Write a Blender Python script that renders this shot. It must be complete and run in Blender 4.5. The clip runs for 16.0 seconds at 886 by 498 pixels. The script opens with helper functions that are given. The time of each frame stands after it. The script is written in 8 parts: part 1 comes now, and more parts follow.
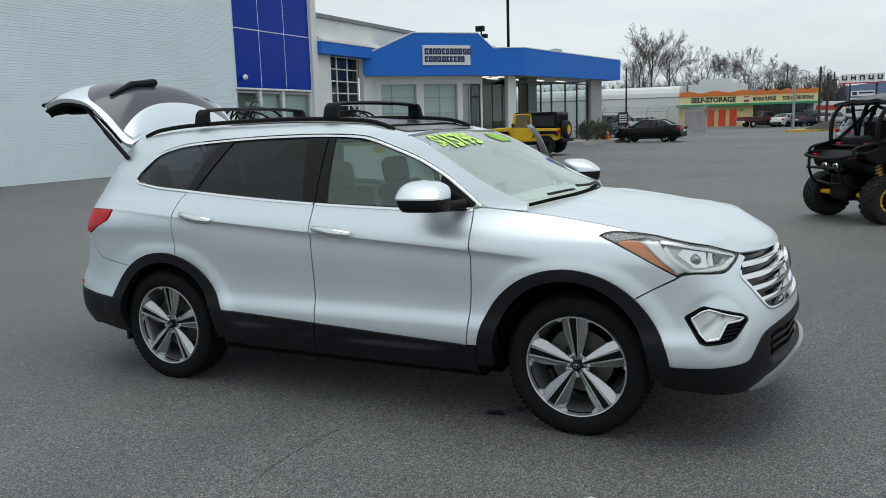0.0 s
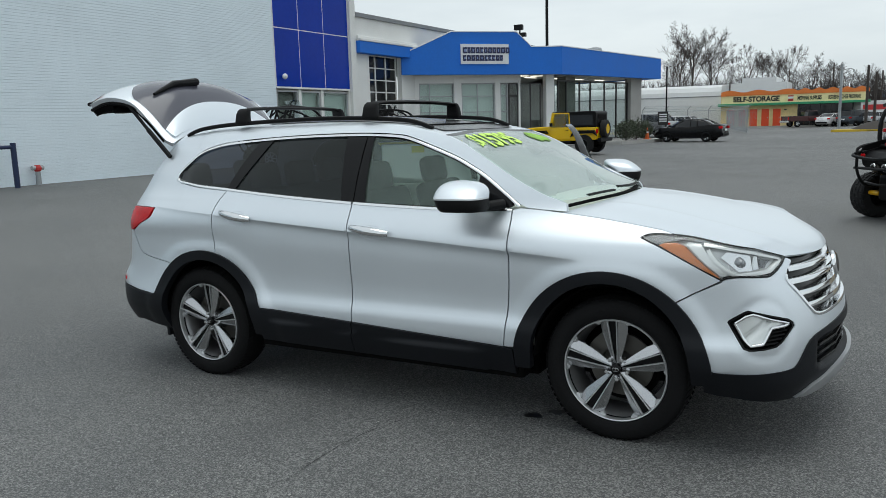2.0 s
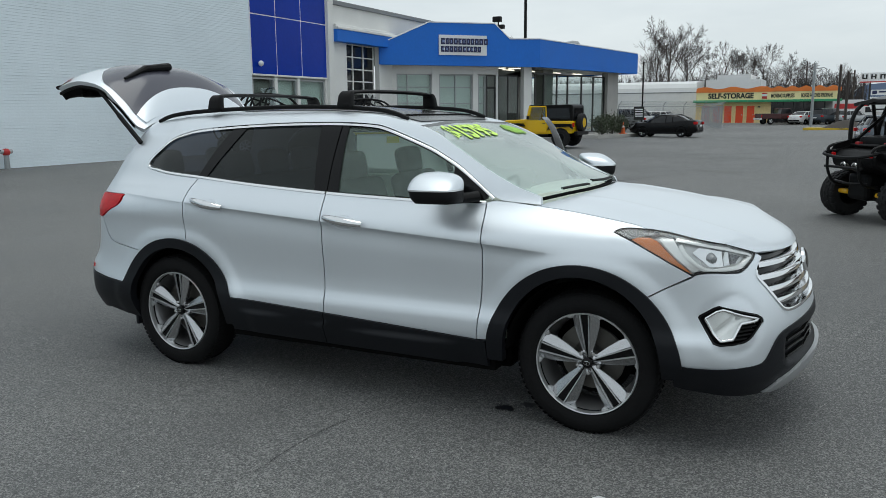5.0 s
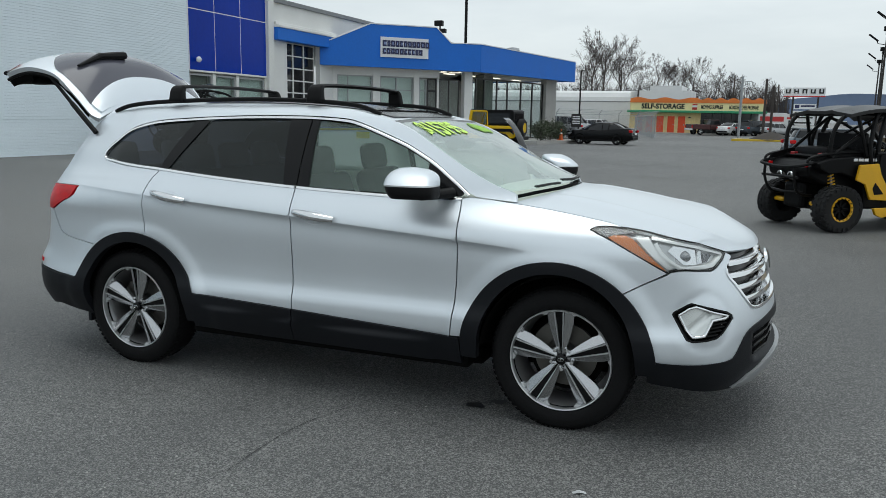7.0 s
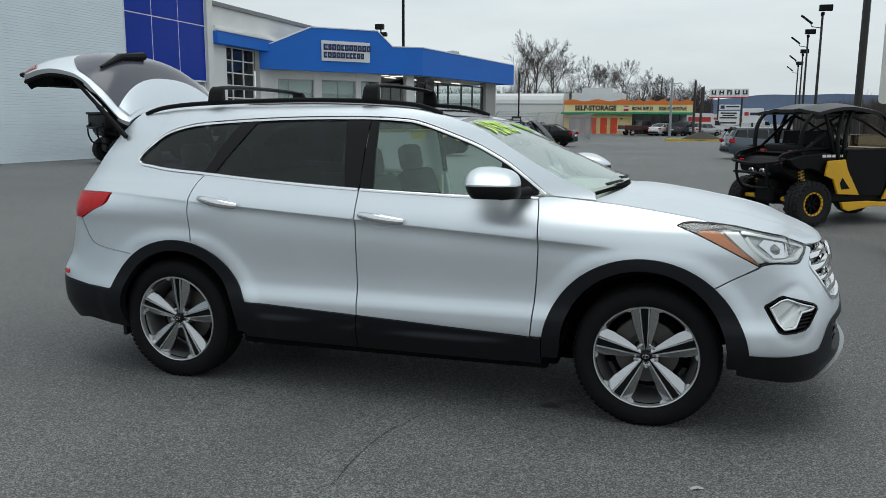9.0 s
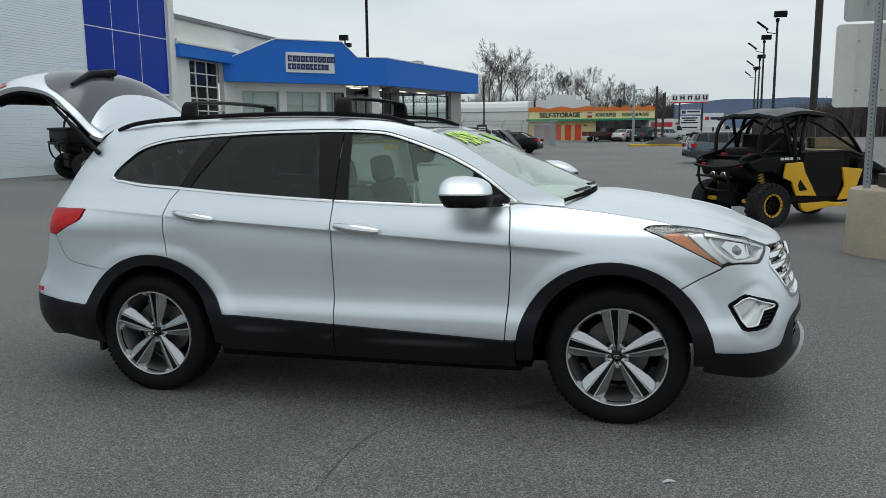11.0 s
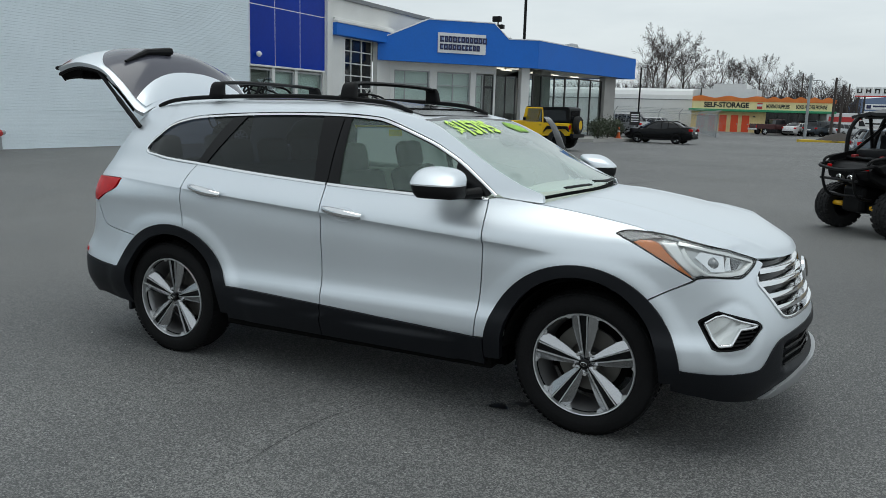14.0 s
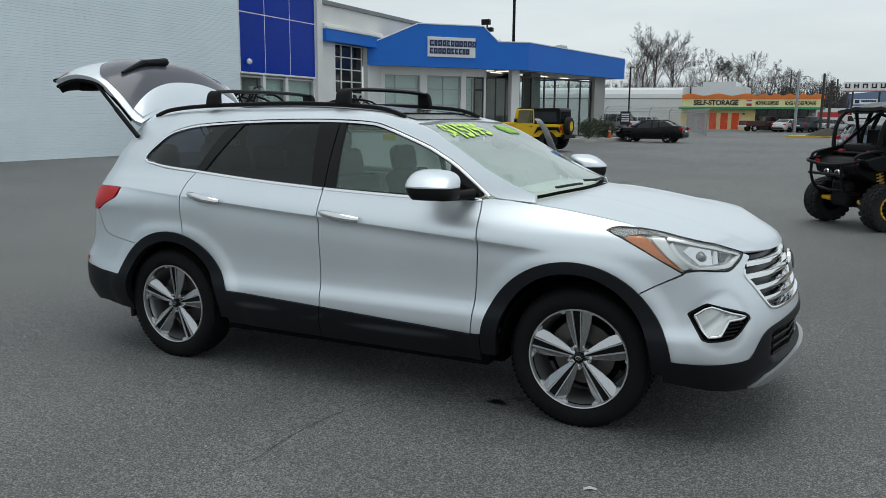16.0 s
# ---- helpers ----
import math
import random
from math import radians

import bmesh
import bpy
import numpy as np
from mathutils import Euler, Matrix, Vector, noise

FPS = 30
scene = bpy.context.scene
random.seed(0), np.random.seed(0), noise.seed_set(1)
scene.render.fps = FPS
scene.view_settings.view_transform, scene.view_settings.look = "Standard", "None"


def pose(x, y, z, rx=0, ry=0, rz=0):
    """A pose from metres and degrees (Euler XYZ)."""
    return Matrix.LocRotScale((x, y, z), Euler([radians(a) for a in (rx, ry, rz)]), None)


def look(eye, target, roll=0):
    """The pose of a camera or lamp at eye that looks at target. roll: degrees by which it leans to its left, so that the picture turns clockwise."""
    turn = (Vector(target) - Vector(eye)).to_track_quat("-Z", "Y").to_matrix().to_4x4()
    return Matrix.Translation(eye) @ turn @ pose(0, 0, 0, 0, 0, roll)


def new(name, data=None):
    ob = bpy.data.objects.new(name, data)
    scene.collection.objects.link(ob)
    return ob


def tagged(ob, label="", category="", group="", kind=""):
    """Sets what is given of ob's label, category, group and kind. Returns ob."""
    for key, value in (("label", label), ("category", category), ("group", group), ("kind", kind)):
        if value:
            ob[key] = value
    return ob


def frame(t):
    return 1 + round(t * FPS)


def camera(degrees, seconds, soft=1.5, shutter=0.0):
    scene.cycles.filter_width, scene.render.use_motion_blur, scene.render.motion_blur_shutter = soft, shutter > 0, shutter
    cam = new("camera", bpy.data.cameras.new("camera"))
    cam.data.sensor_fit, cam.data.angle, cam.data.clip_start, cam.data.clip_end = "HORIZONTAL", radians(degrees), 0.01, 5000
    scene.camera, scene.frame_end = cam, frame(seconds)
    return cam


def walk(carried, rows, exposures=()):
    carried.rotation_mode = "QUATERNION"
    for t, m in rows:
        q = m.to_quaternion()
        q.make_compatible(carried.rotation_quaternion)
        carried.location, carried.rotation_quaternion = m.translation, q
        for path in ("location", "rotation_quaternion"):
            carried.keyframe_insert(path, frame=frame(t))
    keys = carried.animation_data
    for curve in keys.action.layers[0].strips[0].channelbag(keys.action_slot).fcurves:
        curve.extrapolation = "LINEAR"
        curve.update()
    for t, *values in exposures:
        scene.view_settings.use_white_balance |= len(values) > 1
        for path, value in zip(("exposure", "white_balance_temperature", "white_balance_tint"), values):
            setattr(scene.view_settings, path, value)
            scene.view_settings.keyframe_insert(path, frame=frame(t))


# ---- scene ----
cam = camera(59.6, 16.0, soft=0.6)
PATH = [
    (0, (2.491, -4.563, 1.615), (1.614, -2.795, 1.292), -1.7),
    (0.5, (2.493, -4.56, 1.617), (1.599, -2.8, 1.297), -1.7),
    (1, (2.49, -4.556, 1.616), (1.587, -2.801, 1.292), -1.8),
    (1.5, (2.485, -4.551, 1.612), (1.552, -2.811, 1.29), -1.7),
    (2, (2.472, -4.545, 1.618), (1.512, -2.82, 1.295), -1.6),
    (2.5, (2.484, -4.543, 1.621), (1.537, -2.811, 1.299), -1.5),
    (3, (2.471, -4.538, 1.619), (1.526, -2.804, 1.303), -1.3),
    (5.5, (2.472, -4.523, 1.616), (1.591, -2.763, 1.26), -0.2),
    (6, (2.47, -4.523, 1.614), (1.614, -2.752, 1.254), 0.0),
    (6.5, (2.444, -4.544, 1.609), (1.617, -2.758, 1.255), 0.3),
    (7, (2.282, -4.6, 1.576), (1.529, -2.778, 1.239), 1.0),
    (7.5, (2.06, -4.688, 1.566), (1.34, -2.853, 1.226), 0.9),
    (8, (1.872, -4.68, 1.537), (1.187, -2.831, 1.198), 0.6),
    (10.3, (1.356, -4.969, 1.547), (0.858, -3.056, 1.243), -0.4),
    (10.5, (1.37, -4.961, 1.545), (0.877, -3.047, 1.243), -0.6),
    (11, (1.549, -4.902, 1.553), (1.032, -2.994, 1.25), -0.6),
    (11.5, (1.766, -4.818, 1.563), (1.16, -2.939, 1.244), -0.1),
    (12, (1.893, -4.708, 1.559), (1.235, -2.847, 1.236), 0.9),
    (12.5, (2.023, -4.569, 1.572), (1.277, -2.746, 1.227), 0.9),
    (13, (2.261, -4.439, 1.585), (1.397, -2.67, 1.236), 1.7),
    (13.5, (2.396, -4.413, 1.604), (1.487, -2.666, 1.256), 2.0),
    (14, (2.418, -4.524, 1.598), (1.537, -2.763, 1.247), 1.7),
    (14.5, (2.434, -4.595, 1.6), (1.583, -2.818, 1.255), 1.3),
    (15, (2.453, -4.597, 1.604), (1.598, -2.821, 1.261), 0.8),
    (15.5, (2.454, -4.612, 1.598), (1.594, -2.839, 1.255), 0.7),
    (16, (2.457, -4.623, 1.6), (1.589, -2.854, 1.258), 0.5),
]
EXPOSURE = [(0, 0.12), (3, 0.14), (5.5, 0.05), (6.5, 0.12), (8, 0.03), (11, 0.02), (16, 0.02)]
walk(cam, [(t, look(eye, target, roll)) for t, eye, target, roll in PATH], EXPOSURE)

# ---- world and light: a bright, closed cloud cover ----
SUN_UP, SUN_TURN = radians(86), radians(20)
world = bpy.data.worlds.new("overcast_sky")
scene.world = world
world.use_nodes = True
wn, wl = world.node_tree.nodes, world.node_tree.links
wn.clear()
sky = wn.new("ShaderNodeTexSky")
sky.sky_type, sky.sun_disc = "NISHITA", False
sky.sun_elevation, sky.sun_rotation = SUN_UP, SUN_TURN
sky.air_density, sky.dust_density = 1.0, 4.0
sky_low = wn.new("ShaderNodeBackground")
sky_low.inputs["Strength"].default_value = 0.015
wl.new(sky.outputs["Color"], sky_low.inputs["Color"])
coord = wn.new("ShaderNodeTexCoord")
squash = wn.new("ShaderNodeMapping")
squash.inputs["Scale"].default_value = (1.0, 1.0, 4.5)
wl.new(coord.outputs["Generated"], squash.inputs["Vector"])
cloud = wn.new("ShaderNodeTexNoise")
cloud.inputs["Scale"].default_value, cloud.inputs["Detail"].default_value = 2.2, 5.0
cloud.inputs["Roughness"].default_value = 0.55
wl.new(squash.outputs["Vector"], cloud.inputs["Vector"])
tone = wn.new("ShaderNodeValToRGB")
tone.color_ramp.elements[0].position, tone.color_ramp.elements[0].color = 0.3, (0.60, 0.675, 0.71, 1)
tone.color_ramp.elements[1].position, tone.color_ramp.elements[1].color = 0.72, (0.80, 0.87, 0.885, 1)
wl.new(cloud.outputs["Fac"], tone.inputs["Fac"])
cloud_bg = wn.new("ShaderNodeBackground")
cloud_bg.inputs["Strength"].default_value = 0.92
wl.new(tone.outputs["Color"], cloud_bg.inputs["Color"])
both = wn.new("ShaderNodeAddShader")
wl.new(sky_low.outputs[0], both.inputs[0])
wl.new(cloud_bg.outputs[0], both.inputs[1])
wout = wn.new("ShaderNodeOutputWorld")
wl.new(both.outputs[0], wout.inputs["Surface"])

sun = new("sun", bpy.data.lights.new("sun", "SUN"))
sun.data.energy, sun.data.angle, sun.data.color = 0.78, radians(45), (0.95, 1.0, 0.97)
sun.rotation_euler = (radians(-4), 0, radians(-20))


# ---- materials ----
def mat(name, base, rough=0.6, metal=0.0, var=0.12, big=1.2, fine=40.0, bump=0.1, coat=0.0, dirt=None, dirt_amount=0.35, spec=0.5):
    """A painted or natural surface: base colour with broad and fine variation, wear in the gloss and a fine relief."""
    m = bpy.data.materials.new(name)
    m.use_nodes = True
    n, l = m.node_tree.nodes, m.node_tree.links
    b = n["Principled BSDF"]
    c = n.new("ShaderNodeTexCoord")
    n1, n2 = n.new("ShaderNodeTexNoise"), n.new("ShaderNodeTexNoise")
    for t, s, d in ((n1, big, 5.0), (n2, fine, 3.0)):
        l.new(c.outputs["Object"], t.inputs["Vector"])
        t.inputs["Scale"].default_value, t.inputs["Detail"].default_value = s, d
    mix = n.new("ShaderNodeMath")
    mix.operation = "MULTIPLY_ADD"
    mix.inputs[1].default_value = 0.6
    l.new(n1.outputs["Fac"], mix.inputs[0])
    half = n.new("ShaderNodeMath")
    half.operation = "MULTIPLY"
    half.inputs[1].default_value = 0.4
    l.new(n2.outputs["Fac"], half.inputs[0])
    l.new(half.outputs[0], mix.inputs[2])
    r = n.new("ShaderNodeValToRGB")
    e0, e1 = r.color_ramp.elements
    d = dirt or [v * 0.6 for v in base]
    k = 1 - dirt_amount * var * 4
    e0.position, e0.color = 0.3, [*(max(0.0, v * (1 - var) * k + w * (1 - k)) for v, w in zip(base, d)), 1]
    e1.position, e1.color = 0.7, [*(min(1.0, v * (1 + var)) for v in base), 1]
    l.new(mix.outputs[0], r.inputs["Fac"])
    l.new(r.outputs["Color"], b.inputs["Base Color"])
    g = n.new("ShaderNodeMapRange")
    g.inputs["To Min"].default_value, g.inputs["To Max"].default_value = max(0.02, rough * 0.85), min(1.0, rough * 1.15)
    l.new(n1.outputs["Fac"], g.inputs["Value"])
    l.new(g.outputs["Result"], b.inputs["Roughness"])
    b.inputs["Metallic"].default_value = metal
    b.inputs["Specular IOR Level"].default_value = spec
    b.inputs["Coat Weight"].default_value = coat
    b.inputs["Coat Roughness"].default_value = 0.04
    if bump:
        p = n.new("ShaderNodeBump")
        p.inputs["Strength"].default_value, p.inputs["Distance"].default_value = bump, 0.01
        l.new(n2.outputs["Fac"], p.inputs["Height"])
        l.new(p.outputs["Normal"], b.inputs["Normal"])
    return m


def glass_mat(name, tint, rough=0.0, ior=1.5):
    """Tinted sheet glass: part clear, part mirror."""
    m = bpy.data.materials.new(name)
    m.use_nodes = True
    n, l = m.node_tree.nodes, m.node_tree.links
    n.clear()
    o, a, t, g, f, p, q = (n.new("ShaderNode" + k) for k in ("OutputMaterial", "MixShader", "BsdfTransparent", "BsdfGlossy", "LayerWeight", "Math", "Math"))
    t.inputs["Color"].default_value = (*tint, 1)
    g.inputs["Roughness"].default_value = rough
    f.inputs["Blend"].default_value = 0.5
    f0 = ((ior - 1) / (ior + 1)) ** 2
    p.operation, q.operation = "POWER", "MULTIPLY_ADD"
    p.inputs[1].default_value, q.inputs[1].default_value, q.inputs[2].default_value = 4.0, 1 - f0, f0
    l.new(f.outputs["Facing"], p.inputs[0])
    l.new(p.outputs[0], q.inputs[0])
    l.new(q.outputs[0], a.inputs[0])
    l.new(t.outputs[0], a.inputs[1])
    l.new(g.outputs[0], a.inputs[2])
    l.new(a.outputs[0], o.inputs["Surface"])
    return m


def glow_mat(name, color, strength):
    m = bpy.data.materials.new(name)
    m.use_nodes = True
    b = m.node_tree.nodes["Principled BSDF"]
    b.inputs["Base Color"].default_value = (*color, 1)
    b.inputs["Emission Color"].default_value = (*color, 1)
    b.inputs["Emission Strength"].default_value = strength
    return m


def asphalt_mat():
    """Old car-park asphalt: stone grains, worn lanes, broad damp and dusty patches."""
    m = bpy.data.materials.new("asphalt")
    m.use_nodes = True
    n, l = m.node_tree.nodes, m.node_tree.links
    b = n["Principled BSDF"]
    c = n.new("ShaderNodeTexCoord")
    grain, grit, patch, broad = (n.new("ShaderNodeTexNoise") for _ in range(4))
    stone = n.new("ShaderNodeTexVoronoi")
    for t, s, d in ((grain, 90.0, 6.0), (grit, 260.0, 2.0), (patch, 0.9, 6.0), (broad, 0.12, 4.0)):
        l.new(c.outputs["Object"], t.inputs["Vector"])
        t.inputs["Scale"].default_value, t.inputs["Detail"].default_value = s, d
    stone.inputs["Scale"].default_value = 150.0
    l.new(c.outputs["Object"], stone.inputs["Vector"])
    ramp = n.new("ShaderNodeValToRGB")
    els = ramp.color_ramp.elements
    els[0].position, els[0].color = 0.38, (0.017, 0.018, 0.0195, 1)
    els[1].position, els[1].color = 0.68, (0.235, 0.235, 0.225, 1)
    mid = els.new(0.53)
    mid.color = (0.055, 0.0565, 0.0565, 1)
    bright = n.new("ShaderNodeValToRGB")
    bright.color_ramp.elements[0].position, bright.color_ramp.elements[0].color = 0.90, (0, 0, 0, 1)
    bright.color_ramp.elements[1].position, bright.color_ramp.elements[1].color = 0.985, (0.10, 0.097, 0.092, 1)
    pick = n.new("ShaderNodeSeparateColor")
    l.new(stone.outputs["Color"], pick.inputs[0])
    l.new(pick.outputs[0], bright.inputs["Fac"])

    def maths(op, a, b2):
        q = n.new("ShaderNodeMath")
        q.operation = op
        for k, v in enumerate((a, b2)):
            if isinstance(v, float):
                q.inputs[k].default_value = v
            else:
                l.new(v, q.inputs[k])
        return q.outputs[0]

    pebble = maths("MULTIPLY", pick.outputs[1], 0.20)
    fine = maths("ADD", maths("ADD", maths("MULTIPLY", grain.outputs["Fac"], 0.45), maths("MULTIPLY", grit.outputs["Fac"], 0.16)), pebble)
    wide = maths("ADD", maths("MULTIPLY", patch.outputs["Fac"], 0.12), maths("MULTIPLY", broad.outputs["Fac"], 0.16))
    l.new(maths("ADD", fine, wide), ramp.inputs["Fac"])
    add = n.new("ShaderNodeMix")
    add.data_type, add.blend_type = "RGBA", "ADD"
    add.inputs[0].default_value = 0.8
    l.new(ramp.outputs["Color"], add.inputs[6])
    l.new(bright.outputs["Color"], add.inputs[7])
    l.new(add.outputs[2], b.inputs["Base Color"])
    g = n.new("ShaderNodeMapRange")
    g.inputs["From Min"].default_value, g.inputs["From Max"].default_value = 0.3, 0.7
    g.inputs["To Min"].default_value, g.inputs["To Max"].default_value = 0.58, 0.78
    l.new(patch.outputs["Fac"], g.inputs["Value"])
    l.new(g.outputs["Result"], b.inputs["Roughness"])
    b.inputs["Specular IOR Level"].default_value = 0.95
    p = n.new("ShaderNodeBump")
    p.inputs["Strength"].default_value, p.inputs["Distance"].default_value = 0.55, 0.006
    l.new(maths("ADD", stone.outputs["Distance"], grit.outputs["Fac"]), p.inputs["Height"])
    l.new(p.outputs["Normal"], b.inputs["Normal"])
    return m


ASPHALT = asphalt_mat()
WALL_PAINT = mat("pale_blue_wall_paint", (0.80, 0.89, 0.94), 0.6, var=0.05, big=0.5, fine=14, bump=0.25)
WHITE_PAINT = mat("white_wall_paint", (0.80, 0.80, 0.78), 0.6, var=0.07, big=0.6, fine=20, bump=0.15, dirt=(0.35, 0.31, 0.25))
BLUE_PANEL = mat("deep_blue_panel", (0.001, 0.034, 0.36), 0.16, var=0.10, big=0.4, fine=6, bump=0.02, spec=0.14)
BLUE_FASCIA = mat("bright_blue_fascia", (0.002, 0.150, 0.63), 0.6, var=0.06, big=0.5, fine=8, bump=0.04)
GREY_TRIM = mat("grey_aluminium_trim", (0.42, 0.43, 0.44), 0.4, metal=0.5, var=0.08)
DARK_TRIM = mat("dark_bronze_frame", (0.04, 0.04, 0.04), 0.4, var=0.1)
COPING = mat("grey_roof_coping", (0.22, 0.23, 0.24), 0.5, var=0.1)
BLIND = mat("pale_window_blind", (0.74, 0.79, 0.75), 0.7, var=0.08, big=0.8)
# Dimness behind the glass is put into this grey.
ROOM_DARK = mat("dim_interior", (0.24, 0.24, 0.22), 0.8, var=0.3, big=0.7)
WINDOW = glass_mat("window_glass", (0.88, 0.93, 0.92))
LETTER_BLUE = mat("dark_blue_lettering", (0.02, 0.025, 0.09), 0.5)
LETTER_PALE = mat("pale_blue_lettering", (0.22, 0.28, 0.50), 0.5)
SIGN_WHITE = mat("white_sign_face", (0.78, 0.79, 0.80), 0.45, var=0.05)
LETTER_BLACK = mat("black_lettering", (0.012, 0.012, 0.012), 0.5)
BLACK_STEEL = mat("black_painted_steel", (0.006, 0.006, 0.0065), 0.42, var=0.2, fine=60, bump=0.05, spec=0.18)
BLACK_PLASTIC = mat("black_textured_plastic", (0.006, 0.006, 0.0065), 0.55, var=0.15, fine=150, bump=0.12, spec=0.16)
RUBBER = mat("black_tyre_rubber", (0.008, 0.008, 0.0085), 0.75, var=0.3, big=4, fine=90, bump=0.25, spec=0.14)
BROWN_STEEL = mat("dark_brown_steel", (0.020, 0.016, 0.014), 0.5, var=0.2, fine=40)
GALVANISED = mat("galvanised_steel", (0.36, 0.38, 0.39), 0.45, metal=0.6, var=0.12, fine=60)
CONCRETE = mat("tan_concrete", (0.42, 0.36, 0.27), 0.85, var=0.12, big=1.5, fine=35, bump=0.35, dirt=(0.2, 0.17, 0.13))
PALE_CONCRETE = mat("pale_concrete", (0.42, 0.41, 0.39), 0.85, var=0.12, big=0.8, fine=30, bump=0.3)
YELLOW_KERB = mat("yellow_kerb_paint", (0.62, 0.42, 0.03), 0.7, var=0.15)
MULCH = mat("dark_mulch", (0.045, 0.038, 0.033), 0.95, var=0.4, big=2, fine=15, bump=0.8)
STORE_WALL = mat("weathered_cream_boards", (0.86, 0.68, 0.34), 0.75, var=0.12, big=0.9, fine=5, bump=0.2, dirt=(0.36, 0.25, 0.12))
STORE_BAND = mat("cream_sign_band", (0.92, 0.76, 0.42), 0.6, var=0.06)
ORANGE = mat("orange_scalloped_trim", (0.78, 0.20, 0.035), 0.55, var=0.08)
GREEN_TRIM = mat("green_awning_paint", (0.035, 0.30, 0.14), 0.55, var=0.1)
RED_DOOR = mat("orange_red_door_paint", (0.86, 0.085, 0.02), 0.5, var=0.05)
WAREHOUSE = mat("white_metal_siding", (0.70, 0.71, 0.71), 0.55, var=0.05, big=0.3, fine=3)
BARK = mat("grey_brown_bark", (0.06, 0.05, 0.045), 0.9, var=0.2, big=2, fine=12)
TWIGS = mat("winter_twigs", (0.05, 0.042, 0.039), 0.95, var=0.25, big=0.4, fine=5)
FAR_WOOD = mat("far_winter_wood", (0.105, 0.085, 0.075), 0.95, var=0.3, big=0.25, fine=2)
# Distance haze is painted into the hill's blue.
HILL = mat("hazy_blue_hill", (0.115, 0.155, 0.24), 0.95, var=0.08, big=0.01, fine=0.1, bump=0)
GRASS = mat("dull_winter_grass", (0.17, 0.16, 0.05), 0.95, var=0.2, big=1.0, fine=20, bump=0.4)
SHRUB = mat("dark_evergreen_leaf", (0.035, 0.05, 0.022), 0.7, var=0.3, big=6, fine=40)
CONE_ORANGE = mat("orange_cone_plastic", (0.75, 0.14, 0.03), 0.5)
RED_PAINT = mat("red_sign_paint", (0.5, 0.03, 0.03), 0.5)
LIGHT_STRIP = glow_mat("ceiling_light_strip", (1.0, 0.95, 0.80), 1.5)


# ---- building blocks ----
def thing(name, label, category, at=None, group="", kind=""):
    ob = tagged(new(name), label, category, group, kind)
    ob.empty_display_size = 0.2
    if at is not None:
        ob.matrix_basis = at
    return ob


def part(name, bm, material, parent=None, label="", smooth=False, sharp=40):
    me = bpy.data.meshes.new(name)
    bm.normal_update()
    bm.to_mesh(me)
    bm.free()
    me.materials.append(material)
    if smooth:
        me.shade_smooth()
        if sharp:
            me.set_sharp_from_angle(angle=radians(sharp))
    ob = new(name, me)
    if parent is not None:
        ob.parent = parent
    if label:
        ob["label"] = label
    return ob


def mesh_part(name, verts, faces, material, parent=None, label="", smooth=False, sharp=40):
    me = bpy.data.meshes.new(name)
    me.from_pydata([tuple(v) for v in verts], [], [tuple(f) for f in faces])
    me.update()
    me.materials.append(material)
    if smooth:
        me.shade_smooth()
        if sharp:
            me.set_sharp_from_angle(angle=radians(sharp))
    ob = new(name, me)
    if parent is not None:
        ob.parent = parent
    if label:
        ob["label"] = label
    return ob


def box(x0, x1, y0, y1, z0, z1, bevel=0.0, bm=None, seg=2, m=None):
    b = bmesh.new()
    vs = [b.verts.new((x, y, z)) for x in (x0, x1) for y in (y0, y1) for z in (z0, z1)]
    for f in ((0, 1, 3, 2), (4, 6, 7, 5), (0, 4, 5, 1), (2, 3, 7, 6), (0, 2, 6, 4), (1, 5, 7, 3)):
        b.faces.new([vs[i] for i in f])
    if bevel:
        bmesh.ops.bevel(b, geom=b.edges[:], offset=bevel, segments=seg, profile=0.5, affect="EDGES")
    if m is not None:
        b.transform(m)
    return merge(bm, b)


def merge(bm, b):
    if bm is None:
        return b
    me = bpy.data.meshes.new("tmp")
    b.to_mesh(me)
    b.free()
    bm.from_mesh(me)
    bpy.data.meshes.remove(me)
    return bm


def frame_at(p, d):
    """A matrix at p whose z axis runs along d."""
    return Matrix.Translation(p) @ Vector(d).to_track_quat("Z", "Y").to_matrix().to_4x4()


def cyl(p0, p1, r0, r1=None, n=12, bm=None):
    p0, p1 = Vector(p0), Vector(p1)
    b = bmesh.new()
    bmesh.ops.create_cone(b, cap_ends=True, segments=n, radius1=r0, radius2=r0 if r1 is None else r1, depth=(p1 - p0).length)
    b.transform(frame_at((p0 + p1) / 2, p1 - p0))
    return merge(bm, b)


def smooth_line(pts, steps=6):
    """A smooth line through the points."""
    pts = [Vector(p) for p in pts]
    out = []
    for i in range(len(pts) - 1):
        a, b, c, d = pts[max(0, i - 1)], pts[i], pts[i + 1], pts[min(len(pts) - 1, i + 2)]
        for k in range(steps):
            t = k / steps
            out.append(0.5 * ((2 * b) + (c - a) * t + (2 * a - 5 * b + 4 * c - d) * t * t + (3 * b - a - 3 * c + d) * t ** 3))
    return out + [pts[-1]]


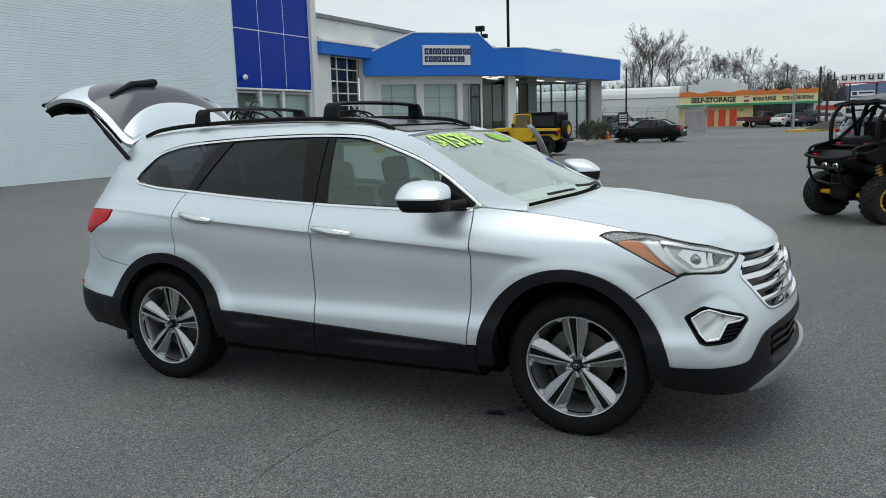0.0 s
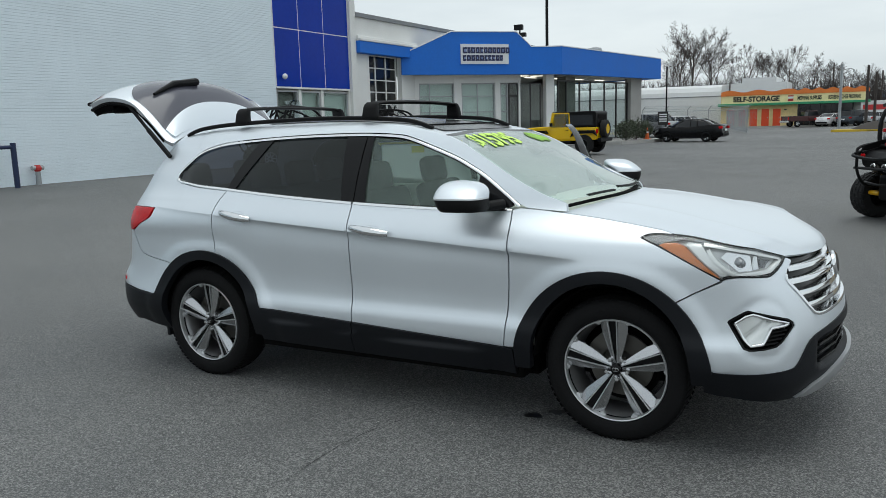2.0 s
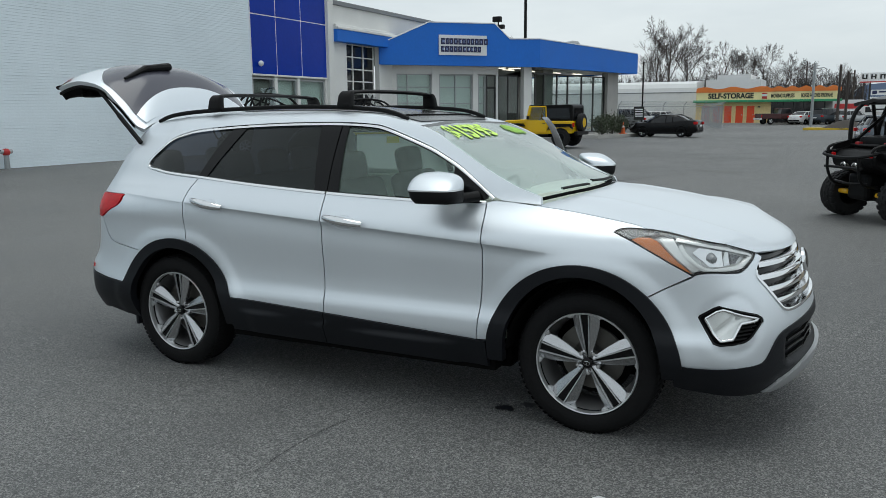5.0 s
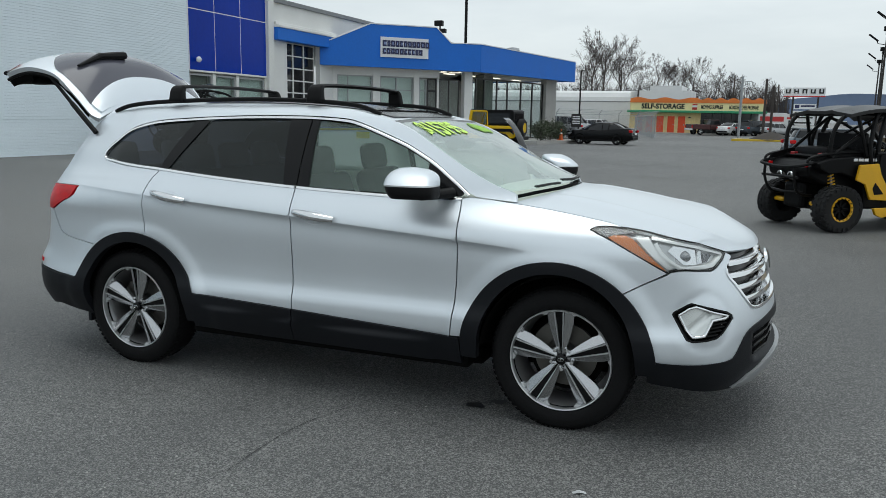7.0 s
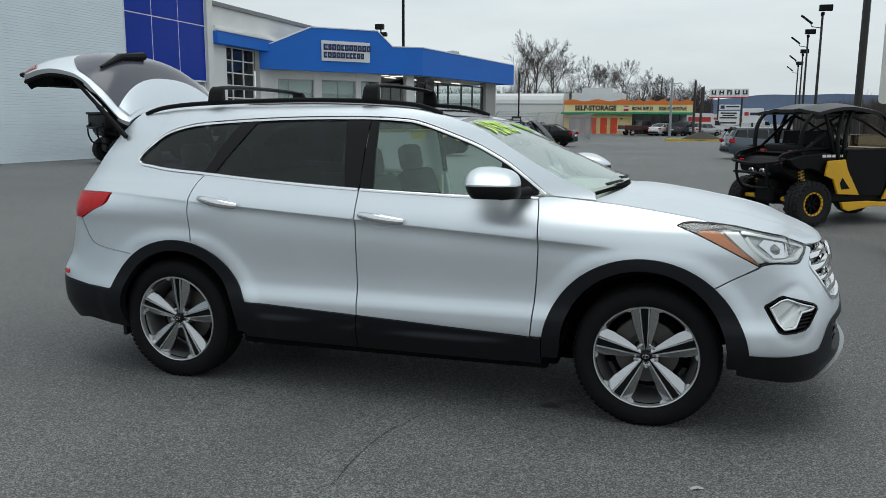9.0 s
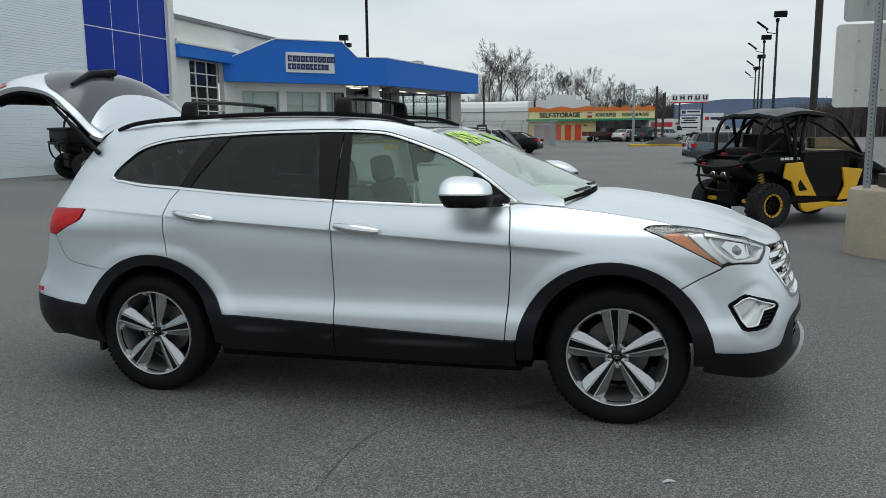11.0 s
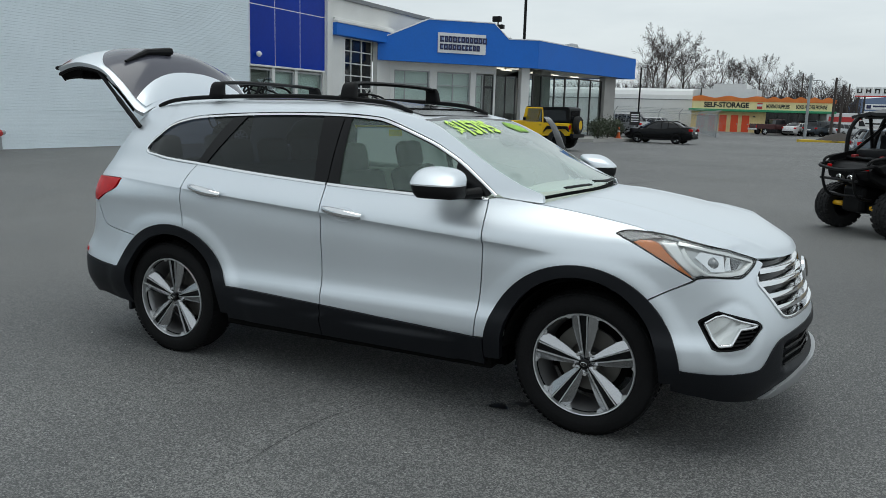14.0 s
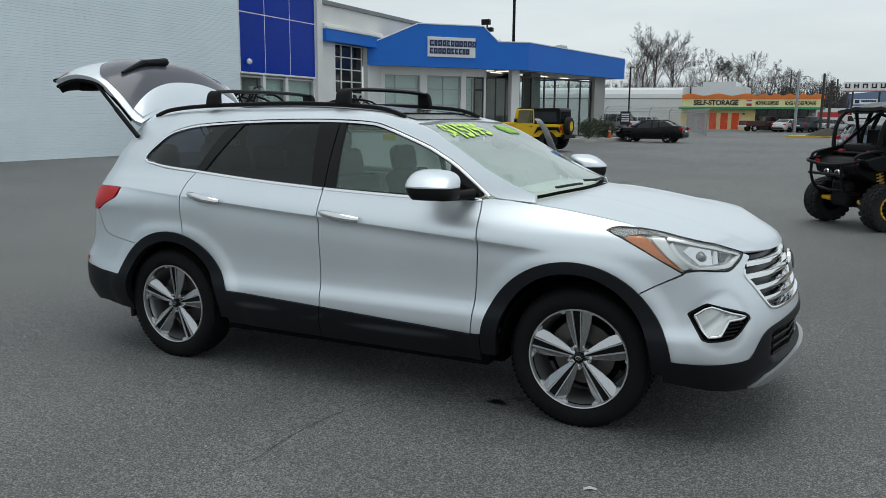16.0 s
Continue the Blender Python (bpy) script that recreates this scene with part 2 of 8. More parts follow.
def tube(pts, r, n=8, bm=None, radii=None, flat=1.0):
    """A round bar along a line of points."""
    pts = [Vector(p) for p in pts]
    verts, faces, up = [], [], None
    for i, p in enumerate(pts):
        d = (pts[min(i + 1, len(pts) - 1)] - pts[max(i - 1, 0)]).normalized()
        if up is None:
            up = Vector((0, 0, 1)) if abs(d.z) < 0.9 else Vector((0, 1, 0))
        side = d.cross(up).normalized()
        up = side.cross(d).normalized()
        rr = radii[i] if radii else r
        for k in range(n):
            a = math.tau * k / n
            verts.append(p + side * (math.cos(a) * rr) + up * (math.sin(a) * rr * flat))
    for i in range(len(pts) - 1):
        for k in range(n):
            a, b = i * n + k, i * n + (k + 1) % n
            faces.append((a, a + n, b + n, b))
    faces += [tuple(range(n)), tuple(range(len(verts) - 1, len(verts) - n - 1, -1))]
    b = bmesh.new()
    vs = [b.verts.new(v) for v in verts]
    for f in faces:
        b.faces.new([vs[i] for i in f])
    bmesh.ops.recalc_face_normals(b, faces=b.faces[:])
    return merge(bm, b)


def revolve(profile, n=32, m=None, bm=None, closed=False):
    """Turns a profile of (radius, height) round the z axis."""
    b = bmesh.new()
    rings = [[b.verts.new((r * math.cos(math.tau * k / n), r * math.sin(math.tau * k / n), h)) for k in range(n)] for r, h in profile]
    pairs = list(zip(rings, rings[1:])) + ([(rings[-1], rings[0])] if closed else [])
    for ra, rb in pairs:
        for k in range(n):
            b.faces.new((ra[k], ra[(k + 1) % n], rb[(k + 1) % n], rb[k]))
    bmesh.ops.recalc_face_normals(b, faces=b.faces[:])
    if m is not None:
        b.transform(m)
    return merge(bm, b)


def prism(outline, z0, z1, m=None, bm=None, bevel=0.0):
    """An outline of (x, y) raised from z0 to z1, then moved by m."""
    b = bmesh.new()
    lo = [b.verts.new((x, y, z0)) for x, y in outline]
    hi = [b.verts.new((x, y, z1)) for x, y in outline]
    b.faces.new(lo[::-1])
    b.faces.new(hi)
    for i in range(len(lo)):
        j = (i + 1) % len(lo)
        b.faces.new((lo[i], lo[j], hi[j], hi[i]))
    bmesh.ops.recalc_face_normals(b, faces=b.faces[:])
    if bevel:
        bmesh.ops.bevel(b, geom=b.edges[:], offset=bevel, segments=2, profile=0.5, affect="EDGES")
    if m is not None:
        b.transform(m)
    return merge(bm, b)


def wall_frame(a, b):
    """Local axes of an upright wall from a to b on the plan: x along it, z up, y into the wall's back."""
    a, b = Vector((*a, 0)), Vector((*b, 0))
    x = (b - a).normalized()
    z = Vector((0, 0, 1))
    y = z.cross(x)
    return Matrix(((x.x, y.x, 0, a.x), (x.y, y.y, 0, a.y), (x.z, y.z, 1, 0), (0, 0, 0, 1)))


def words(name, text, size, material, parent, m, depth=0.01, squeeze=1.0, bold=0.0):
    """Lettering as a mesh, standing in the x-z plane of m."""
    cu = bpy.data.curves.new(name, "FONT")
    cu.body, cu.size, cu.extrude, cu.align_x, cu.align_y, cu.offset = text, size, depth, "CENTER", "CENTER", bold
    tmp = bpy.data.objects.new(name, cu)
    scene.collection.objects.link(tmp)
    bpy.context.view_layer.update()
    me = bpy.data.meshes.new_from_object(tmp.evaluated_get(bpy.context.evaluated_depsgraph_get()))
    bpy.data.objects.remove(tmp)
    me.transform(m @ Matrix.Rotation(radians(90), 4, "X") @ Matrix.Diagonal((squeeze, 1, 1, 1)))
    me.materials.clear()
    me.materials.append(material)
    ob = new(name, me)
    ob.parent = parent
    return ob


def ground_z(x, y):
    """The car park falls a little towards the building."""
    return 0.01214 * (min(3.0, max(-4.0, x)) - 1.4)


# ---- ground ----
def build_ground():
    xs = [-1200, -300, -100, -40, -22] + [v * 1.0 for v in range(-15, 16)] + [22, 40, 100, 300, 1200]
    ys = [-1200, -300, -60] + [v * 2.0 for v in range(-10, 31)] + [70, 90, 120, 200, 400, 1600]
    verts = [(x, y, ground_z(x, y)) for y in ys for x in xs]
    w = len(xs)
    faces = [(j * w + i, j * w + i + 1, (j + 1) * w + i + 1, (j + 1) * w + i) for j in range(len(ys) - 1) for i in range(w - 1)]
    ob = mesh_part("ground", verts, faces, ASPHALT, smooth=True, sharp=0)
    tagged(ob, "worn grey asphalt car park with fine stone grain", "ground", kind="structure")


build_ground()
CRACK = mat("open_asphalt_crack", (0.022, 0.022, 0.023), 0.95, var=0.3, fine=60)
SEAM = mat("pale_seam_filler", (0.15, 0.145, 0.13), 0.9, var=0.3, big=4)
OIL = mat("oil_stain", (0.008, 0.008, 0.009), 0.35, var=0.2)


def ground_strip(name, label, pts, width, material, seed, rise=0.004):
    """A thin ragged strip that lies on the asphalt."""
    rnd = random.Random(seed)
    line = smooth_line([(x, y, 0) for x, y in pts], 10)
    verts, faces = [], []
    for i, p in enumerate(line):
        d = (line[min(i + 1, len(line) - 1)] - line[max(i - 1, 0)]).normalized()
        s = Vector((-d.y, d.x, 0))
        j = s * rnd.uniform(-1, 1) * width * 0.8
        taper = min(1.0, 0.15 + 3 * min(i, len(line) - 1 - i) / len(line))
        for k in (-1, 1):
            q = p + j + s * (k * width * taper * rnd.uniform(0.3, 0.7))
            verts.append((q.x, q.y, ground_z(q.x, q.y) + rise))
        if i:
            faces.append((2 * i - 2, 2 * i - 1, 2 * i + 1, 2 * i))
    ob = mesh_part(name, verts, faces, material)
    return tagged(ob, label, "crack", "cracks in the asphalt", "structure")


for k, (pts, w) in enumerate([([(0.34, -0.86), (0.24, -1.11), (0.16, -1.38), (0.14, -1.68), (0.15, -1.95), (0.10, -2.3)], 0.0035), ([(-4.5, 11.5), (-2.6, 13.5), (-1.2, 17.5)], 0.03),
                              ([(5.6, 3.6), (4.4, 3.75), (3.6, 3.9)], 0.02), ([(-6, 26), (-1, 24), (4, 26)], 0.04)]):
    ground_strip("asphalt_crack", "thin dark crack in the grey asphalt", pts, w, CRACK, k)
ground_strip("asphalt_seam", "pale seam of filler across the asphalt", [(-1.35, 18.0), (-0.6, 17.75), (0.1, 17.35)], 0.10, SEAM, 9)


def build_grit():
    """Loose pale stones and dark crumbs on the near asphalt."""
    rnd = random.Random(12)
    verts, faces = [], []
    for _ in range(420):
        x, y, r = rnd.uniform(-4.5, 5.5), rnd.uniform(-3.4, 4.0) if rnd.random() < 0.5 else rnd.uniform(-3.4, -0.6), rnd.uniform(0.003, 0.0065)
        z, i = ground_z(x, y) + r * 0.4, len(verts)
        a = rnd.uniform(0, 3)
        for dx, dy, dz in ((1, 0, 0), (0, 1.2, 0), (-1.1, 0, 0), (0, -0.9, 0), (0, 0, 0.8), (0, 0, -0.8)):
            verts.append((x + r * (dx * math.cos(a) - dy * math.sin(a)), y + r * (dx * math.sin(a) + dy * math.cos(a)), z + r * dz))
        for p, q in ((0, 1), (1, 2), (2, 3), (3, 0)):
            faces += [(i + p, i + q, i + 4), (i + q, i + p, i + 5)]
    tagged(mesh_part("loose_grit", verts, faces, PALE_CONCRETE), "loose pale grit on the asphalt", "grit", kind="stuff")


build_grit()


def blot(name, label, x, y, r, material, seed, rise=0.004, stretch=1.0, cat="stain"):
    rnd = random.Random(seed)
    n = 26
    verts = [(x, y, ground_z(x, y) + rise)]
    for k in range(n):
        a = math.tau * k / n
        q = r * (0.75 + 0.3 * math.sin(3 * a + seed) * 0.5 + rnd.uniform(-0.14, 0.14))
        px, py = x + q * math.cos(a) * stretch, y + q * math.sin(a)
        verts.append((px, py, ground_z(px, py) + rise))
    ob = mesh_part(name, verts, [(0, 1 + k, 1 + (k + 1) % n) for k in range(n)], material)
    return tagged(ob, label, cat, kind="structure")


blot("oil_stain", "small black oil stain on the asphalt", 0.90, -0.735, 0.05, OIL, 3, stretch=1.5)
blot("oil_stain", "small black oil stain on the asphalt", 1.0, -0.64, 0.045, OIL, 5, stretch=1.3)
litter = thing("paper_scrap", "small white scrap of paper on asphalt", "litter", pose(1.66, -1.53, 0.004, 0, 0, 20))
b = bmesh.new()
vs = [b.verts.new(v) for v in ((-0.028, -0.008, 0.002), (0.0, -0.011, 0.009), (0.03, -0.007, 0.003), (0.028, 0.009, 0.004), (0.0, 0.012, 0.011), (-0.03, 0.008, 0.002))]
b.faces.new((vs[0], vs[1], vs[4], vs[5]))
b.faces.new((vs[1], vs[2], vs[3], vs[4]))
bmesh.ops.solidify(b, geom=b.faces[:], thickness=0.002)
part("scrap", b, SIGN_WHITE, litter)


# ---- dealership: pale brick hall, blue panels, garage door, showroom ----
def build_hall():
    hall = thing("dealership_building", "pale blue painted block hall with deep blue panels", "building", kind="structure")
    rnd = random.Random(4)
    # painted block wall in courses
    wall = part("block_wall", box(-22.3, -22.018, -30, 23.9, -0.3, 9.0), WALL_PAINT, hall, "pale blue painted blockwork in long courses")
    z = -0.3
    while z < 8.95:
        d = rnd.uniform(0, 0.010)
        part("block_course", box(-22.03, -22.0 + d, -30, 23.9, z + 0.006, min(9.0, z + 0.1015), bevel=0.004, seg=1), WALL_PAINT, wall)
        z += 0.1015
    part("wall_cap", box(-22.4, -21.95, -30, 30.3, 9.0, 9.15, 0.02), COPING, hall)
    part("end_wall", box(-50, -22.3, -30.2, -30.0, -0.3, 9.0), WHITE_PAINT, hall)
    part("roof", box(-50, -22.3, -30, 30.2, 8.85, 9.0), COPING, hall)
    part("back_wall", box(-50.2, -50, -30, 75, -0.3, 9.0), WHITE_PAINT, hall)
    # blue panels on a pale backing
    part("panel_backing", box(-22.3, -21.985, 23.9, 29.78, 3.42, 9.0), SIGN_WHITE, hall)
    for y0, y1 in ((23.95, 25.70), (25.745, 27.64), (27.685, 29.74)):
        for z0, z1 in ((3.49, 6.15), (6.195, 8.95)):
            part("panel", box(-22.01, -21.975, y0, y1, z0, z1, 0.008), BLUE_PANEL, hall, "glossy deep blue wall panel")
    part("panel_sill", box(-22.05, -21.94, 23.9, 29.76, 3.40, 3.475, 0.01), WHITE_PAINT, hall)
    # ground floor under the panels
    for y0, y1, kind in ((23.98, 25.55, "window"), (25.75, 27.3, "door"), (27.5, 29.65, "window")):
        part("jamb", box(-22.3, -22.02, y1, y1 + 0.2, -0.1, 3.4), WHITE_PAINT, hall)
        w = part(kind, frame_ring(y0, y1, 0.1 if kind == "door" else 0.6, 3.34, -22.2, -22.08, 0.09), GREY_TRIM, hall)
        part("pane", box(-22.16, -22.15, y0 + 0.09, y1 - 0.09, 0.3, 3.25), WINDOW, w)
        part("blind", box(-22.34, -22.32, y0 + 0.05, y1 - 0.05, 0.5, 3.3), BLIND if y0 > 24.5 else ROOM_DARK, w)
    part("plinth", box(-22.3, -22.05, 23.9, 29.7, -0.3, 0.1), PALE_CONCRETE, hall)
    # white pilaster
    part("pilaster", box(-22.3, -21.82, 29.78, 30.28, -0.3, 9.0, 0.02), WHITE_PAINT, hall)
    # lower wall with the garage door
    bm = box(-22.35, -22.05, 30.28, 31.75, -0.3, 7.3)
    box(-22.35, -22.05, 35.1, 60, -0.3, 7.3, bm=bm)
    box(-22.35, -22.05, 31.75, 35.1, 5.45, 7.3, bm=bm)
    part("garage_wall", bm, WHITE_PAINT, hall, "white plastered wall")
    part("coping", box(-22.5, -21.9, 30.28, 60, 7.3, 7.52, 0.02), COPING, hall)
    part("low_roof", box(-50, -22.35, 30.2, 75, 7.1, 7.25), COPING, hall)
    bm = box(-22.05, -21.55, 30.29, 36.4, 6.02, 6.16, 0.02)
    box(-22.05, -21.7, 30.29, 36.4, 6.16, 6.3, 0.02, bm=bm)
    part("ledge", bm, WHITE_PAINT, hall, "white weathered ledge")
    part("blue_band", box(-22.05, -21.6, 30.29, 36.2, 5.40, 6.02, 0.02), BLUE_FASCIA, hall)
    garage = part("garage_door", garage_frame(), WHITE_PAINT, hall, "white garage door with dark panes")
    for c in range(3):
        for r in range(8):
            y0, z0 = 31.83 + c * 1.08, 0.12 + r * 0.665
            part("pane", box(-22.47, -22.46, y0, y0 + 1.0, z0, z0 + 0.6), DARK_PANE, garage)
    # wall light
    part("wall_light", revolve([(0.0, 0.0), (0.1, 0.01), (0.14, 0.1), (0.08, 0.2), (0.0, 0.22)], 12, pose(-21.9, 24.35, 3.95, 0, 90, 0)), SIGN_WHITE, hall, "white wall light")


def frame_ring(y0, y1, z0, z1, x0, x1, w):
    """An upright rectangular frame that faces +x."""
    bm = box(x0, x1, y0, y0 + w, z0, z1, 0.005)
    box(x0, x1, y1 - w, y1, z0, z1, 0.005, bm=bm)
    box(x0, x1, y0 + w, y1 - w, z0, z0 + w, 0.005, bm=bm)
    box(x0, x1, y0 + w, y1 - w, z1 - w, z1, 0.005, bm=bm)
    return bm


def garage_frame():
    bm = bmesh.new()
    for k in range(4):
        box(-22.5, -22.4, 31.75 + k * 1.08, 31.83 + k * 1.08, -0.05, 5.45, 0.004, bm=bm)
    for k in range(9):
        box(-22.49, -22.41, 31.76, 35.05, 0.06 + k * 0.665, 0.12 + k * 0.665, 0.004, bm=bm)
    return bm


DARK_PANE = mat("dark_pane_glass", (0.012, 0.013, 0.015), 0.08, var=0.2, bump=0.0)
build_hall()


def build_showroom():
    room = thing("showroom_building", "glazed showroom with bright blue fascia and sign", "building", kind="structure")
    A, B, C = (-22.05, 34.95), (-14.9, 42.7), (-11.9, 55.8)
    D, E = wall_frame(A, B), wall_frame(B, C)

    def board(name, outline, m, y0, y1, material, label=""):
        bm = prism([(u, z) for u, z in outline], 0, 1)
        bm.transform(m @ Matrix(((1, 0, 0, 0), (0, 0, y1 - y0, y0), (0, 1, 0, 0), (0, 0, 0, 1))))
        bmesh.ops.recalc_face_normals(bm, faces=bm.faces[:])
        return part(name, bm, material, room, label)

    top = [(0.1, 5.60), (1.0, 5.95), (3.2, 6.9), (7.44, 6.93), (8.45, 6.05), (10.53, 6.10)]
    board("gable_fascia", [(0.1, 4.44), (10.53, 4.41)] + top[::-1], D, 0, 0.4, BLUE_FASCIA, "bright blue stepped fascia")
    for (u0, z0), (u1, z1) in zip(top, top[1:]):
        board("fascia_cap", [(u0, z0), (u1, z1), (u1, z1 + 0.06), (u0, z0 + 0.06)], D, -0.03, 0.45, SIGN_WHITE)
    board("side_fascia", [(0.0, 4.41), (13.5, 4.40), (13.5, 5.88), (0.0, 6.10)], E, 0, 0.4, BLUE_FASCIA, "bright blue fascia")
    board("fascia_cap", [(0.0, 6.10), (13.5, 5.88), (13.5, 5.94), (0.0, 6.16)], E, -0.03, 0.45, SIGN_WHITE)
    # far return, soffit and roof
    back = E @ Vector((13.5, 14, 0))
    F = wall_frame((C[0], C[1]), (back.x, back.y))
    board("end_fascia", [(0.0, 4.40), (13.6, 4.40), (13.6, 5.88), (0.0, 5.88)], F, -0.01, 0.4, BLUE_FASCIA)
    plan = [(-22.04, 35.4), (-15.2, 42.75), (-12.25, 55.5), (back.x, back.y), (-22.04, 58.5)]
    part("soffit", prism(plan, 4.46, 4.6), WHITE_PAINT, room)
    part("flat_roof", prism(plan, 5.3, 5.4), COPING, room)
    part("floor_slab", prism(plan, -0.2, 0.0), PALE_CONCRETE, room)
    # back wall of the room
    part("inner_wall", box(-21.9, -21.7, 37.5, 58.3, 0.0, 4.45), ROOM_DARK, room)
    for k in range(4):
        p = E @ Vector((1.5 + 3 * k, 3.5, 4.43))
        part("light_strip", box(-0.07, 0.07, -0.6, 0.6, -0.03, 0.0, m=Matrix.Translation(p) @ Matrix.Rotation(radians(-13), 4, "Z")), LIGHT_STRIP, room, "ceiling light")
    for k in range(2):
        p = D @ Vector((8.6 + k * 1.2, 2.0, 4.43))
        part("light_strip", box(-0.5, 0.5, -0.06, 0.06, -0.03, 0.0, m=Matrix.Translation(p)), LIGHT_STRIP, room, "ceiling light")

    # sign board with two rows of lettering as plain shapes
    sign = board("sign_board", [(3.78, 5.04), (6.88, 5.04), (6.88, 6.21), (3.78, 6.21)], D, -0.08, -0.005, SIGN_WHITE, "white sign with two dark blue rows")
    rnd = random.Random(2)
    for row, (z0, z1, u, end) in enumerate(((5.66, 6.02, 3.90, 6.74), (5.22, 5.56, 3.90, 6.5))):
        while u < end:
            w = rnd.uniform(0.2, 0.27)
            bm = bmesh.new()
            for q in ((u, z0, u + w, z0 + 0.10), (u, z1 - 0.10, u + w, z1), (u, z0 + 0.10, u + 0.09, z1 - 0.10), (u + w - 0.09, z0 + 0.10, u + w, z1 - 0.10))[:rnd.choice((3, 4, 4))]:
                box(q[0], q[2], -0.10, -0.081, q[1], q[3], bm=bm)
            bm.transform(D)
            part("dark_shape", bm, LETTER_BLUE, sign)
            fill = box(u + 0.02, u + w - 0.02, -0.092, -0.0805, z0 + 0.02, z1 - 0.02)
            fill.transform(D)
            part("pale_shape", fill, LETTER_PALE, sign)
            u += w + 0.03

    # window walls under the fascia
    def glazed(m, u0, u1, z0, z1, ups, rows, behind, name="window", frame=GREY_TRIM, w=0.06):
        bm = bmesh.new()
        for u in (u0, *ups, u1):
            box(u - w / 2, u + w / 2, 1.17, 1.27, z0, z1, 0.006, bm=bm)
        for z in (z0, *rows, z1):
            box(u0 - w / 2, u1 + w / 2, 1.18, 1.26, z - w / 2, z + w / 2, 0.006, bm=bm)
        bm.transform(m)
        win = part(name, bm, frame, room)
        us, zs = [u0, *ups, u1], [z0, *rows, z1]
        for a, b2 in zip(us, us[1:]):
            for c, d in zip(zs, zs[1:]):
                g = box(a + w / 2, b2 - w / 2, 1.215, 1.225, c + w / 2, d - w / 2)
                g.transform(m)
                part("pane", g, WINDOW, win)
        if behind:
            g = box(u0, u1, 1.45, 1.47, z0, z1)
            g.transform(m)
            part("blind", g, behind, win)
        return win

    def pier(m, u0, u1, y0=1.1, y1=1.5, z0=0.0, z1=4.46, material=WHITE_PAINT):
        g = box(u0, u1, y0, y1, z0, z1, 0.015)
        g.transform(m)
        part("pier", g, material, room)

    glazed(D, 1.5, 3.68, 0.55, 3.95, (2.15,), (1.25, 2.23, 3.19), BLIND)
    glazed(D, 4.24, 6.40, 0.55, 3.93, (5.28,), (1.25, 2.2, 3.17), BLIND)
    glazed(D, 6.84, 7.30, 0.55, 3.9, (), (2.2, 3.17), BLIND)
    door = glazed(D, 7.42, 8.0, 0.02, 3.14, (), (), None, "door", DARK_TRIM, 0.09)
    h = box(7.5, 7.53, 1.08, 1.17, 0.95, 1.35, 0.006)
    h.transform(D)
    part("door_handle", h, GREY_TRIM, door)
    glazed(D, 7.42, 8.0, 3.2, 3.9, (), (), None, "window", DARK_TRIM)
    glazed(D, 8.2, 9.6, 0.1, 3.9, (8.9,), (), None, "window", DARK_TRIM)
    for u0, u1 in ((0.7, 1.46), (3.72, 4.2), (6.44, 6.8), (8.04, 8.17)):
        pier(D, u0, u1)
    pier(D, 1.46, 3.72, 1.12, 1.5, 0.0, 0.5)
    pier(D, 4.2, 6.44, 1.12, 1.5, 0.0, 0.5)
    pier(D, 1.46, 8.2, 1.12, 1.5, 3.98, 4.46)
    pier(D, 9.85, 10.42, 0.85, 1.35)
    glazed(E, 0.85, 10.6, 0.15, 4.1, (1.33, 2.35, 3.98, 5.38, 7.28, 8.95), (), None, "window", DARK_TRIM, 0.10)
    g = box(2.45, 3.6, 1.3, 2.0, 0.0, 4.4)
    g.transform(E)
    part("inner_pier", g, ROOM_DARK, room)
    pier(E, 10.75, 12.4, 1.0, 1.5, material=PALE_CONCRETE)
    pier(E, 0.7, 10.7, 1.12, 1.4, 0.0, 0.12, PALE_CONCRETE)
    # dim furniture in the room
    for u, y, w, hgt in ((2.2, 4.5, 1.2, 1.0), (5.5, 4.0, 1.6, 1.15), (8.3, 4.6, 1.3, 1.0), (6.8, 6.5, 2.0, 1.6)):
        g = box(u, u + w, y, y + 0.8, 0, hgt, 0.1)
        g.transform(E)
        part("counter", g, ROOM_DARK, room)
    # flood light and vent on the roof
    lamp = D @ Vector((7.9, 0.5, 0))
    bm = tube([(lamp.x, lamp.y, 6.2), (lamp.x, lamp.y, 7.15)], 0.05)
    box(lamp.x - 0.35, lamp.x + 0.2, lamp.y - 0.15, lamp.y + 0.15, 7.12, 7.45, 0.04, bm=bm)
    box(lamp.x + 0.05, lamp.x + 0.4, lamp.y - 0.15, lamp.y + 0.15, 6.7, 6.95, 0.04, bm=bm)
    part("flood_light", bm, BLACK_STEEL, room, "black twin flood light on the roof")
    v = E @ Vector((5.6, 1.0, 0))
    part("roof_vent", revolve([(0.0, 6.45), (0.45, 6.35), (0.5, 6.2), (0.3, 6.1), (0.3, 5.3)], 12, pose(v.x, v.y, 0)), GREY_TRIM, room)


build_showroom()


# ---- parked along the hall: dark utility vehicles, posts and pipes ----
def pole_thing(name, label, cat, x, y, z, r, material, r1=None, n=10, group=""):
    t = thing(name, label, cat, pose(x, y, ground_z(x, y) - 0.05), group)
    part("pole", cyl((0, 0, 0), (0, 0, z + 0.05), r, r1, n), material, t, smooth=True)
    return t


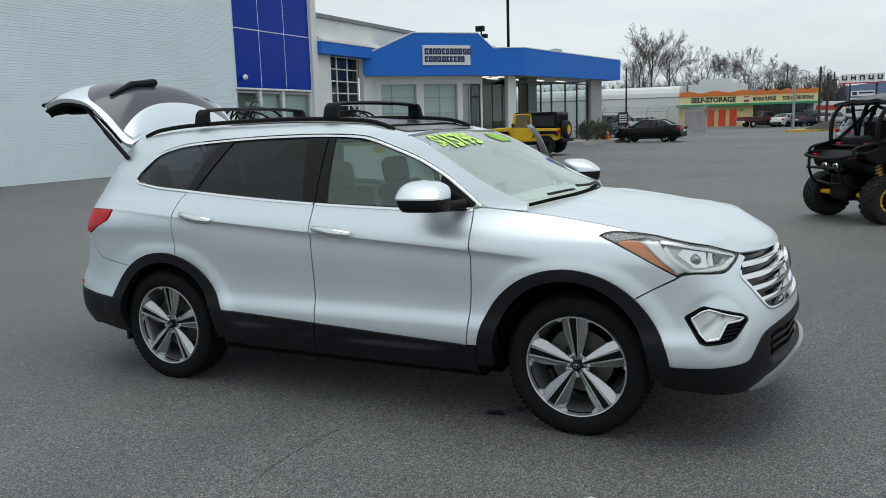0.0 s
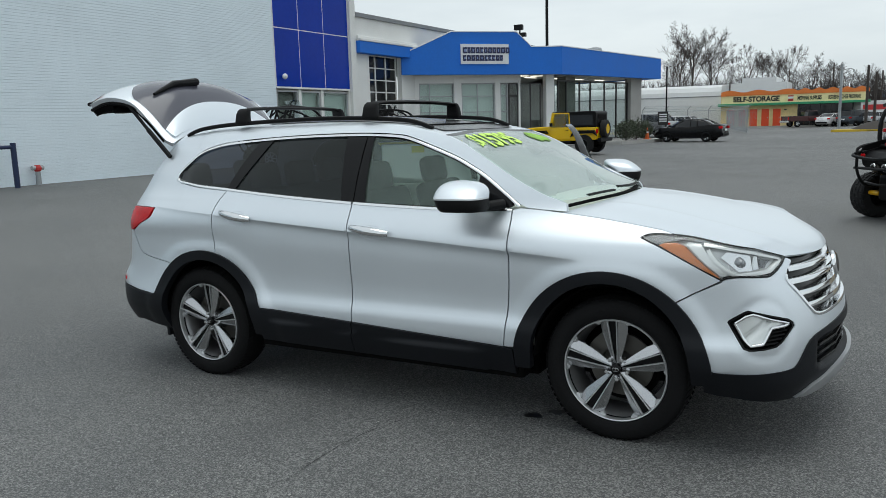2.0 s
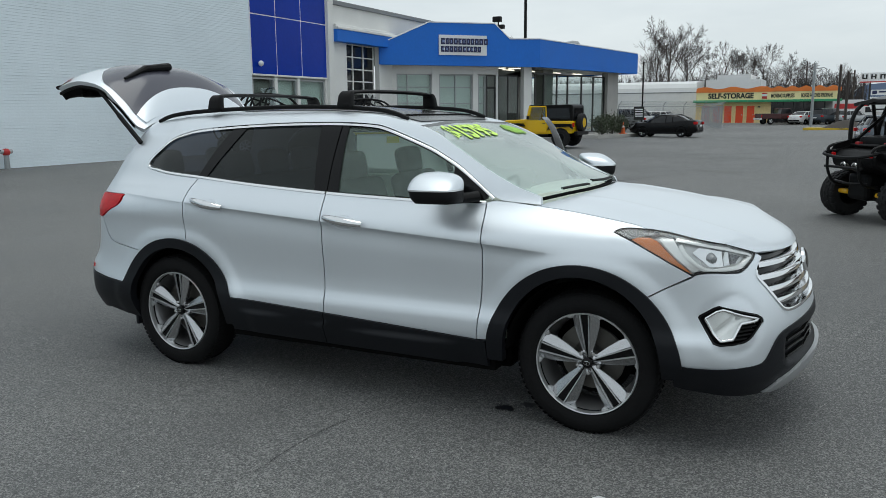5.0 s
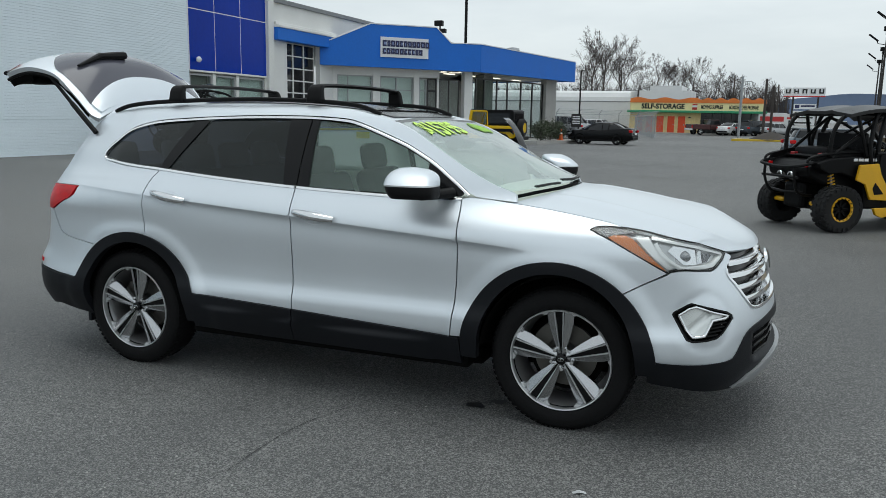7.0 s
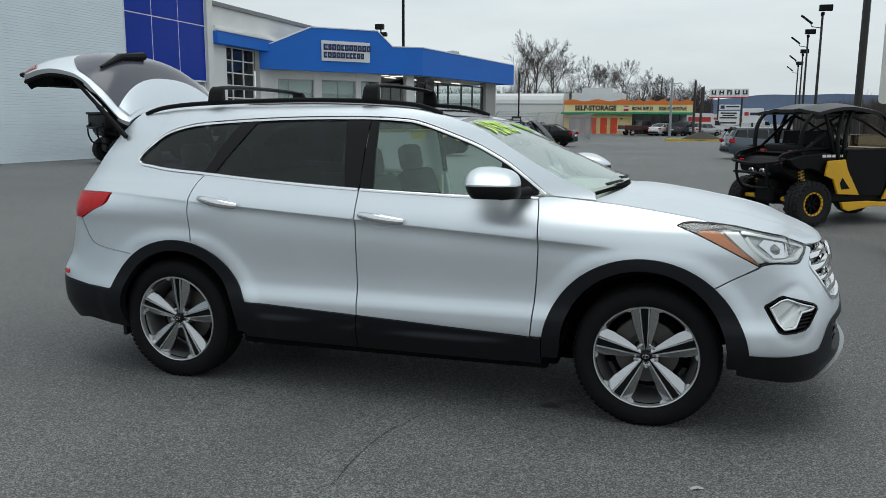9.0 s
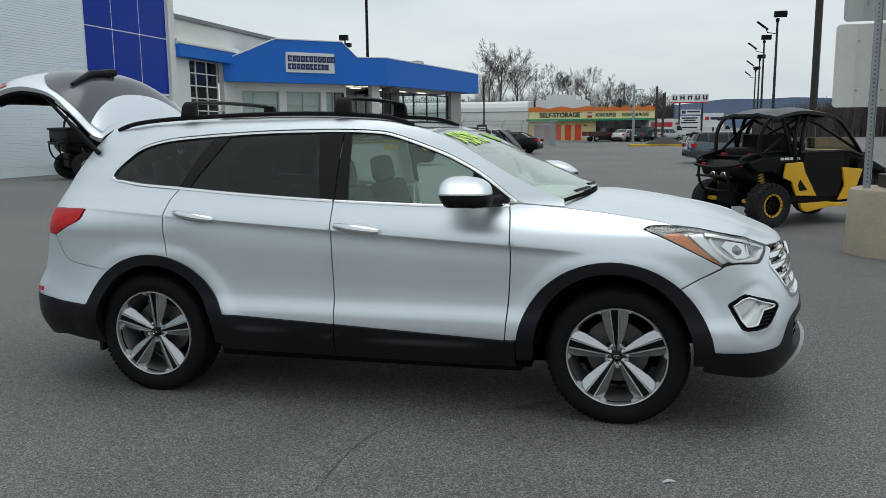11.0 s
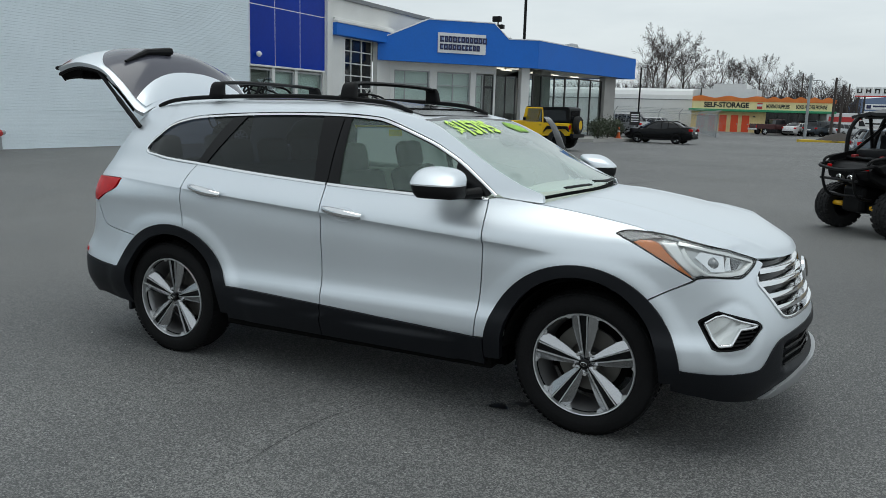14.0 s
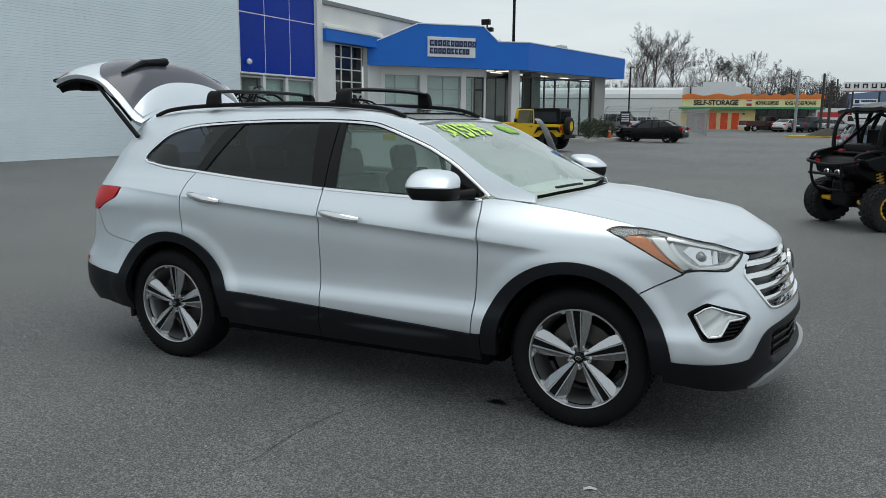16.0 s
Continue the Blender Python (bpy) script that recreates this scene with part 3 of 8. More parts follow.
NAVY_STEEL = mat("navy_painted_steel", (0.010, 0.022, 0.075), 0.5, var=0.15, fine=30)
bollard = pole_thing("bollard", "dark blue steel bollard beside the wall", "bollard", -21.2, 10.4, 1.42, 0.085, NAVY_STEEL)
part("rail", cyl((0.0, 0, 1.34), (0.0, -2.0, 1.34), 0.06), NAVY_STEEL, bollard)
part("rail_bracket", box(-0.8, 0.0, -0.6, -0.5, 1.15, 1.25, 0.01), GREY_TRIM, bollard)
pipe = thing("standpipe", "red capped standpipe at the wall foot", "standpipe", pose(-21.75, 11.5, -0.06))
part("riser", cyl((0, 0, 0), (0, 0, 0.45), 0.09, 0.08, 14), GALVANISED, pipe, smooth=True)
part("cap", revolve([(0.0, 0.66), (0.08, 0.65), (0.13, 0.57), (0.13, 0.50), (0.08, 0.44)], 14), RED_PAINT, pipe, "faded red cap")
part("outlet", cyl((0, -0.2, 0.56), (0, 0.2, 0.56), 0.075), GREY_TRIM, pipe)
drain = thing("drain_pipe", "white bent drain pipe on the wall", "pipe", pose(-21.95, 21.6, -0.06))
part("bend", tube(smooth_line([(-0.1, 0, 0.45), (0.15, 0, 0.45), (0.30, 0, 0.34), (0.30, 0, 0.05)]), 0.10, 12), SIGN_WHITE, drain, smooth=True)


# ---- self-storage shop, warehouse and their yard ----
def build_storage():
    shop = thing("storage_shop", "low cream shop with orange scalloped trim", "building", pose(-14.4, 99.1, 0.1, 0, 0, 4.8), kind="structure")
    L = 15.9
    part("wall", box(0, 8.6, 0.0, 0.3, -0.4, 2.75), STORE_WALL, shop, "weathered cream board wall")
    for k in range(43):
        part("board", box(k * 0.2 + 0.01, k * 0.2 + 0.185, -0.025, 0.0, -0.3, 2.72), STORE_WALL, shop)
    part("store_front", box(8.6, L, 1.2, 1.4, -0.4, 2.75), DARK_PANE, shop, "dark recessed shop windows")
    for k in range(7):
        part("mullion", box(8.8 + k * 1.15, 8.88 + k * 1.15, 1.12, 1.2, 0, 2.7), DARK_TRIM, shop)
    part("side_wall", box(-0.2, 0, 0, 30, -0.4, 3.9), STORE_WALL, shop)
    part("side_wall", box(L, L + 0.2, 0, 30, -0.4, 3.9), STORE_WALL, shop)
    part("roof", box(0, L, 0.2, 30, 3.7, 3.85), COPING, shop)
    part("sign_band", box(-0.1, L + 0.1, -0.25, 0.2, 2.75, 3.75), STORE_BAND, shop, "cream band with black lettering")
    part("awning", box(-0.5, L + 0.4, -1.1, 0.0, 2.50, 2.78, 0.03), GREEN_TRIM, shop, "green awning edge")
    wave = [(L + 0.3 - L * 1.03 * k / 90, 4.28 + 0.13 * math.sin((L + 0.3 - L * 1.03 * k / 90) * (1.9 if k > 45 else 4.2))) for k in range(91)]
    bm = prism([(-0.2, 3.74), (L + 0.3, 3.74)] + wave, 0, 0.25, Matrix(((1, 0, 0, 0), (0, 0, -1, -0.1), (0, 1, 0, 0), (0, 0, 0, 1))))
    part("scalloped_trim", bm, ORANGE, shop, "orange wavy trim board")
    for x in (1.0, 2.3, 3.65, 5.0, 6.3):
        d = part("door", box(x - 0.43, x + 0.43, -0.06, -0.02, -0.1, 2.05, 0.01), RED_DOOR, shop, "orange-red storage door")
        part("handle", box(x + 0.25, x + 0.33, -0.1, -0.06, 0.9, 1.05, 0.01), GREY_TRIM, d)
    part("small_sign", box(7.1, 7.4, -0.1, -0.02, 1.85, 2.0), LETTER_BLACK, shop)
    words("lettering", "SELF-STORAGE", 0.85, LETTER_BLACK, shop, Matrix.Translation((3.9, -0.27, 3.26)), squeeze=0.94, bold=0.035)
    words("lettering", "MOVING SUPPLIES", 0.62, LETTER_BLACK, shop, Matrix.Translation((9.85, -0.27, 3.22)), squeeze=0.52, bold=0.022)
    words("lettering", "BOXES HITCHES PROPANE", 0.62, LETTER_BLACK, shop, Matrix.Translation((13.6, -0.27, 3.22)), squeeze=0.46, bold=0.018)
    part("logo_panel", box(7.5, 8.1, -0.29, -0.25, 2.9, 3.6), RED_PAINT, shop, "small red and white panel")
    part("logo_panel", box(7.5, 8.1, -0.30, -0.29, 3.2, 3.45), SIGN_WHITE, shop)
    part("kerb", box(-3, L + 2, -4.6, -4.4, -0.3, 0.05), PALE_CONCRETE, shop)

    house = thing("warehouse", "long white metal warehouse with rounded eaves", "building", pose(-17, 113.6, 0), kind="structure")
    prof = [(0.0, -0.3), (0.0, 4.2), (0.12, 4.9), (0.5, 5.5), (1.2, 5.75), (20, 6.5), (20, -0.3)]
    bm = prism(prof, 0, 62, Matrix(((0, 0, -1, 0), (1, 0, 0, 0), (0, 1, 0, 0), (0, 0, 0, 1))))
    bm.transform(Matrix.Rotation(radians(6), 4, "Z"))
    part("hall", bm, WAREHOUSE, house)
    part("gutter", box(-62, 0, -0.06, -0.01, 4.18, 4.3, m=Matrix.Rotation(radians(6), 4, "Z")), COPING, house)
    part("wall_lamp", box(-7, -6.4, -0.2, 0, 2.6, 3.0, 0.05), SIGN_WHITE, house)
    part("roof_box", box(2.7, 7.2, 0.5, 8, 3.0, 6.6), WAREHOUSE, house)
    part("roof_box", box(1.2, 8.6, 0.3, 8, 3.0, 5.9), WAREHOUSE, house)


build_storage()


def build_fence():
    fence = thing("chain_link_fence", "grey chain-link fence with angled arms", "fence")
    runs = [((-13.6, 57.2), (-7.5, 69.8)), ((-7.5, 69.8), (-13.5, 97.0))]
    for a, b2 in runs:
        m = wall_frame(a, b2)
        L = (Vector(a) - Vector(b2)).length
        n = int(L / 2.4)
        for k in range(n + 1):
            g = tube([(L * k / n, 0, -0.1), (L * k / n, 0, 2.05), (L * k / n, -0.3, 2.4)], 0.035, 6)
            g.transform(m)
            part("post", g, GALVANISED, fence)
        for z in (2.0, 2.14, 2.26, 2.38):
            g = tube([(0, -(z - 2.05) * 0.85, z), (L, -(z - 2.05) * 0.85, z)], 0.014 if z > 2 else 0.024, 5)
            g.transform(m)
            part("wire", g, GALVANISED, fence)
        verts, faces = [], []
        k = -2.0
        while k < L:
            for s in (1, -1):
                p, q = (k if s > 0 else k + 2.0, 0.0), (k + 2.0 if s > 0 else k, 2.0)
                d = 0.006
                i = len(verts)
                verts += [m @ Vector((p[0] - d, 0, p[1])), m @ Vector((p[0] + d, 0, p[1])), m @ Vector((q[0] + d, 0, q[1])), m @ Vector((q[0] - d, 0, q[1])),
                          m @ Vector((p[0], 0.006, p[1])), m @ Vector((q[0], 0.006, q[1]))]
                faces += [(i, i + 1, i + 2, i + 3), (i, i + 3, i + 5, i + 4), (i + 1, i + 4, i + 5, i + 2)]
            k += 0.16
        tagged(mesh_part("wire_mesh", verts, faces, GALVANISED, fence, "grey woven wire mesh"), kind="stuff")


build_fence()

notice = thing("notice_board", "small black notice board with white rows", "sign", pose(-10.9, 52.6, 0, 0, 0, 13))
part("post", cyl((0, 0, 0), (0, 0, 1.3), 0.03), GALVANISED, notice)
part("board", box(-0.36, 0.36, -0.03, 0.0, 1.0, 1.95, 0.01), LETTER_BLACK, notice)
for z in (1.75, 1.6, 1.42, 1.27):
    part("white_bar", box(-0.27, 0.27, -0.04, -0.03, z - 0.04, z + 0.04), SIGN_WHITE, notice)

bed = thing("kerb_island", "concrete kerb round the shrub bed", "kerb", kind="structure")
part("kerb", prism([(-13.0, 44.0), (-11.3, 43.6), (-10.6, 46.0), (-9.8, 49.3), (-10.2, 50.0), (-12.6, 50.5)], -0.2, 0.14), PALE_CONCRETE, bed)


def build_shrub(x, y, r, h, seed):
    rnd = random.Random(seed)
    t = thing("shrub", "dark evergreen shrub in the kerbed bed", "shrub", pose(x, y, 0.1), "shrubs by the showroom")
    bm = bmesh.new()
    for _ in range(6):
        a = rnd.uniform(0, math.tau)
        tube([(0, 0, 0), (r * 0.3 * math.cos(a), r * 0.3 * math.sin(a), h * 0.5), (r * 0.6 * math.cos(a), r * 0.6 * math.sin(a), h * 0.85)], 0.02, 5, bm)
    part("stems", bm, BARK, t)
    verts, faces = [], []
    for _ in range(900):
        d = Vector((rnd.gauss(0, 1), rnd.gauss(0, 1), rnd.gauss(0, 1))).normalized() * (rnd.uniform(0.35, 1) ** 0.5)
        p = Vector((d.x * r, d.y * r, h * 0.55 + d.z * h * 0.5)) * rnd.uniform(0.85, 1.1)
        u = Vector((rnd.gauss(0, 1), rnd.gauss(0, 1), rnd.gauss(0, 1))).normalized() * 0.07
        v = u.cross(Vector((rnd.gauss(0, 1), rnd.gauss(0, 1), 1))).normalized() * 0.035
        i = len(verts)
        verts += [p - u, p + v, p + u, p - v]
        faces.append((i, i + 1, i + 2, i + 3))
    tagged(mesh_part("leaves", verts, faces, SHRUB, t), kind="stuff")


for k, (x, y, r, h) in enumerate(((-11.5, 45.2, 0.8, 1.3), (-11.3, 46.9, 0.9, 1.4), (-11.2, 48.3, 0.7, 1.2))):
    build_shrub(x, y, r, h, k)
cone = thing("traffic_cone", "orange traffic cone beside the shrubs", "cone", pose(-10.75, 47.6, 0.14))
part("base", box(-0.2, 0.2, -0.2, 0.2, 0, 0.04, 0.01), CONE_ORANGE, cone)
part("cone", cyl((0, 0, 0.03), (0, 0, 0.75), 0.15, 0.03, 14), CONE_ORANGE, cone, smooth=True)
part("band", cyl((0, 0, 0.42), (0, 0, 0.55), 0.095, 0.072, 14), SIGN_WHITE, cone, smooth=True)


# ---- poles and signs ----
def flood_pole(x, y, h, seed):
    t = thing("flood_light_pole", "tall steel pole with twin flood lights", "street lamp", pose(x, y, -0.05), "flood light poles along the lot")
    part("pole", cyl((0, 0, 0), (0, 0, h), 0.10, 0.065, 10), BROWN_STEEL, t, smooth=True)
    part("lamp_head", box(-0.34, 0.40, -0.22, 0.22, h - 0.02, h + 0.36, 0.05, m=pose(0, 0, 0, 6, 0, 0)), BLACK_STEEL, t)
    part("bracket", box(-0.10, 0.10, -0.12, 0.12, h - 0.22, h - 0.02, 0.02), BLACK_STEEL, t)
    part("arm", tube([(0, 0, h - 0.95), (-0.55, 0, h - 0.85), (-0.68, 0, h - 0.55)], 0.03, 6), BLACK_STEEL, t)
    part("spot", box(-0.42, 0.42, -0.09, 0.09, -0.06, 0.06, 0.03, m=pose(-0.86, 0, h - 0.42, 0, 38, 0)), BLACK_STEEL, t)


for k, (x, y, h) in enumerate(((8.8, 48.6, 8.3), (9.8, 62.6, 8.4), (11.4, 78.4, 8.25), (12.9, 94.4, 8.26))):
    flood_pole(x, y, h, k)
pole_thing("light_pole", "dark brown square steel light pole", "pole", 5.1, 14.9, 8.5, 0.085, BROWN_STEEL, 0.08, 8)
pole_thing("utility_pole", "tall black pole behind the showroom", "pole", -22.9, 60.7, 15, 0.14, BLACK_STEEL, 0.12)
street = pole_thing("street_lamp", "thin dark street lamp by the fence", "street lamp", -11.6, 56.6, 5.4, 0.06, BLACK_STEEL)
part("arm", tube([(0, 0, 5.4), (0.4, 0, 5.45)], 0.03, 6), BLACK_STEEL, street)
up1 = pole_thing("utility_pole", "weathered grey utility pole with small lamp", "pole", -0.55, 80.4, 6.1, 0.15, GALVANISED, 0.12)
part("lamp_arm", tube([(0, 0, 5.6), (0.8, 0, 5.7), (1.1, 0, 5.5)], 0.05, 6), GALVANISED, up1)
for x, y, h in ((1.75, 75.4, 5.6), (2.4, 76.8, 5.0), (-3.4, 130, 9.0), (3.1, 120, 7.0), (4.4, 125, 6.0)):
    pole_thing("utility_pole", "dark wooden utility pole beside the road", "pole", x, y, h, 0.14, BARK, 0.11)
wires = thing("overhead_wires", "thin black overhead wires between poles", "wires")
for z in (6.2, 6.5):
    part("wire", tube(smooth_line([(-3.4, 130, z + 1.9), (-1.9, 104, z + 0.2), (-0.55, 80.4, z - 0.25)], 8), 0.025, 5), BLACK_STEEL, wires)

island = thing("kerb_island", "yellow kerbed island with dark mulch", "kerb", pose(1.6, 66.5, 0), kind="structure")
part("kerb", prism([(-2.2, -0.9), (2.6, -1.4), (2.9, 0.6), (-1.8, 1.0)], -0.1, 0.16), YELLOW_KERB, island)
part("mulch_mound", revolve([(0.0, 0.75), (0.6, 0.62), (1.3, 0.3), (1.9, 0.05)], 18, pose(0.9, 0.6, 0.05)), MULCH, island, smooth=True)

pylon = thing("pylon_sign", "tall pylon sign with five white tiles", "sign", pose(3.7, 105, 0))
for x in (1.1, 4.0):
    part("post", box(x - 0.1, x + 0.1, -0.1, 0.1, -0.1, 5.0), BROWN_STEEL, pylon)
for k in range(5):
    tile = part("tile", box(k * 0.96, k * 0.96 + 0.92, -0.2, 0.15, 4.95, 6.0, 0.02), SIGN_WHITE, pylon)
    x = k * 0.96 + 0.46
    bm = box(x - 0.28, x - 0.12, -0.23, -0.201, 5.25, 5.8)
    box(x + 0.12, x + 0.28, -0.23, -0.201, 5.25, 5.8, bm=bm)
    z = (5.25, 5.45, 5.65, 5.25, 5.25)[k]
    box(x - 0.119, x + 0.119, -0.23, -0.201, z, z + 0.15, bm=bm)
    part("black_shape", bm, LETTER_BLACK, tile)
part("red_strip", box(-0.02, 4.78, -0.24, 0.1, 4.82, 4.95), RED_PAINT, pylon)
panel = part("panel", box(1.25, 3.85, -0.1, 0.1, 3.3, 3.95, 0.02), SIGN_WHITE, pylon)
part("dark_bar", box(1.4, 1.9, -0.12, -0.101, 3.42, 3.85), LETTER_BLUE, panel)
part("dark_bar", box(2.1, 3.7, -0.12, -0.101, 3.6, 3.8), LETTER_BLUE, panel)
panel = part("panel", box(1.1, 3.8, -0.1, 0.1, 1.3, 3.1, 0.02), SIGN_WHITE, pylon)
for z, w in ((2.85, 2.0), (2.55, 1.5), (2.25, 2.2), (1.6, 2.0)):
    part("dark_bar", box(2.45 - w / 2, 2.45 + w / 2, -0.12, -0.101, z - 0.09, z + 0.09), LETTER_BLACK, panel)
board = thing("billboard", "small white billboard with two grey bars", "sign", pose(8.1, 90, 0))
part("post", box(-0.1, 0.1, 0, 0.1, 0, 2.0), BROWN_STEEL, board)
part("board", box(-1.1, 1.1, -0.1, 0.0, 1.6, 3.2, 0.02), SIGN_WHITE, board)
part("grey_bar", box(-0.3, 0.9, -0.12, -0.1, 2.45, 2.75), LETTER_BLUE, board)
part("red_bar", box(-0.9, -0.45, -0.12, -0.1, 2.4, 2.8), RED_PAINT, board)

# near sign on its concrete foot
pier = thing("concrete_pier", "round tan concrete pier under a sign", "concrete pier", pose(4.42, 5.48, -0.02))
part("drum", revolve([(0.0, 0.84), (0.47, 0.84), (0.53, 0.82), (0.55, 0.76), (0.565, 0.0), (0.0, 0.0)], 48), CONCRETE, pier, smooth=True, sharp=50)
mast = thing("sign_mast", "dark brown square sign mast on concrete", "sign post", pose(4.44, 5.46, 0.82))
part("base_plate", box(-0.22, 0.22, -0.2, 0.2, 0, 0.16, 0.01), BROWN_STEEL, mast)
part("mast", box(-0.105, 0.105, -0.105, 0.105, 0.16, 4.6, 0.01), BROWN_STEEL, mast)
chan = thing("sign_channel_post", "galvanised perforated channel post on concrete", "sign post", pose(4.02, 5.33, 0.82))
bm = box(-0.035, 0.035, 0.0, 0.006, 0, 3.2)
box(-0.041, -0.035, -0.03, 0.006, 0, 3.2, bm=bm)
box(0.035, 0.041, -0.03, 0.006, 0, 3.2, bm=bm)
post = part("channel", bm, GALVANISED, chan)
bm = bmesh.new()
for k in range(60):
    cyl((0, -0.0005, 0.08 + k * 0.05), (0, -0.004, 0.08 + k * 0.05), 0.009, n=8, bm=bm)
tagged(part("hole_row", bm, LETTER_BLACK, post), kind="stuff")


def rounded(x0, x1, z0, z1, r, n=6):
    out = []
    for cx, cz, a0 in ((x1 - r, z1 - r, 0), (x0 + r, z1 - r, 90), (x0 + r, z0 + r, 180), (x1 - r, z0 + r, 270)):
        out += [(cx + r * math.cos(radians(a0 + 90 * k / n)), cz + r * math.sin(radians(a0 + 90 * k / n))) for k in range(n + 1)]
    return out


BOARD_BACK = mat("weathered_white_board", (0.72, 0.72, 0.66), 0.5, var=0.08, big=1.2, dirt=(0.4, 0.36, 0.27))
BOARD_GREY = mat("grey_board_back", (0.50, 0.51, 0.50), 0.5, var=0.08)
UPRIGHT = Matrix(((1, 0, 0, 0), (0, 0, -1, 0), (0, 1, 0, 0), (0, 0, 0, 1)))
for z0, z1, x0, m in ((1.78, 2.76, 3.64, BOARD_BACK), (2.79, 3.65, 3.71, BOARD_GREY)):
    t = thing("sign_board", "weathered white back of a sign board", "sign", pose(0, 5.62, 0), "sign boards on the mast")
    bb = part("board", prism(rounded(x0, 4.34, z0, z1, 0.05), 0, 0.012, UPRIGHT), m, t)
    for x in (x0 + 0.22, x0 + 0.5):
        part("rib", box(x, x + 0.018, -0.024, -0.0125, z0 + 0.05, z1 - 0.05), m, bb)
        for z in (z0 + 0.2, z1 - 0.2):
            part("bolt", cyl((x + 0.03, -0.012, z), (x + 0.03, -0.03, z), 0.012, n=8), GALVANISED, bb)


# ---- winter trees, far wood, hill ----
def tree(x, y, h, seed, spread=0.32, levels=5, group="bare trees behind the warehouse"):
    rnd = random.Random(seed)
    t = thing("tree", "bare grey-brown winter tree with fine twigs", "tree", pose(x, y, 0), group)
    trunk, limbs = bmesh.new(), ([], [])

    def bar(p, q, r0, r1, n, store):
        verts, faces = store
        d = (q - p).normalized()
        s = d.cross(Vector((0.3, 0.5, 0.8))).normalized()
        u = d.cross(s)
        i = len(verts)
        for c, r in ((p, r0), (q, r1)):
            for k in range(n):
                a = math.tau * k / n
                verts.append(c + s * (r * math.cos(a)) + u * (r * math.sin(a)))
        for k in range(n):
            faces.append((i + k, i + (k + 1) % n, i + n + (k + 1) % n, i + n + k))

    tr = ([], [])

    def grow(p, d, length, r, level):
        """A branch: a few bent pieces with side branches that grow shorter towards its tip."""
        n = (7, 6, 5, 4, 3)[level]
        turn = rnd.uniform(0, math.tau)
        for k in range(n):
            bent = (0.05, 0.10, 0.14, 0.18, 0.2)[level]
            d = (d + Vector((rnd.gauss(0, bent), rnd.gauss(0, bent), rnd.gauss(0.05 if level else 0.0, bent * 0.6)))).normalized()
            q = p + d * (length / n)
            r1 = max(0.015, r * (1 - 0.72 / n))
            bar(p, q, r, r1, (8, 6, 4, 3, 3)[level], tr if level == 0 else limbs)
            p, r = q, r1
            f = (k + 1) / n
            if level < levels and f > (0.30, 0.25, 0.2, 0.2)[level]:
                for _ in range(1 + (rnd.random() < (0.2, 0.3, 0.4, 0.3)[level])):
                    turn += 2.4 + rnd.uniform(-0.5, 0.5)
                    side = d.cross(Vector((math.cos(turn), math.sin(turn), 0.15))).normalized()
                    wide = rnd.uniform(0.5, 0.95) * spread / 0.24
                    nd = (d + side * wide).normalized()
                    grow(p, nd, length * rnd.uniform(0.52, 0.74) * (1.12 - 0.55 * f), r * rnd.uniform(0.45, 0.65), level + 1)

    grow(Vector((0, 0, -0.2)), Vector((rnd.uniform(-0.06, 0.06), 0, 1)), 10.0, 0.20, 0)
    k = h / max(v.z for v in limbs[0])
    for store in (tr, limbs):
        store[0][:] = [Vector((v.x * k, v.y * k, v.z * k)) for v in store[0]]
    mesh_part("trunk", *tr, BARK, t)
    mesh_part("crown", *limbs, TWIGS, t)


for k, (x, y, h, sp) in enumerate(((-27.0, 133, 15.4, 0.20), (-24.6, 132, 17.2, 0.22), (-22.0, 136, 15.4, 0.21), (-19.0, 137, 11.0, 0.24), (-16.8, 133, 13.0, 0.25), (-14.4, 137, 11.6, 0.25), (-12.3, 134, 11.4, 0.25),
                               (-9.3, 133, 12.3, 0.23), (-7.2, 136, 11.2, 0.24), (-5.0, 138, 9.6, 0.26), (-3.0, 134, 9.2, 0.27), (-0.6, 137, 8.9, 0.27), (1.4, 136, 8.4, 0.27), (-33.5, 150, 11.5, 0.24), (-62, 142, 17.0, 0.24))):
    tree(x, y, h, 11 + k, sp, 4)


def wood(name, label, x0, x1, y, h0, h1, seed, count, material):
    """A far belt of bare trees: many thin stems and twigs in one mesh."""
    rnd = random.Random(seed)
    verts, faces = [], []
    for _ in range(count):
        x, yy = rnd.uniform(x0, x1), y + rnd.uniform(-6, 14)
        f = (x - x0) / (x1 - x0)
        h = (h0 + (h1 - h0) * f) * rnd.uniform(0.55, 1.05)
        for s in range(14):
            z0 = h * (0 if s == 0 else rnd.uniform(0.2, 0.8))
            lean = rnd.gauss(0, 0.09 if s == 0 else 0.5)
            ln = h - z0 if s == 0 else h * rnd.uniform(0.12, 0.32)
            w = 0.07 if s == 0 else 0.03
            i = len(verts)
            dx = lean * ln
            verts += [(x - w, yy, z0), (x + w, yy, z0), (x + dx, yy + rnd.gauss(0, 0.2) * ln, z0 + ln * 0.95), (x, yy + w * 1.7, z0)]
            faces += [(i, i + 1, i + 2), (i + 1, i + 3, i + 2), (i + 3, i, i + 2)]
    ob = mesh_part(name, verts, faces, material)
    return tagged(ob, label, "wood", kind="stuff")


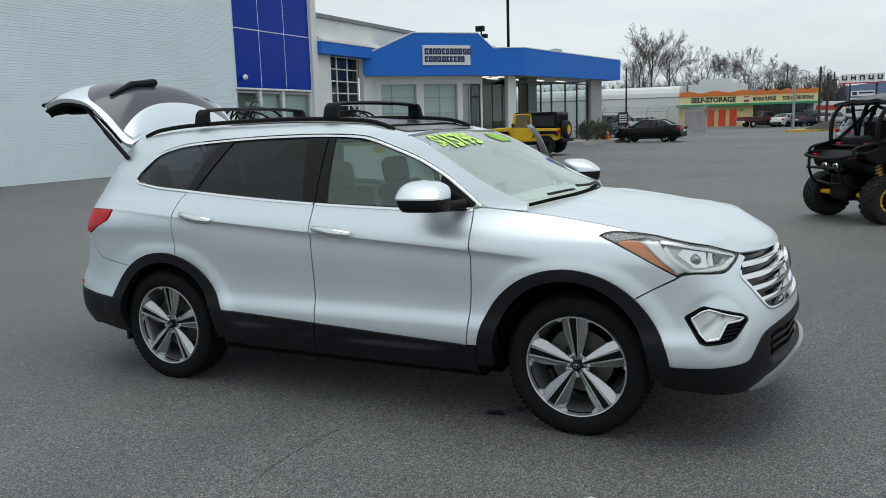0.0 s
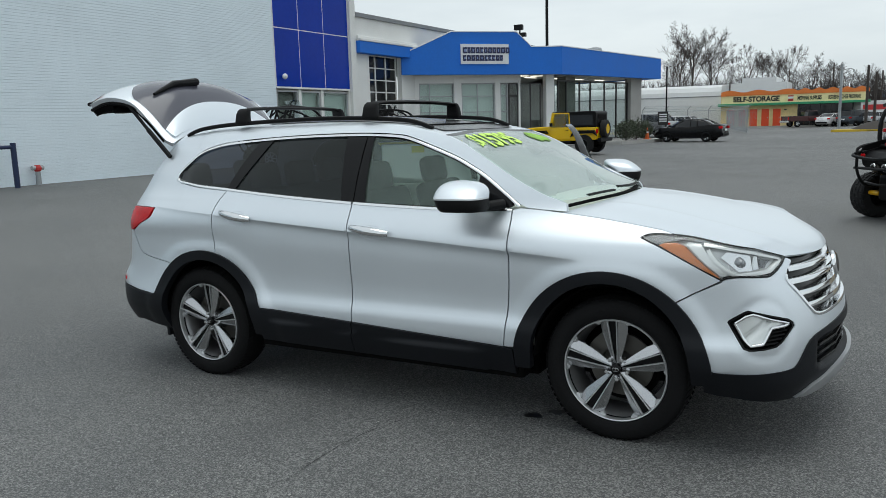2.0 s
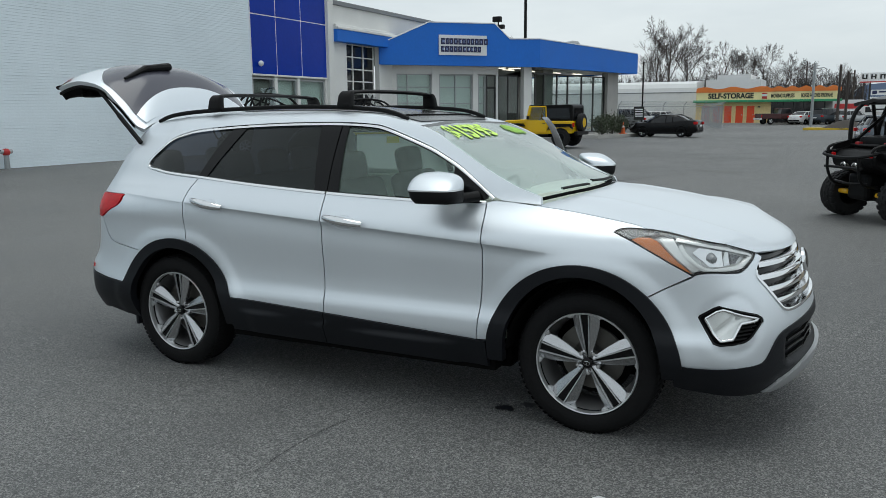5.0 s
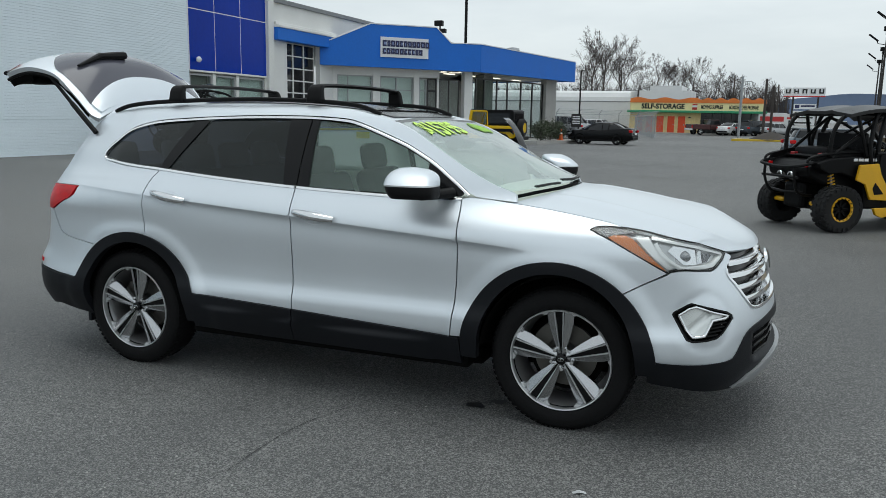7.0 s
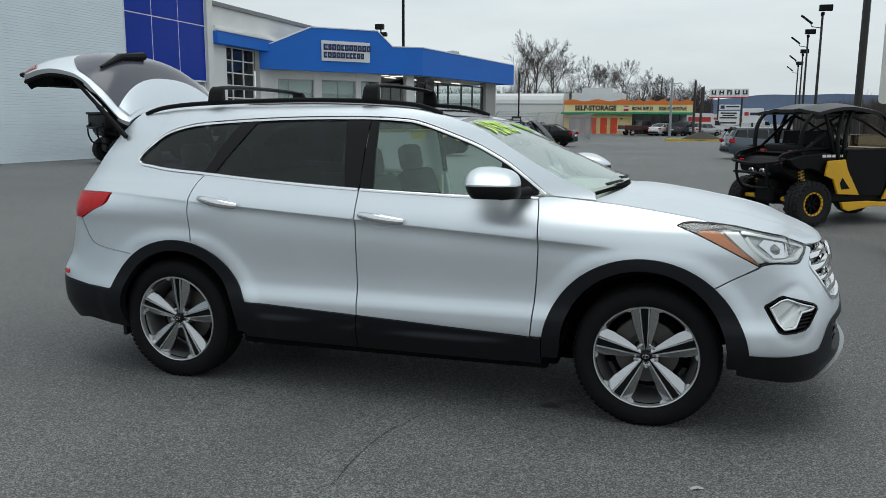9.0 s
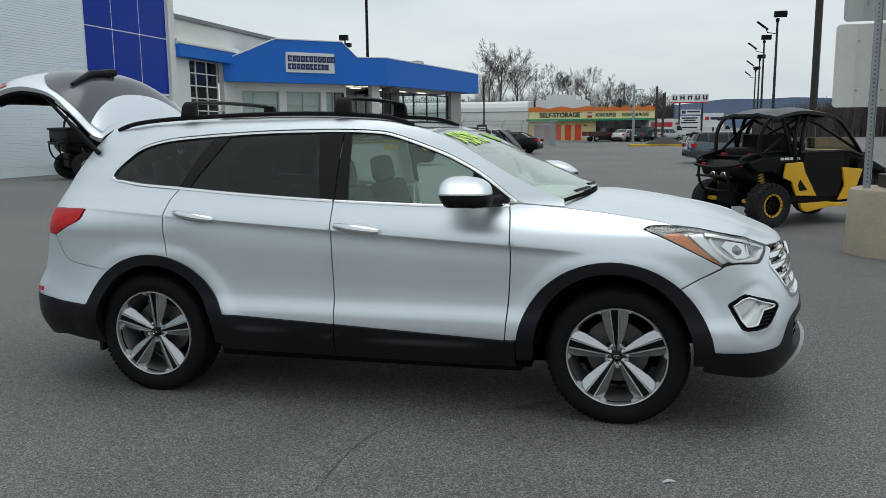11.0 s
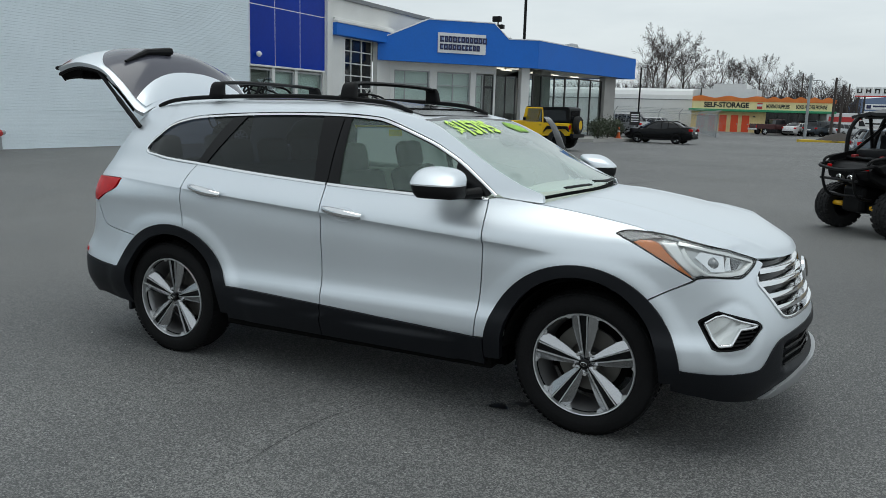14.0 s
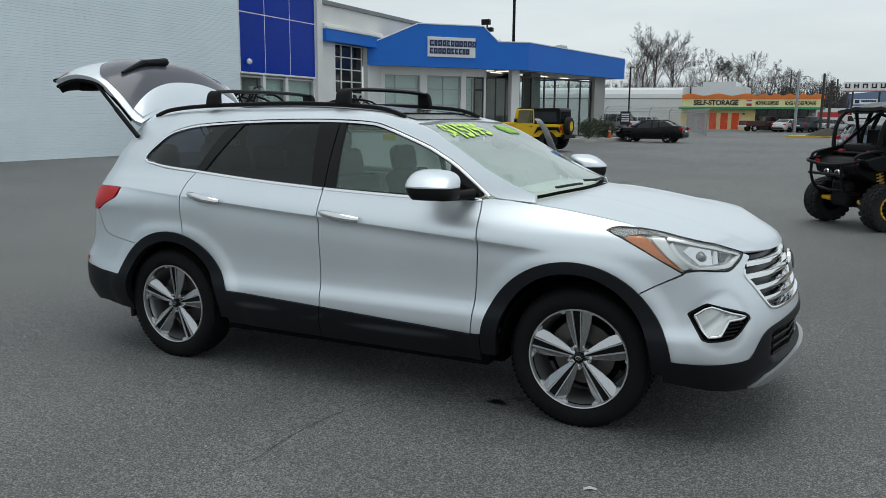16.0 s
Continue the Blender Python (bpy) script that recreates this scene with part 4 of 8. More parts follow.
wood("far_wood", "belt of bare brown winter trees", -60, 5.5, 165, 10.5, 9.0, 3, 1300, TWIGS)
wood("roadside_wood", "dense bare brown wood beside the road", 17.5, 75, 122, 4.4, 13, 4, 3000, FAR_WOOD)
for k, (x, y, h) in enumerate(((20.5, 113, 5.0), (24.0, 116, 6.4), (27.5, 112, 7.6), (31.0, 117, 8.6), (35.0, 113, 9.4), (39.5, 118, 10.5), (44.5, 114, 12.0), (50.0, 118, 13.5), (56.0, 116, 14.5))):
    tree(x, y, h, 61 + k, 0.30, 3, "bare trees beside the road")


def ridge(name, label, x0, x1, y, h, seed, material, rough=0.18):
    n, verts, faces = 120, [], []
    for k in range(n + 1):
        x = x0 + (x1 - x0) * k / n
        f = k / n
        z = min(1.0, f * 14) * h * (0.55 + 0.45 * math.sin(math.pi * min(1, f * 1.15 + 0.1))) * (1 + rough * noise.noise(Vector((x / (x1 - x0) * 9, seed, 0))))
        verts += [(x, y, -5), (x, y, z), (x, y + h * 4, -5)]
        if k:
            i = 3 * k
            faces += [(i - 3, i, i + 1, i - 2), (i - 2, i + 1, i + 2, i - 1)]
    ob = mesh_part(name, verts, faces, material, smooth=True)
    return tagged(ob, label, "hill", kind="structure")


ridge("hill", "hazy blue wooded ridge on the horizon", -30, 760, 1700, 60, 2.0, HILL, 0.08)
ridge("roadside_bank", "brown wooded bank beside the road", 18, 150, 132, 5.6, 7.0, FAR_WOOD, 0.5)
verge = mesh_part("grass_verge", [(9, 58, 0.012), (40, 52, 0.012), (46, 70, 0.012), (11, 74, 0.012)], [(0, 1, 2, 3)], GRASS)
tagged(verge, "dull green winter grass verge", "grass", kind="structure")


# ---- the silver car: one smooth body surface, from which every panel is cut ----
def tab(rows, v):
    """A smooth curve through rows of (position, value), without overshoot."""
    if v <= rows[0][0]:
        return rows[0][1]
    if v >= rows[-1][0]:
        return rows[-1][1]
    k = next(i for i in range(len(rows) - 1) if v <= rows[i + 1][0])

    def slope(i):
        if i <= 0 or i >= len(rows) - 1:
            i = max(0, min(i, len(rows) - 2))
            return (rows[i + 1][1] - rows[i][1]) / (rows[i + 1][0] - rows[i][0])
        a = (rows[i][1] - rows[i - 1][1]) / (rows[i][0] - rows[i - 1][0])
        c = (rows[i + 1][1] - rows[i][1]) / (rows[i + 1][0] - rows[i][0])
        return 0.0 if a * c <= 0 else 2 * a * c / (a + c)

    (x0, y0), (x1, y1) = rows[k], rows[k + 1]
    h = x1 - x0
    t = (v - x0) / h
    return (2 * t ** 3 - 3 * t * t + 1) * y0 + (t ** 3 - 2 * t * t + t) * h * slope(k) + (3 * t * t - 2 * t ** 3) * y1 + (t ** 3 - t * t) * h * slope(k + 1)


# inset of the flank from the widest line, by height
FLANK = [(0.15, 0.13), (0.30, 0.06), (0.40, 0.026), (0.475, 0.010), (0.545, 0.010), (0.585, 0.026), (0.62, 0.034), (0.68, 0.035), (0.78, 0.027), (0.90, 0.011), (0.982, 0.004), (1.02, 0.010),
         (1.06, 0.028), (1.16, 0.085), (1.30, 0.140), (1.45, 0.212), (1.55, 0.268), (1.62, 0.325), (1.66, 0.385), (1.69, 0.46)]
NOSE = [(0.20, 0.12), (0.28, 0.025), (0.36, -0.006), (0.45, -0.004), (0.55, 0.0), (0.66, 0.02), (0.75, 0.045), (0.85, 0.085), (0.92, 0.12), (0.98, 0.158), (1.05, 0.21)]
TAIL = [(0.20, 0.14), (0.30, 0.06), (0.45, 0.0), (0.62, 0.0), (0.70, 0.05), (0.9, 0.09), (1.1, 0.13), (1.25, 0.21), (1.4, 0.32), (1.55, 0.45), (1.69, 0.62)]
PLAN = [(2.400, 0.0), (2.384, 0.24), (2.325, 0.50), (2.225, 0.71), (2.09, 0.855), (1.90, 0.915), (1.60, 0.925), (1.2, 0.925), (-1.2, 0.925), (-1.7, 0.916), (-2.03, 0.889), (-2.25, 0.815), (-2.41, 0.665), (-2.50, 0.44), (-2.545, 0.2), (-2.56, 0.0)]


def plan_line():
    """The widest line on the plan, from the nose round the flank to the tail, as rows of (run, x, y, normal x, normal y); run is x along the doors."""
    pts = []
    for i in range(len(PLAN) - 1):
        a, b, c, d = PLAN[max(0, i - 1)], PLAN[i], PLAN[i + 1], PLAN[min(len(PLAN) - 1, i + 2)]
        if i == 0:
            a = (PLAN[1][0], -PLAN[1][1])
        if i == len(PLAN) - 2:
            d = (PLAN[-2][0], -PLAN[-2][1])
        for k in range(24):
            t = k / 24
            if i == 7:
                pts.append((b[0] + (c[0] - b[0]) * t, b[1]))
            else:
                pts.append(tuple(0.5 * (2 * b[q] + (c[q] - a[q]) * t + (2 * a[q] - 5 * b[q] + 4 * c[q] - d[q]) * t * t + (3 * b[q] - a[q] - 3 * c[q] + d[q]) * t ** 3) for q in (0, 1)))
    pts.append(PLAN[-1])
    run = [0.0]
    for p, q in zip(pts, pts[1:]):
        run.append(run[-1] + math.hypot(p[0] - q[0], p[1] - q[1]))
    zero = next(run[i] + pts[i][0] for i in range(len(pts)) if pts[i][0] <= 1.0)
    out = []
    for i, p in enumerate(pts):
        a, b = pts[max(0, i - 1)], pts[min(len(pts) - 1, i + 1)]
        dx, dy = b[0] - a[0], b[1] - a[1]
        if i == 0:
            dx, dy = 0.0, 1.0
        if i == len(pts) - 1:
            dx, dy = 0.0, -1.0
        n = math.hypot(dx, dy)
        out.append((zero - run[i], p[0], p[1], dy / n, -dx / n))
    return out[::-1]


LINE = plan_line()
RUN_NOSE, RUN_TAIL = LINE[-1][0], LINE[0][0]


def on_line(s):
    s = min(max(s, RUN_TAIL), RUN_NOSE)
    lo, hi = 0, len(LINE) - 1
    while hi - lo > 1:
        mid = (lo + hi) // 2
        if LINE[mid][0] <= s:
            lo = mid
        else:
            hi = mid
    a, b = LINE[lo], LINE[hi]
    t = (s - a[0]) / (b[0] - a[0]) if b[0] > a[0] else 0.0
    return [a[i] + (b[i] - a[i]) * t for i in range(1, 5)]


def step01(v):
    v = min(1.0, max(0.0, v))
    return v * v * (3 - 2 * v)


def eased(rows, width):
    """The curve through the rows, evened out, as values 2.5 mm apart."""
    lo, n = rows[0][0], round((rows[-1][0] - rows[0][0]) / 0.0025)
    raw = [tab(rows, lo + 0.0025 * k) for k in range(n + 1)]
    r = int(width / 0.0025 * 2.5)
    ker = [math.exp(-0.5 * (k * 0.0025 / width) ** 2) for k in range(-r, r + 1)]
    total = sum(ker)

    def ext(k):
        if k < 0:
            return 2 * raw[0] - raw[min(n, -k)]
        if k > n:
            return 2 * raw[n] - raw[max(0, 2 * n - k)]
        return raw[k]
    return lo, [sum(w * ext(i + j - r) for j, w in enumerate(ker)) / total for i in range(n + 1)]


def lookup(table, v):
    lo, vals = table
    x = min(max((v - lo) / 0.0025, 0.0), len(vals) - 1.001)
    i = int(x)
    return vals[i] + (vals[i + 1] - vals[i]) * (x - i)


FLANK_EVEN, NOSE_EVEN, TAIL_EVEN = eased(FLANK, 0.018), eased(NOSE, 0.03), eased(TAIL, 0.03)


def skin(s, z, out=0.0):
    """The point of the body's right-hand surface at run s and height z, moved out by so much."""
    x, y, nx, ny = on_line(s)
    w = min(1.0, max(0.0, (z - 0.55) / 0.4)) if z < 1.2 else max(0.0, 1 - (z - 1.2) / 0.35)
    side = lookup(FLANK_EVEN, z + 0.05 * (min(1.5, max(-2.0, x)) - 0.3) * w)
    below = 1.012 - 0.07 * x - z
    if below > 0:
        side += 0.033 * (1 - math.exp(-below / 0.022)) * math.exp(-below / 0.11) * step01((1.28 - x) / 0.35) * (0.35 + 0.65 * step01((x + 1.25) / 0.4)) * step01((x + 2.2) / 0.5)
    k = step01((z - 1.0) / 0.2)
    side += k * (0.075 * max(0.0, (x - 0.2) / 0.9) ** 1.5 + 0.04 * max(0.0, (-0.9 - x) / 0.8) ** 1.5)
    side -= (0.042 * step01((x - 0.85) / 0.5) + 0.026 * step01((-1.05 - x) / 0.45)) * step01((1.0 - z) / 0.4) * step01((z - 0.25) / 0.2)
    for hub in (1.375, -1.355):
        r = math.hypot(x - hub, z - 0.372)
        side -= (0.006 * math.exp(-((r - 0.47) / 0.10) ** 2) + 0.007 * (1 - step01((r - 0.52) / 0.08))) * step01((0.96 - z) / 0.1)
    if nx > 0:
        f = step01(nx * 1.08)
        inset = side * (1 - f) + lookup(NOSE_EVEN, z) * f
    else:
        f = step01(-nx * 1.25)
        inset = side * (1 - f) + lookup(TAIL_EVEN, z) * f
    inset -= out
    return (x - nx * inset, -(y - ny * inset), z)


def mixed(name, base, rough, metal, coat):
    return mat(name, base, rough, metal, var=0.015, big=1.5, fine=300, bump=0.0, coat=coat)


def hazed_glass(name, tint, haze, ior):
    """Sheet glass under a thin even pale film: dirt, plus reflected sky haze put into its colour."""
    m = glass_mat(name, tint, ior=ior)
    n, l = m.node_tree.nodes, m.node_tree.links
    film, mixer, noise, amount = (n.new("ShaderNode" + k) for k in ("BsdfDiffuse", "MixShader", "TexNoise", "MapRange"))
    film.inputs["Color"].default_value = (0.58, 0.74, 0.67, 1)
    noise.inputs["Scale"].default_value, noise.inputs["Detail"].default_value = 3.0, 4.0
    amount.inputs["To Min"].default_value, amount.inputs["To Max"].default_value = haze * 0.8, haze * 1.2
    l.new(noise.outputs["Fac"], amount.inputs["Value"])
    l.new(amount.outputs["Result"], mixer.inputs[0])
    clear = n["Mix Shader"].inputs[1].links[0].from_socket
    l.new(clear, mixer.inputs[1])
    l.new(film.outputs[0], mixer.inputs[2])
    l.new(mixer.outputs[0], n["Mix Shader"].inputs[1])
    return m


SILVER = mixed("silver_metallic_paint", (0.755, 0.80, 0.84), 0.42, 0.74, 0.3)
CHROME = mixed("chrome", (0.84, 0.85, 0.86), 0.10, 1.0, 0.0)
DARK_CHROME = mixed("handle_chrome", (0.74, 0.75, 0.76), 0.05, 1.0, 0.0)
GLOSS_BLACK = mat("gloss_black_trim", (0.004, 0.004, 0.0045), 0.2, var=0.02, bump=0.0, spec=0.22)
CLADDING = mat("black_cladding_plastic", (0.0075, 0.0085, 0.011), 0.46, var=0.12, big=2, fine=200, bump=0.06, spec=0.20)
GAP_BLACK = mat("dark_gap_rubber", (0.003, 0.003, 0.003), 0.95, var=0.1, spec=0.1)
# The pale film brightens these panes in place of sky reflections.
PRIVACY = hazed_glass("dark_privacy_glass", (0.070, 0.078, 0.110), 0.016, 1.42)
CLEAR = hazed_glass("light_green_glass", (0.74, 0.95, 0.86), 0.13, 1.4)
SCREEN_GLASS = hazed_glass("windscreen_glass", (0.86, 0.95, 0.91), 0.40, 1.9)
LENS = glass_mat("clear_lamp_lens", (0.94, 0.95, 0.95))
AMBER = mat("amber_reflector", (0.62, 0.20, 0.06), 0.2, var=0.08, fine=120, coat=1.0)
TAIL_RED = mat("red_lamp_lens", (0.55, 0.006, 0.009), 0.22, var=0.25, big=14, fine=80, coat=0.0, spec=0.3)
LAMP_GREY = mat("grey_lamp_housing", (0.30, 0.31, 0.32), 0.22, metal=0.5, var=0.1, fine=60)
LAMP_SHELL = mixed("satin_lamp_shell", (0.56, 0.57, 0.575), 0.28, 0.6, 0.3)
LAMP_TIP = mat("smoked_lamp_chrome", (0.13, 0.135, 0.14), 0.25, metal=0.6, var=0.1, fine=60)
ALLOY = mixed("machined_alloy", (0.62, 0.63, 0.64), 0.30, 0.65, 0.2)
SPOKE_FACE = mixed("machined_spoke_face", (0.47, 0.475, 0.485), 0.13, 0.97, 0.0)
LAMP_BRIGHT = mixed("bright_lamp_reflector", (0.80, 0.81, 0.80), 0.30, 0.5, 0.3)
SKID = mixed("satin_silver_skid", (0.42, 0.43, 0.44), 0.4, 0.5, 0.0)
BARREL = mixed("satin_grey_barrel", (0.46, 0.46, 0.47), 0.34, 0.9, 0.1)
ALLOY_DARK = mixed("dark_grey_alloy", (0.035, 0.036, 0.038), 0.35, 0.4, 0.2)
STEEL_DISC = mixed("brake_steel", (0.11, 0.105, 0.095), 0.5, 0.5, 0.0)
TRIM_GREY = mat("pale_interior_trim", (0.74, 0.76, 0.70), 0.8, var=0.06)
SEAT = mat("grey_seat_fabric", (0.014, 0.018, 0.017), 0.85, var=0.12, big=3, fine=50, bump=0.1)
YELLOW_TAG = mat("yellow_paper", (0.85, 0.62, 0.05), 0.7, var=0.05)
HEADLINER = mat("pale_headliner", (0.55, 0.55, 0.52), 0.9, var=0.05)
PRICE = mat("yellow_green_window_paint", (0.66, 0.97, 0.16), 0.6, var=0.05)
PRICE_SPOT = mat("green_window_paint", (0.28, 0.55, 0.05), 0.6, var=0.35, big=14)
PRICE_EDGE = mat("dark_green_window_paint", (0.24, 0.42, 0.08), 0.7)

car = thing("silver_car", "silver seven-seat crossover with raised tailgate and open door", "car", pose(1.4, 0, 0, 0, math.degrees(-math.atan(0.01214)), 0) @ pose(-1.4, 0, 0))
MIRROR = Matrix.Diagonal((1, -1, 1, 1))


def inside(p, poly):
    c, j = False, len(poly) - 1
    for i in range(len(poly)):
        (xi, yi), (xj, yj) = poly[i], poly[j]
        if (yi > p[1]) != (yj > p[1]) and p[0] < (xj - xi) * (p[1] - yi) / (yj - yi) + xi:
            c = not c
        j = i
    return c


def arc(cx, cz, r, a0, a1, n=20):
    return [(cx + r * math.cos(radians(a0 + (a1 - a0) * k / n)), cz + r * math.sin(radians(a0 + (a1 - a0) * k / n))) for k in range(n + 1)]


def bend(pts, steps=6):
    """A smooth open line on the body's surface through (run, height) points."""
    return [(p.x, p.y) for p in smooth_line([(a, b, 0) for a, b in pts], steps)]


def dense(poly, step):
    out = []
    for (a, b), (c, d) in zip(poly, poly[1:] + poly[:1]):
        n = max(1, math.ceil(math.hypot(c - a, d - b) / step))
        out += [(a + (c - a) * k / n, b + (d - b) * k / n) for k in range(n)]
    clean = []
    for p in out:
        if not clean or math.hypot(p[0] - clean[-1][0], p[1] - clean[-1][1]) > 1e-4:
            clean.append(p)
    return clean


def patch(name, outline, material, parent=None, out=0.0, thick=0.02, step=0.03, holes=(), side=1, label="", move=None, dish=None):
    """A panel of the body: the outline in (run, height), laid on the body's surface, with a rim of its own thickness. side -1 is the far flank."""
    loops = [dense(list(outline), step)] + [dense(list(h), step) for h in holes]
    pts, edges = [], []
    for lp in loops:
        i0 = len(pts)
        pts += lp
        edges += [(i0 + k, i0 + (k + 1) % len(lp)) for k in range(len(lp))]
    s0, s1 = min(p[0] for p in loops[0]), max(p[0] for p in loops[0])
    z0, z1 = min(p[1] for p in loops[0]), max(p[1] for p in loops[0])
    rim = np.array(pts)
    if material is SILVER and step < 0.029:
        for drop in (0.004, -0.003, -0.010, -0.020, -0.034, -0.052):
            s = s0
            while s < s1:
                p = (s, 1.012 - 0.07 * s + drop)
                if -2.0 < s < 1.25 and inside(p, loops[0]) and ((rim - p) ** 2).sum(axis=1).min() > (0.3 * step) ** 2:
                    pts.append(p)
                s += step * 0.8
    j = 0
    z = z0 + step / 2
    while z < z1:
        s = s0 + step * (0.5 if j % 2 else 0.0)
        while s < s1:
            if material is SILVER and step < 0.029 and -2.0 < s < 1.25 and -0.07 < z - 1.012 + 0.07 * s < 0.02:
                s += step
                continue
            if inside((s, z), loops[0]) and not any(inside((s, z), h) for h in loops[1:]):
                d = rim - (s, z)
                if (d * d).sum(axis=1).min() > (0.55 * step) ** 2:
                    pts.append((s, z))
            s += step
        z += step * 0.87
        j += 1
    from mathutils.geometry import delaunay_2d_cdt
    vs, _, fs, *_ = delaunay_2d_cdt([Vector(p) for p in pts], edges, [], 0, 1e-6)
    tris = []
    for f in fs:
        c = (sum(vs[i].x for i in f) / 3, sum(vs[i].y for i in f) / 3)
        if inside(c, loops[0]) and not any(inside(c, h) for h in loops[1:]):
            tris.append(tuple(f))
    used = sorted({i for f in tris for i in f})
    at = {i: k for k, i in enumerate(used)}
    tris = [tuple(at[i] for i in f) for f in tris]
    uv = [(vs[i].x, vs[i].y) for i in used]

    def place(s, z, o):
        if dish:
            o = o + dish(s, z)
        return Vector(skin(s, z, o))

    front = [place(s, z, out) for s, z in uv]
    e = 0.004
    norms = []
    for s, z in uv:
        a = place(s + e, z, out) - place(s - e, z, out)
        b = place(s, z + e, out) - place(s, z - e, out)
        norms.append(a.cross(b).normalized())
    tri_ok = []
    for f in tris:
        n = (front[f[1]] - front[f[0]]).cross(front[f[2]] - front[f[0]])
        tri_ok.append(f if n.dot(norms[f[0]]) > 0 else f[::-1])
    if norms and norms[len(norms) // 2].y > 0.2:
        norms = [-n for n in norms]
        tri_ok = [f[::-1] for f in tri_ok]
    count = {}
    for f in tri_ok:
        for a, b in ((f[0], f[1]), (f[1], f[2]), (f[2], f[0])):
            count[(a, b)] = 1
    border = [(a, b) for a, b in count if (b, a) not in count]
    verts, faces, n = list(front), list(tri_ok), len(front)
    zero = Vector((0, 0, 0))
    vn = list(norms)
    back = [place(s, z, out - thick) for s, z in uv]
    verts += back
    vn += [-v for v in norms]
    faces += [(f[0] + n, f[2] + n, f[1] + n) for f in tri_ok]
    if not thick:
        verts, vn, faces, border = list(front), list(norms), list(tri_ok), []
    for a, b in border:
        i = len(verts)
        verts += [front[a], front[b], back[b], back[a]]
        vn += [zero] * 4
        faces.append((i + 1, i, i + 3, i + 2))
    m = MIRROR if side < 0 else Matrix.Identity(4)
    if move is not None:
        m = move @ m
    verts = [m @ v for v in verts]
    r3 = m.to_3x3()
    vn = [r3 @ v for v in vn]
    if side < 0:
        faces = [f[::-1] for f in faces]
    ob = mesh_part(name, verts, faces, material, parent or car, label, smooth=True, sharp=0)
    ob.data.normals_split_custom_set_from_vertices([tuple(v) for v in vn])
    ob.visible_shadow = bool(thick)
    return ob


def ribbon(name, line, width, material, parent=None, out=0.004, thick=0.008, side=1, label="", move=None):
    """A raised strip along a line on the body."""
    pts = [Vector((a, b)) for a, b in line]
    up, dn = [], []
    for i, p in enumerate(pts):
        d = (pts[min(i + 1, len(pts) - 1)] - pts[max(i - 1, 0)]).normalized()
        q = Vector((-d.y, d.x)) * width / 2
        up.append(p + q)
        dn.append(p - q)
    m = (move if move is not None else Matrix.Identity(4)) @ (MIRROR if side < 0 else Matrix.Identity(4))
    bm = bmesh.new()
    rows = []
    for a, b in zip(up, dn):
        c = (a + b) / 2
        rows.append([bm.verts.new(m @ Vector(skin(q.x, q.y, o))) for q, o in ((a, out - thick), (a, out - 0.002), (c, out), (b, out - 0.002), (b, out - thick))])
    for r0, r1 in zip(rows, rows[1:]):
        for k in range(4):
            bm.faces.new((r0[k], r0[k + 1], r1[k + 1], r1[k]))
    bmesh.ops.recalc_face_normals(bm, faces=bm.faces[:])
    return part(name, bm, material, parent or car, label, smooth=True, sharp=60)


def coons(name, low, high, first, last, material, parent=None, n=24, m=24, half=True, lift=0.0, label="", thick=0.0):
    """A smooth sheet between four lines; half: mirrored over the middle, which is the line named last."""
    def at(line, t):
        x = t * (len(line) - 1)
        i = min(int(x), len(line) - 2)
        return Vector(line[i]).lerp(Vector(line[i + 1]), x - i)
    bm = bmesh.new()
    grid = []
    for i in range(n + 1):
        u = i / n
        row = []
        for j in range(m + 1):
            v = j / m
            p = (1 - v) * at(first, u) + v * at(last, u) + (1 - u) * at(low, v) + u * at(high, v)
            p -= (1 - u) * (1 - v) * at(first, 0) + u * (1 - v) * at(first, 1) + (1 - u) * v * at(last, 0) + u * v * at(last, 1)
            p.z += lift * 16 * u * (1 - u) * (v if half else v * (1 - v)) * (1 if not half else (2 - v)) * 0.25
            row.append(p)
        grid.append(row)
    def sheet(sign):
        return [[bm.verts.new((p.x, p.y * sign, p.z)) for p in row] for row in grid]
    a = sheet(1)
    for i in range(n):
        for j in range(m):
            bm.faces.new((a[i][j], a[i][j + 1], a[i + 1][j + 1], a[i + 1][j]))
    if half:
        b = sheet(-1)
        for i in range(n):
            for j in range(m):
                bm.faces.new((b[i][j], b[i + 1][j], b[i + 1][j + 1], b[i][j + 1]))
        bmesh.ops.remove_doubles(bm, verts=bm.verts[:], dist=0.0005)
    bmesh.ops.recalc_face_normals(bm, faces=bm.faces[:])
    up = sum(f.normal.z for f in bm.faces)
    if up < 0:
        bmesh.ops.reverse_faces(bm, faces=bm.faces[:])
    if thick:
        bmesh.ops.solidify(bm, geom=bm.faces[:], thickness=thick)
    return part(name, bm, material, parent or car, label, smooth=True, sharp=50)


# main lines, as (run, height)
BELT = [(-1.66, 1.31), (-1.46, 1.282), (-1.19, 1.262), (-0.70, 1.222), (-0.20, 1.190), (0.20, 1.172), (0.50, 1.162), (0.86, 1.160)]
TOPLINE = [(-1.705, 1.335), (-1.685, 1.375), (-1.63, 1.43), (-1.53, 1.495), (-1.41, 1.530), (-1.28, 1.549), (-1.0, 1.566), (-0.64, 1.578), (-0.25, 1.578), (0.0, 1.566), (0.15, 1.541), (0.42, 1.447), (0.54, 1.392), (0.67, 1.318), (0.86, 1.175)]


def cut(rows, a, b, n=14, d=0.0):
    return [(a + (b - a) * k / n, tab(rows, a + (b - a) * k / n) + d) for k in range(n + 1)]


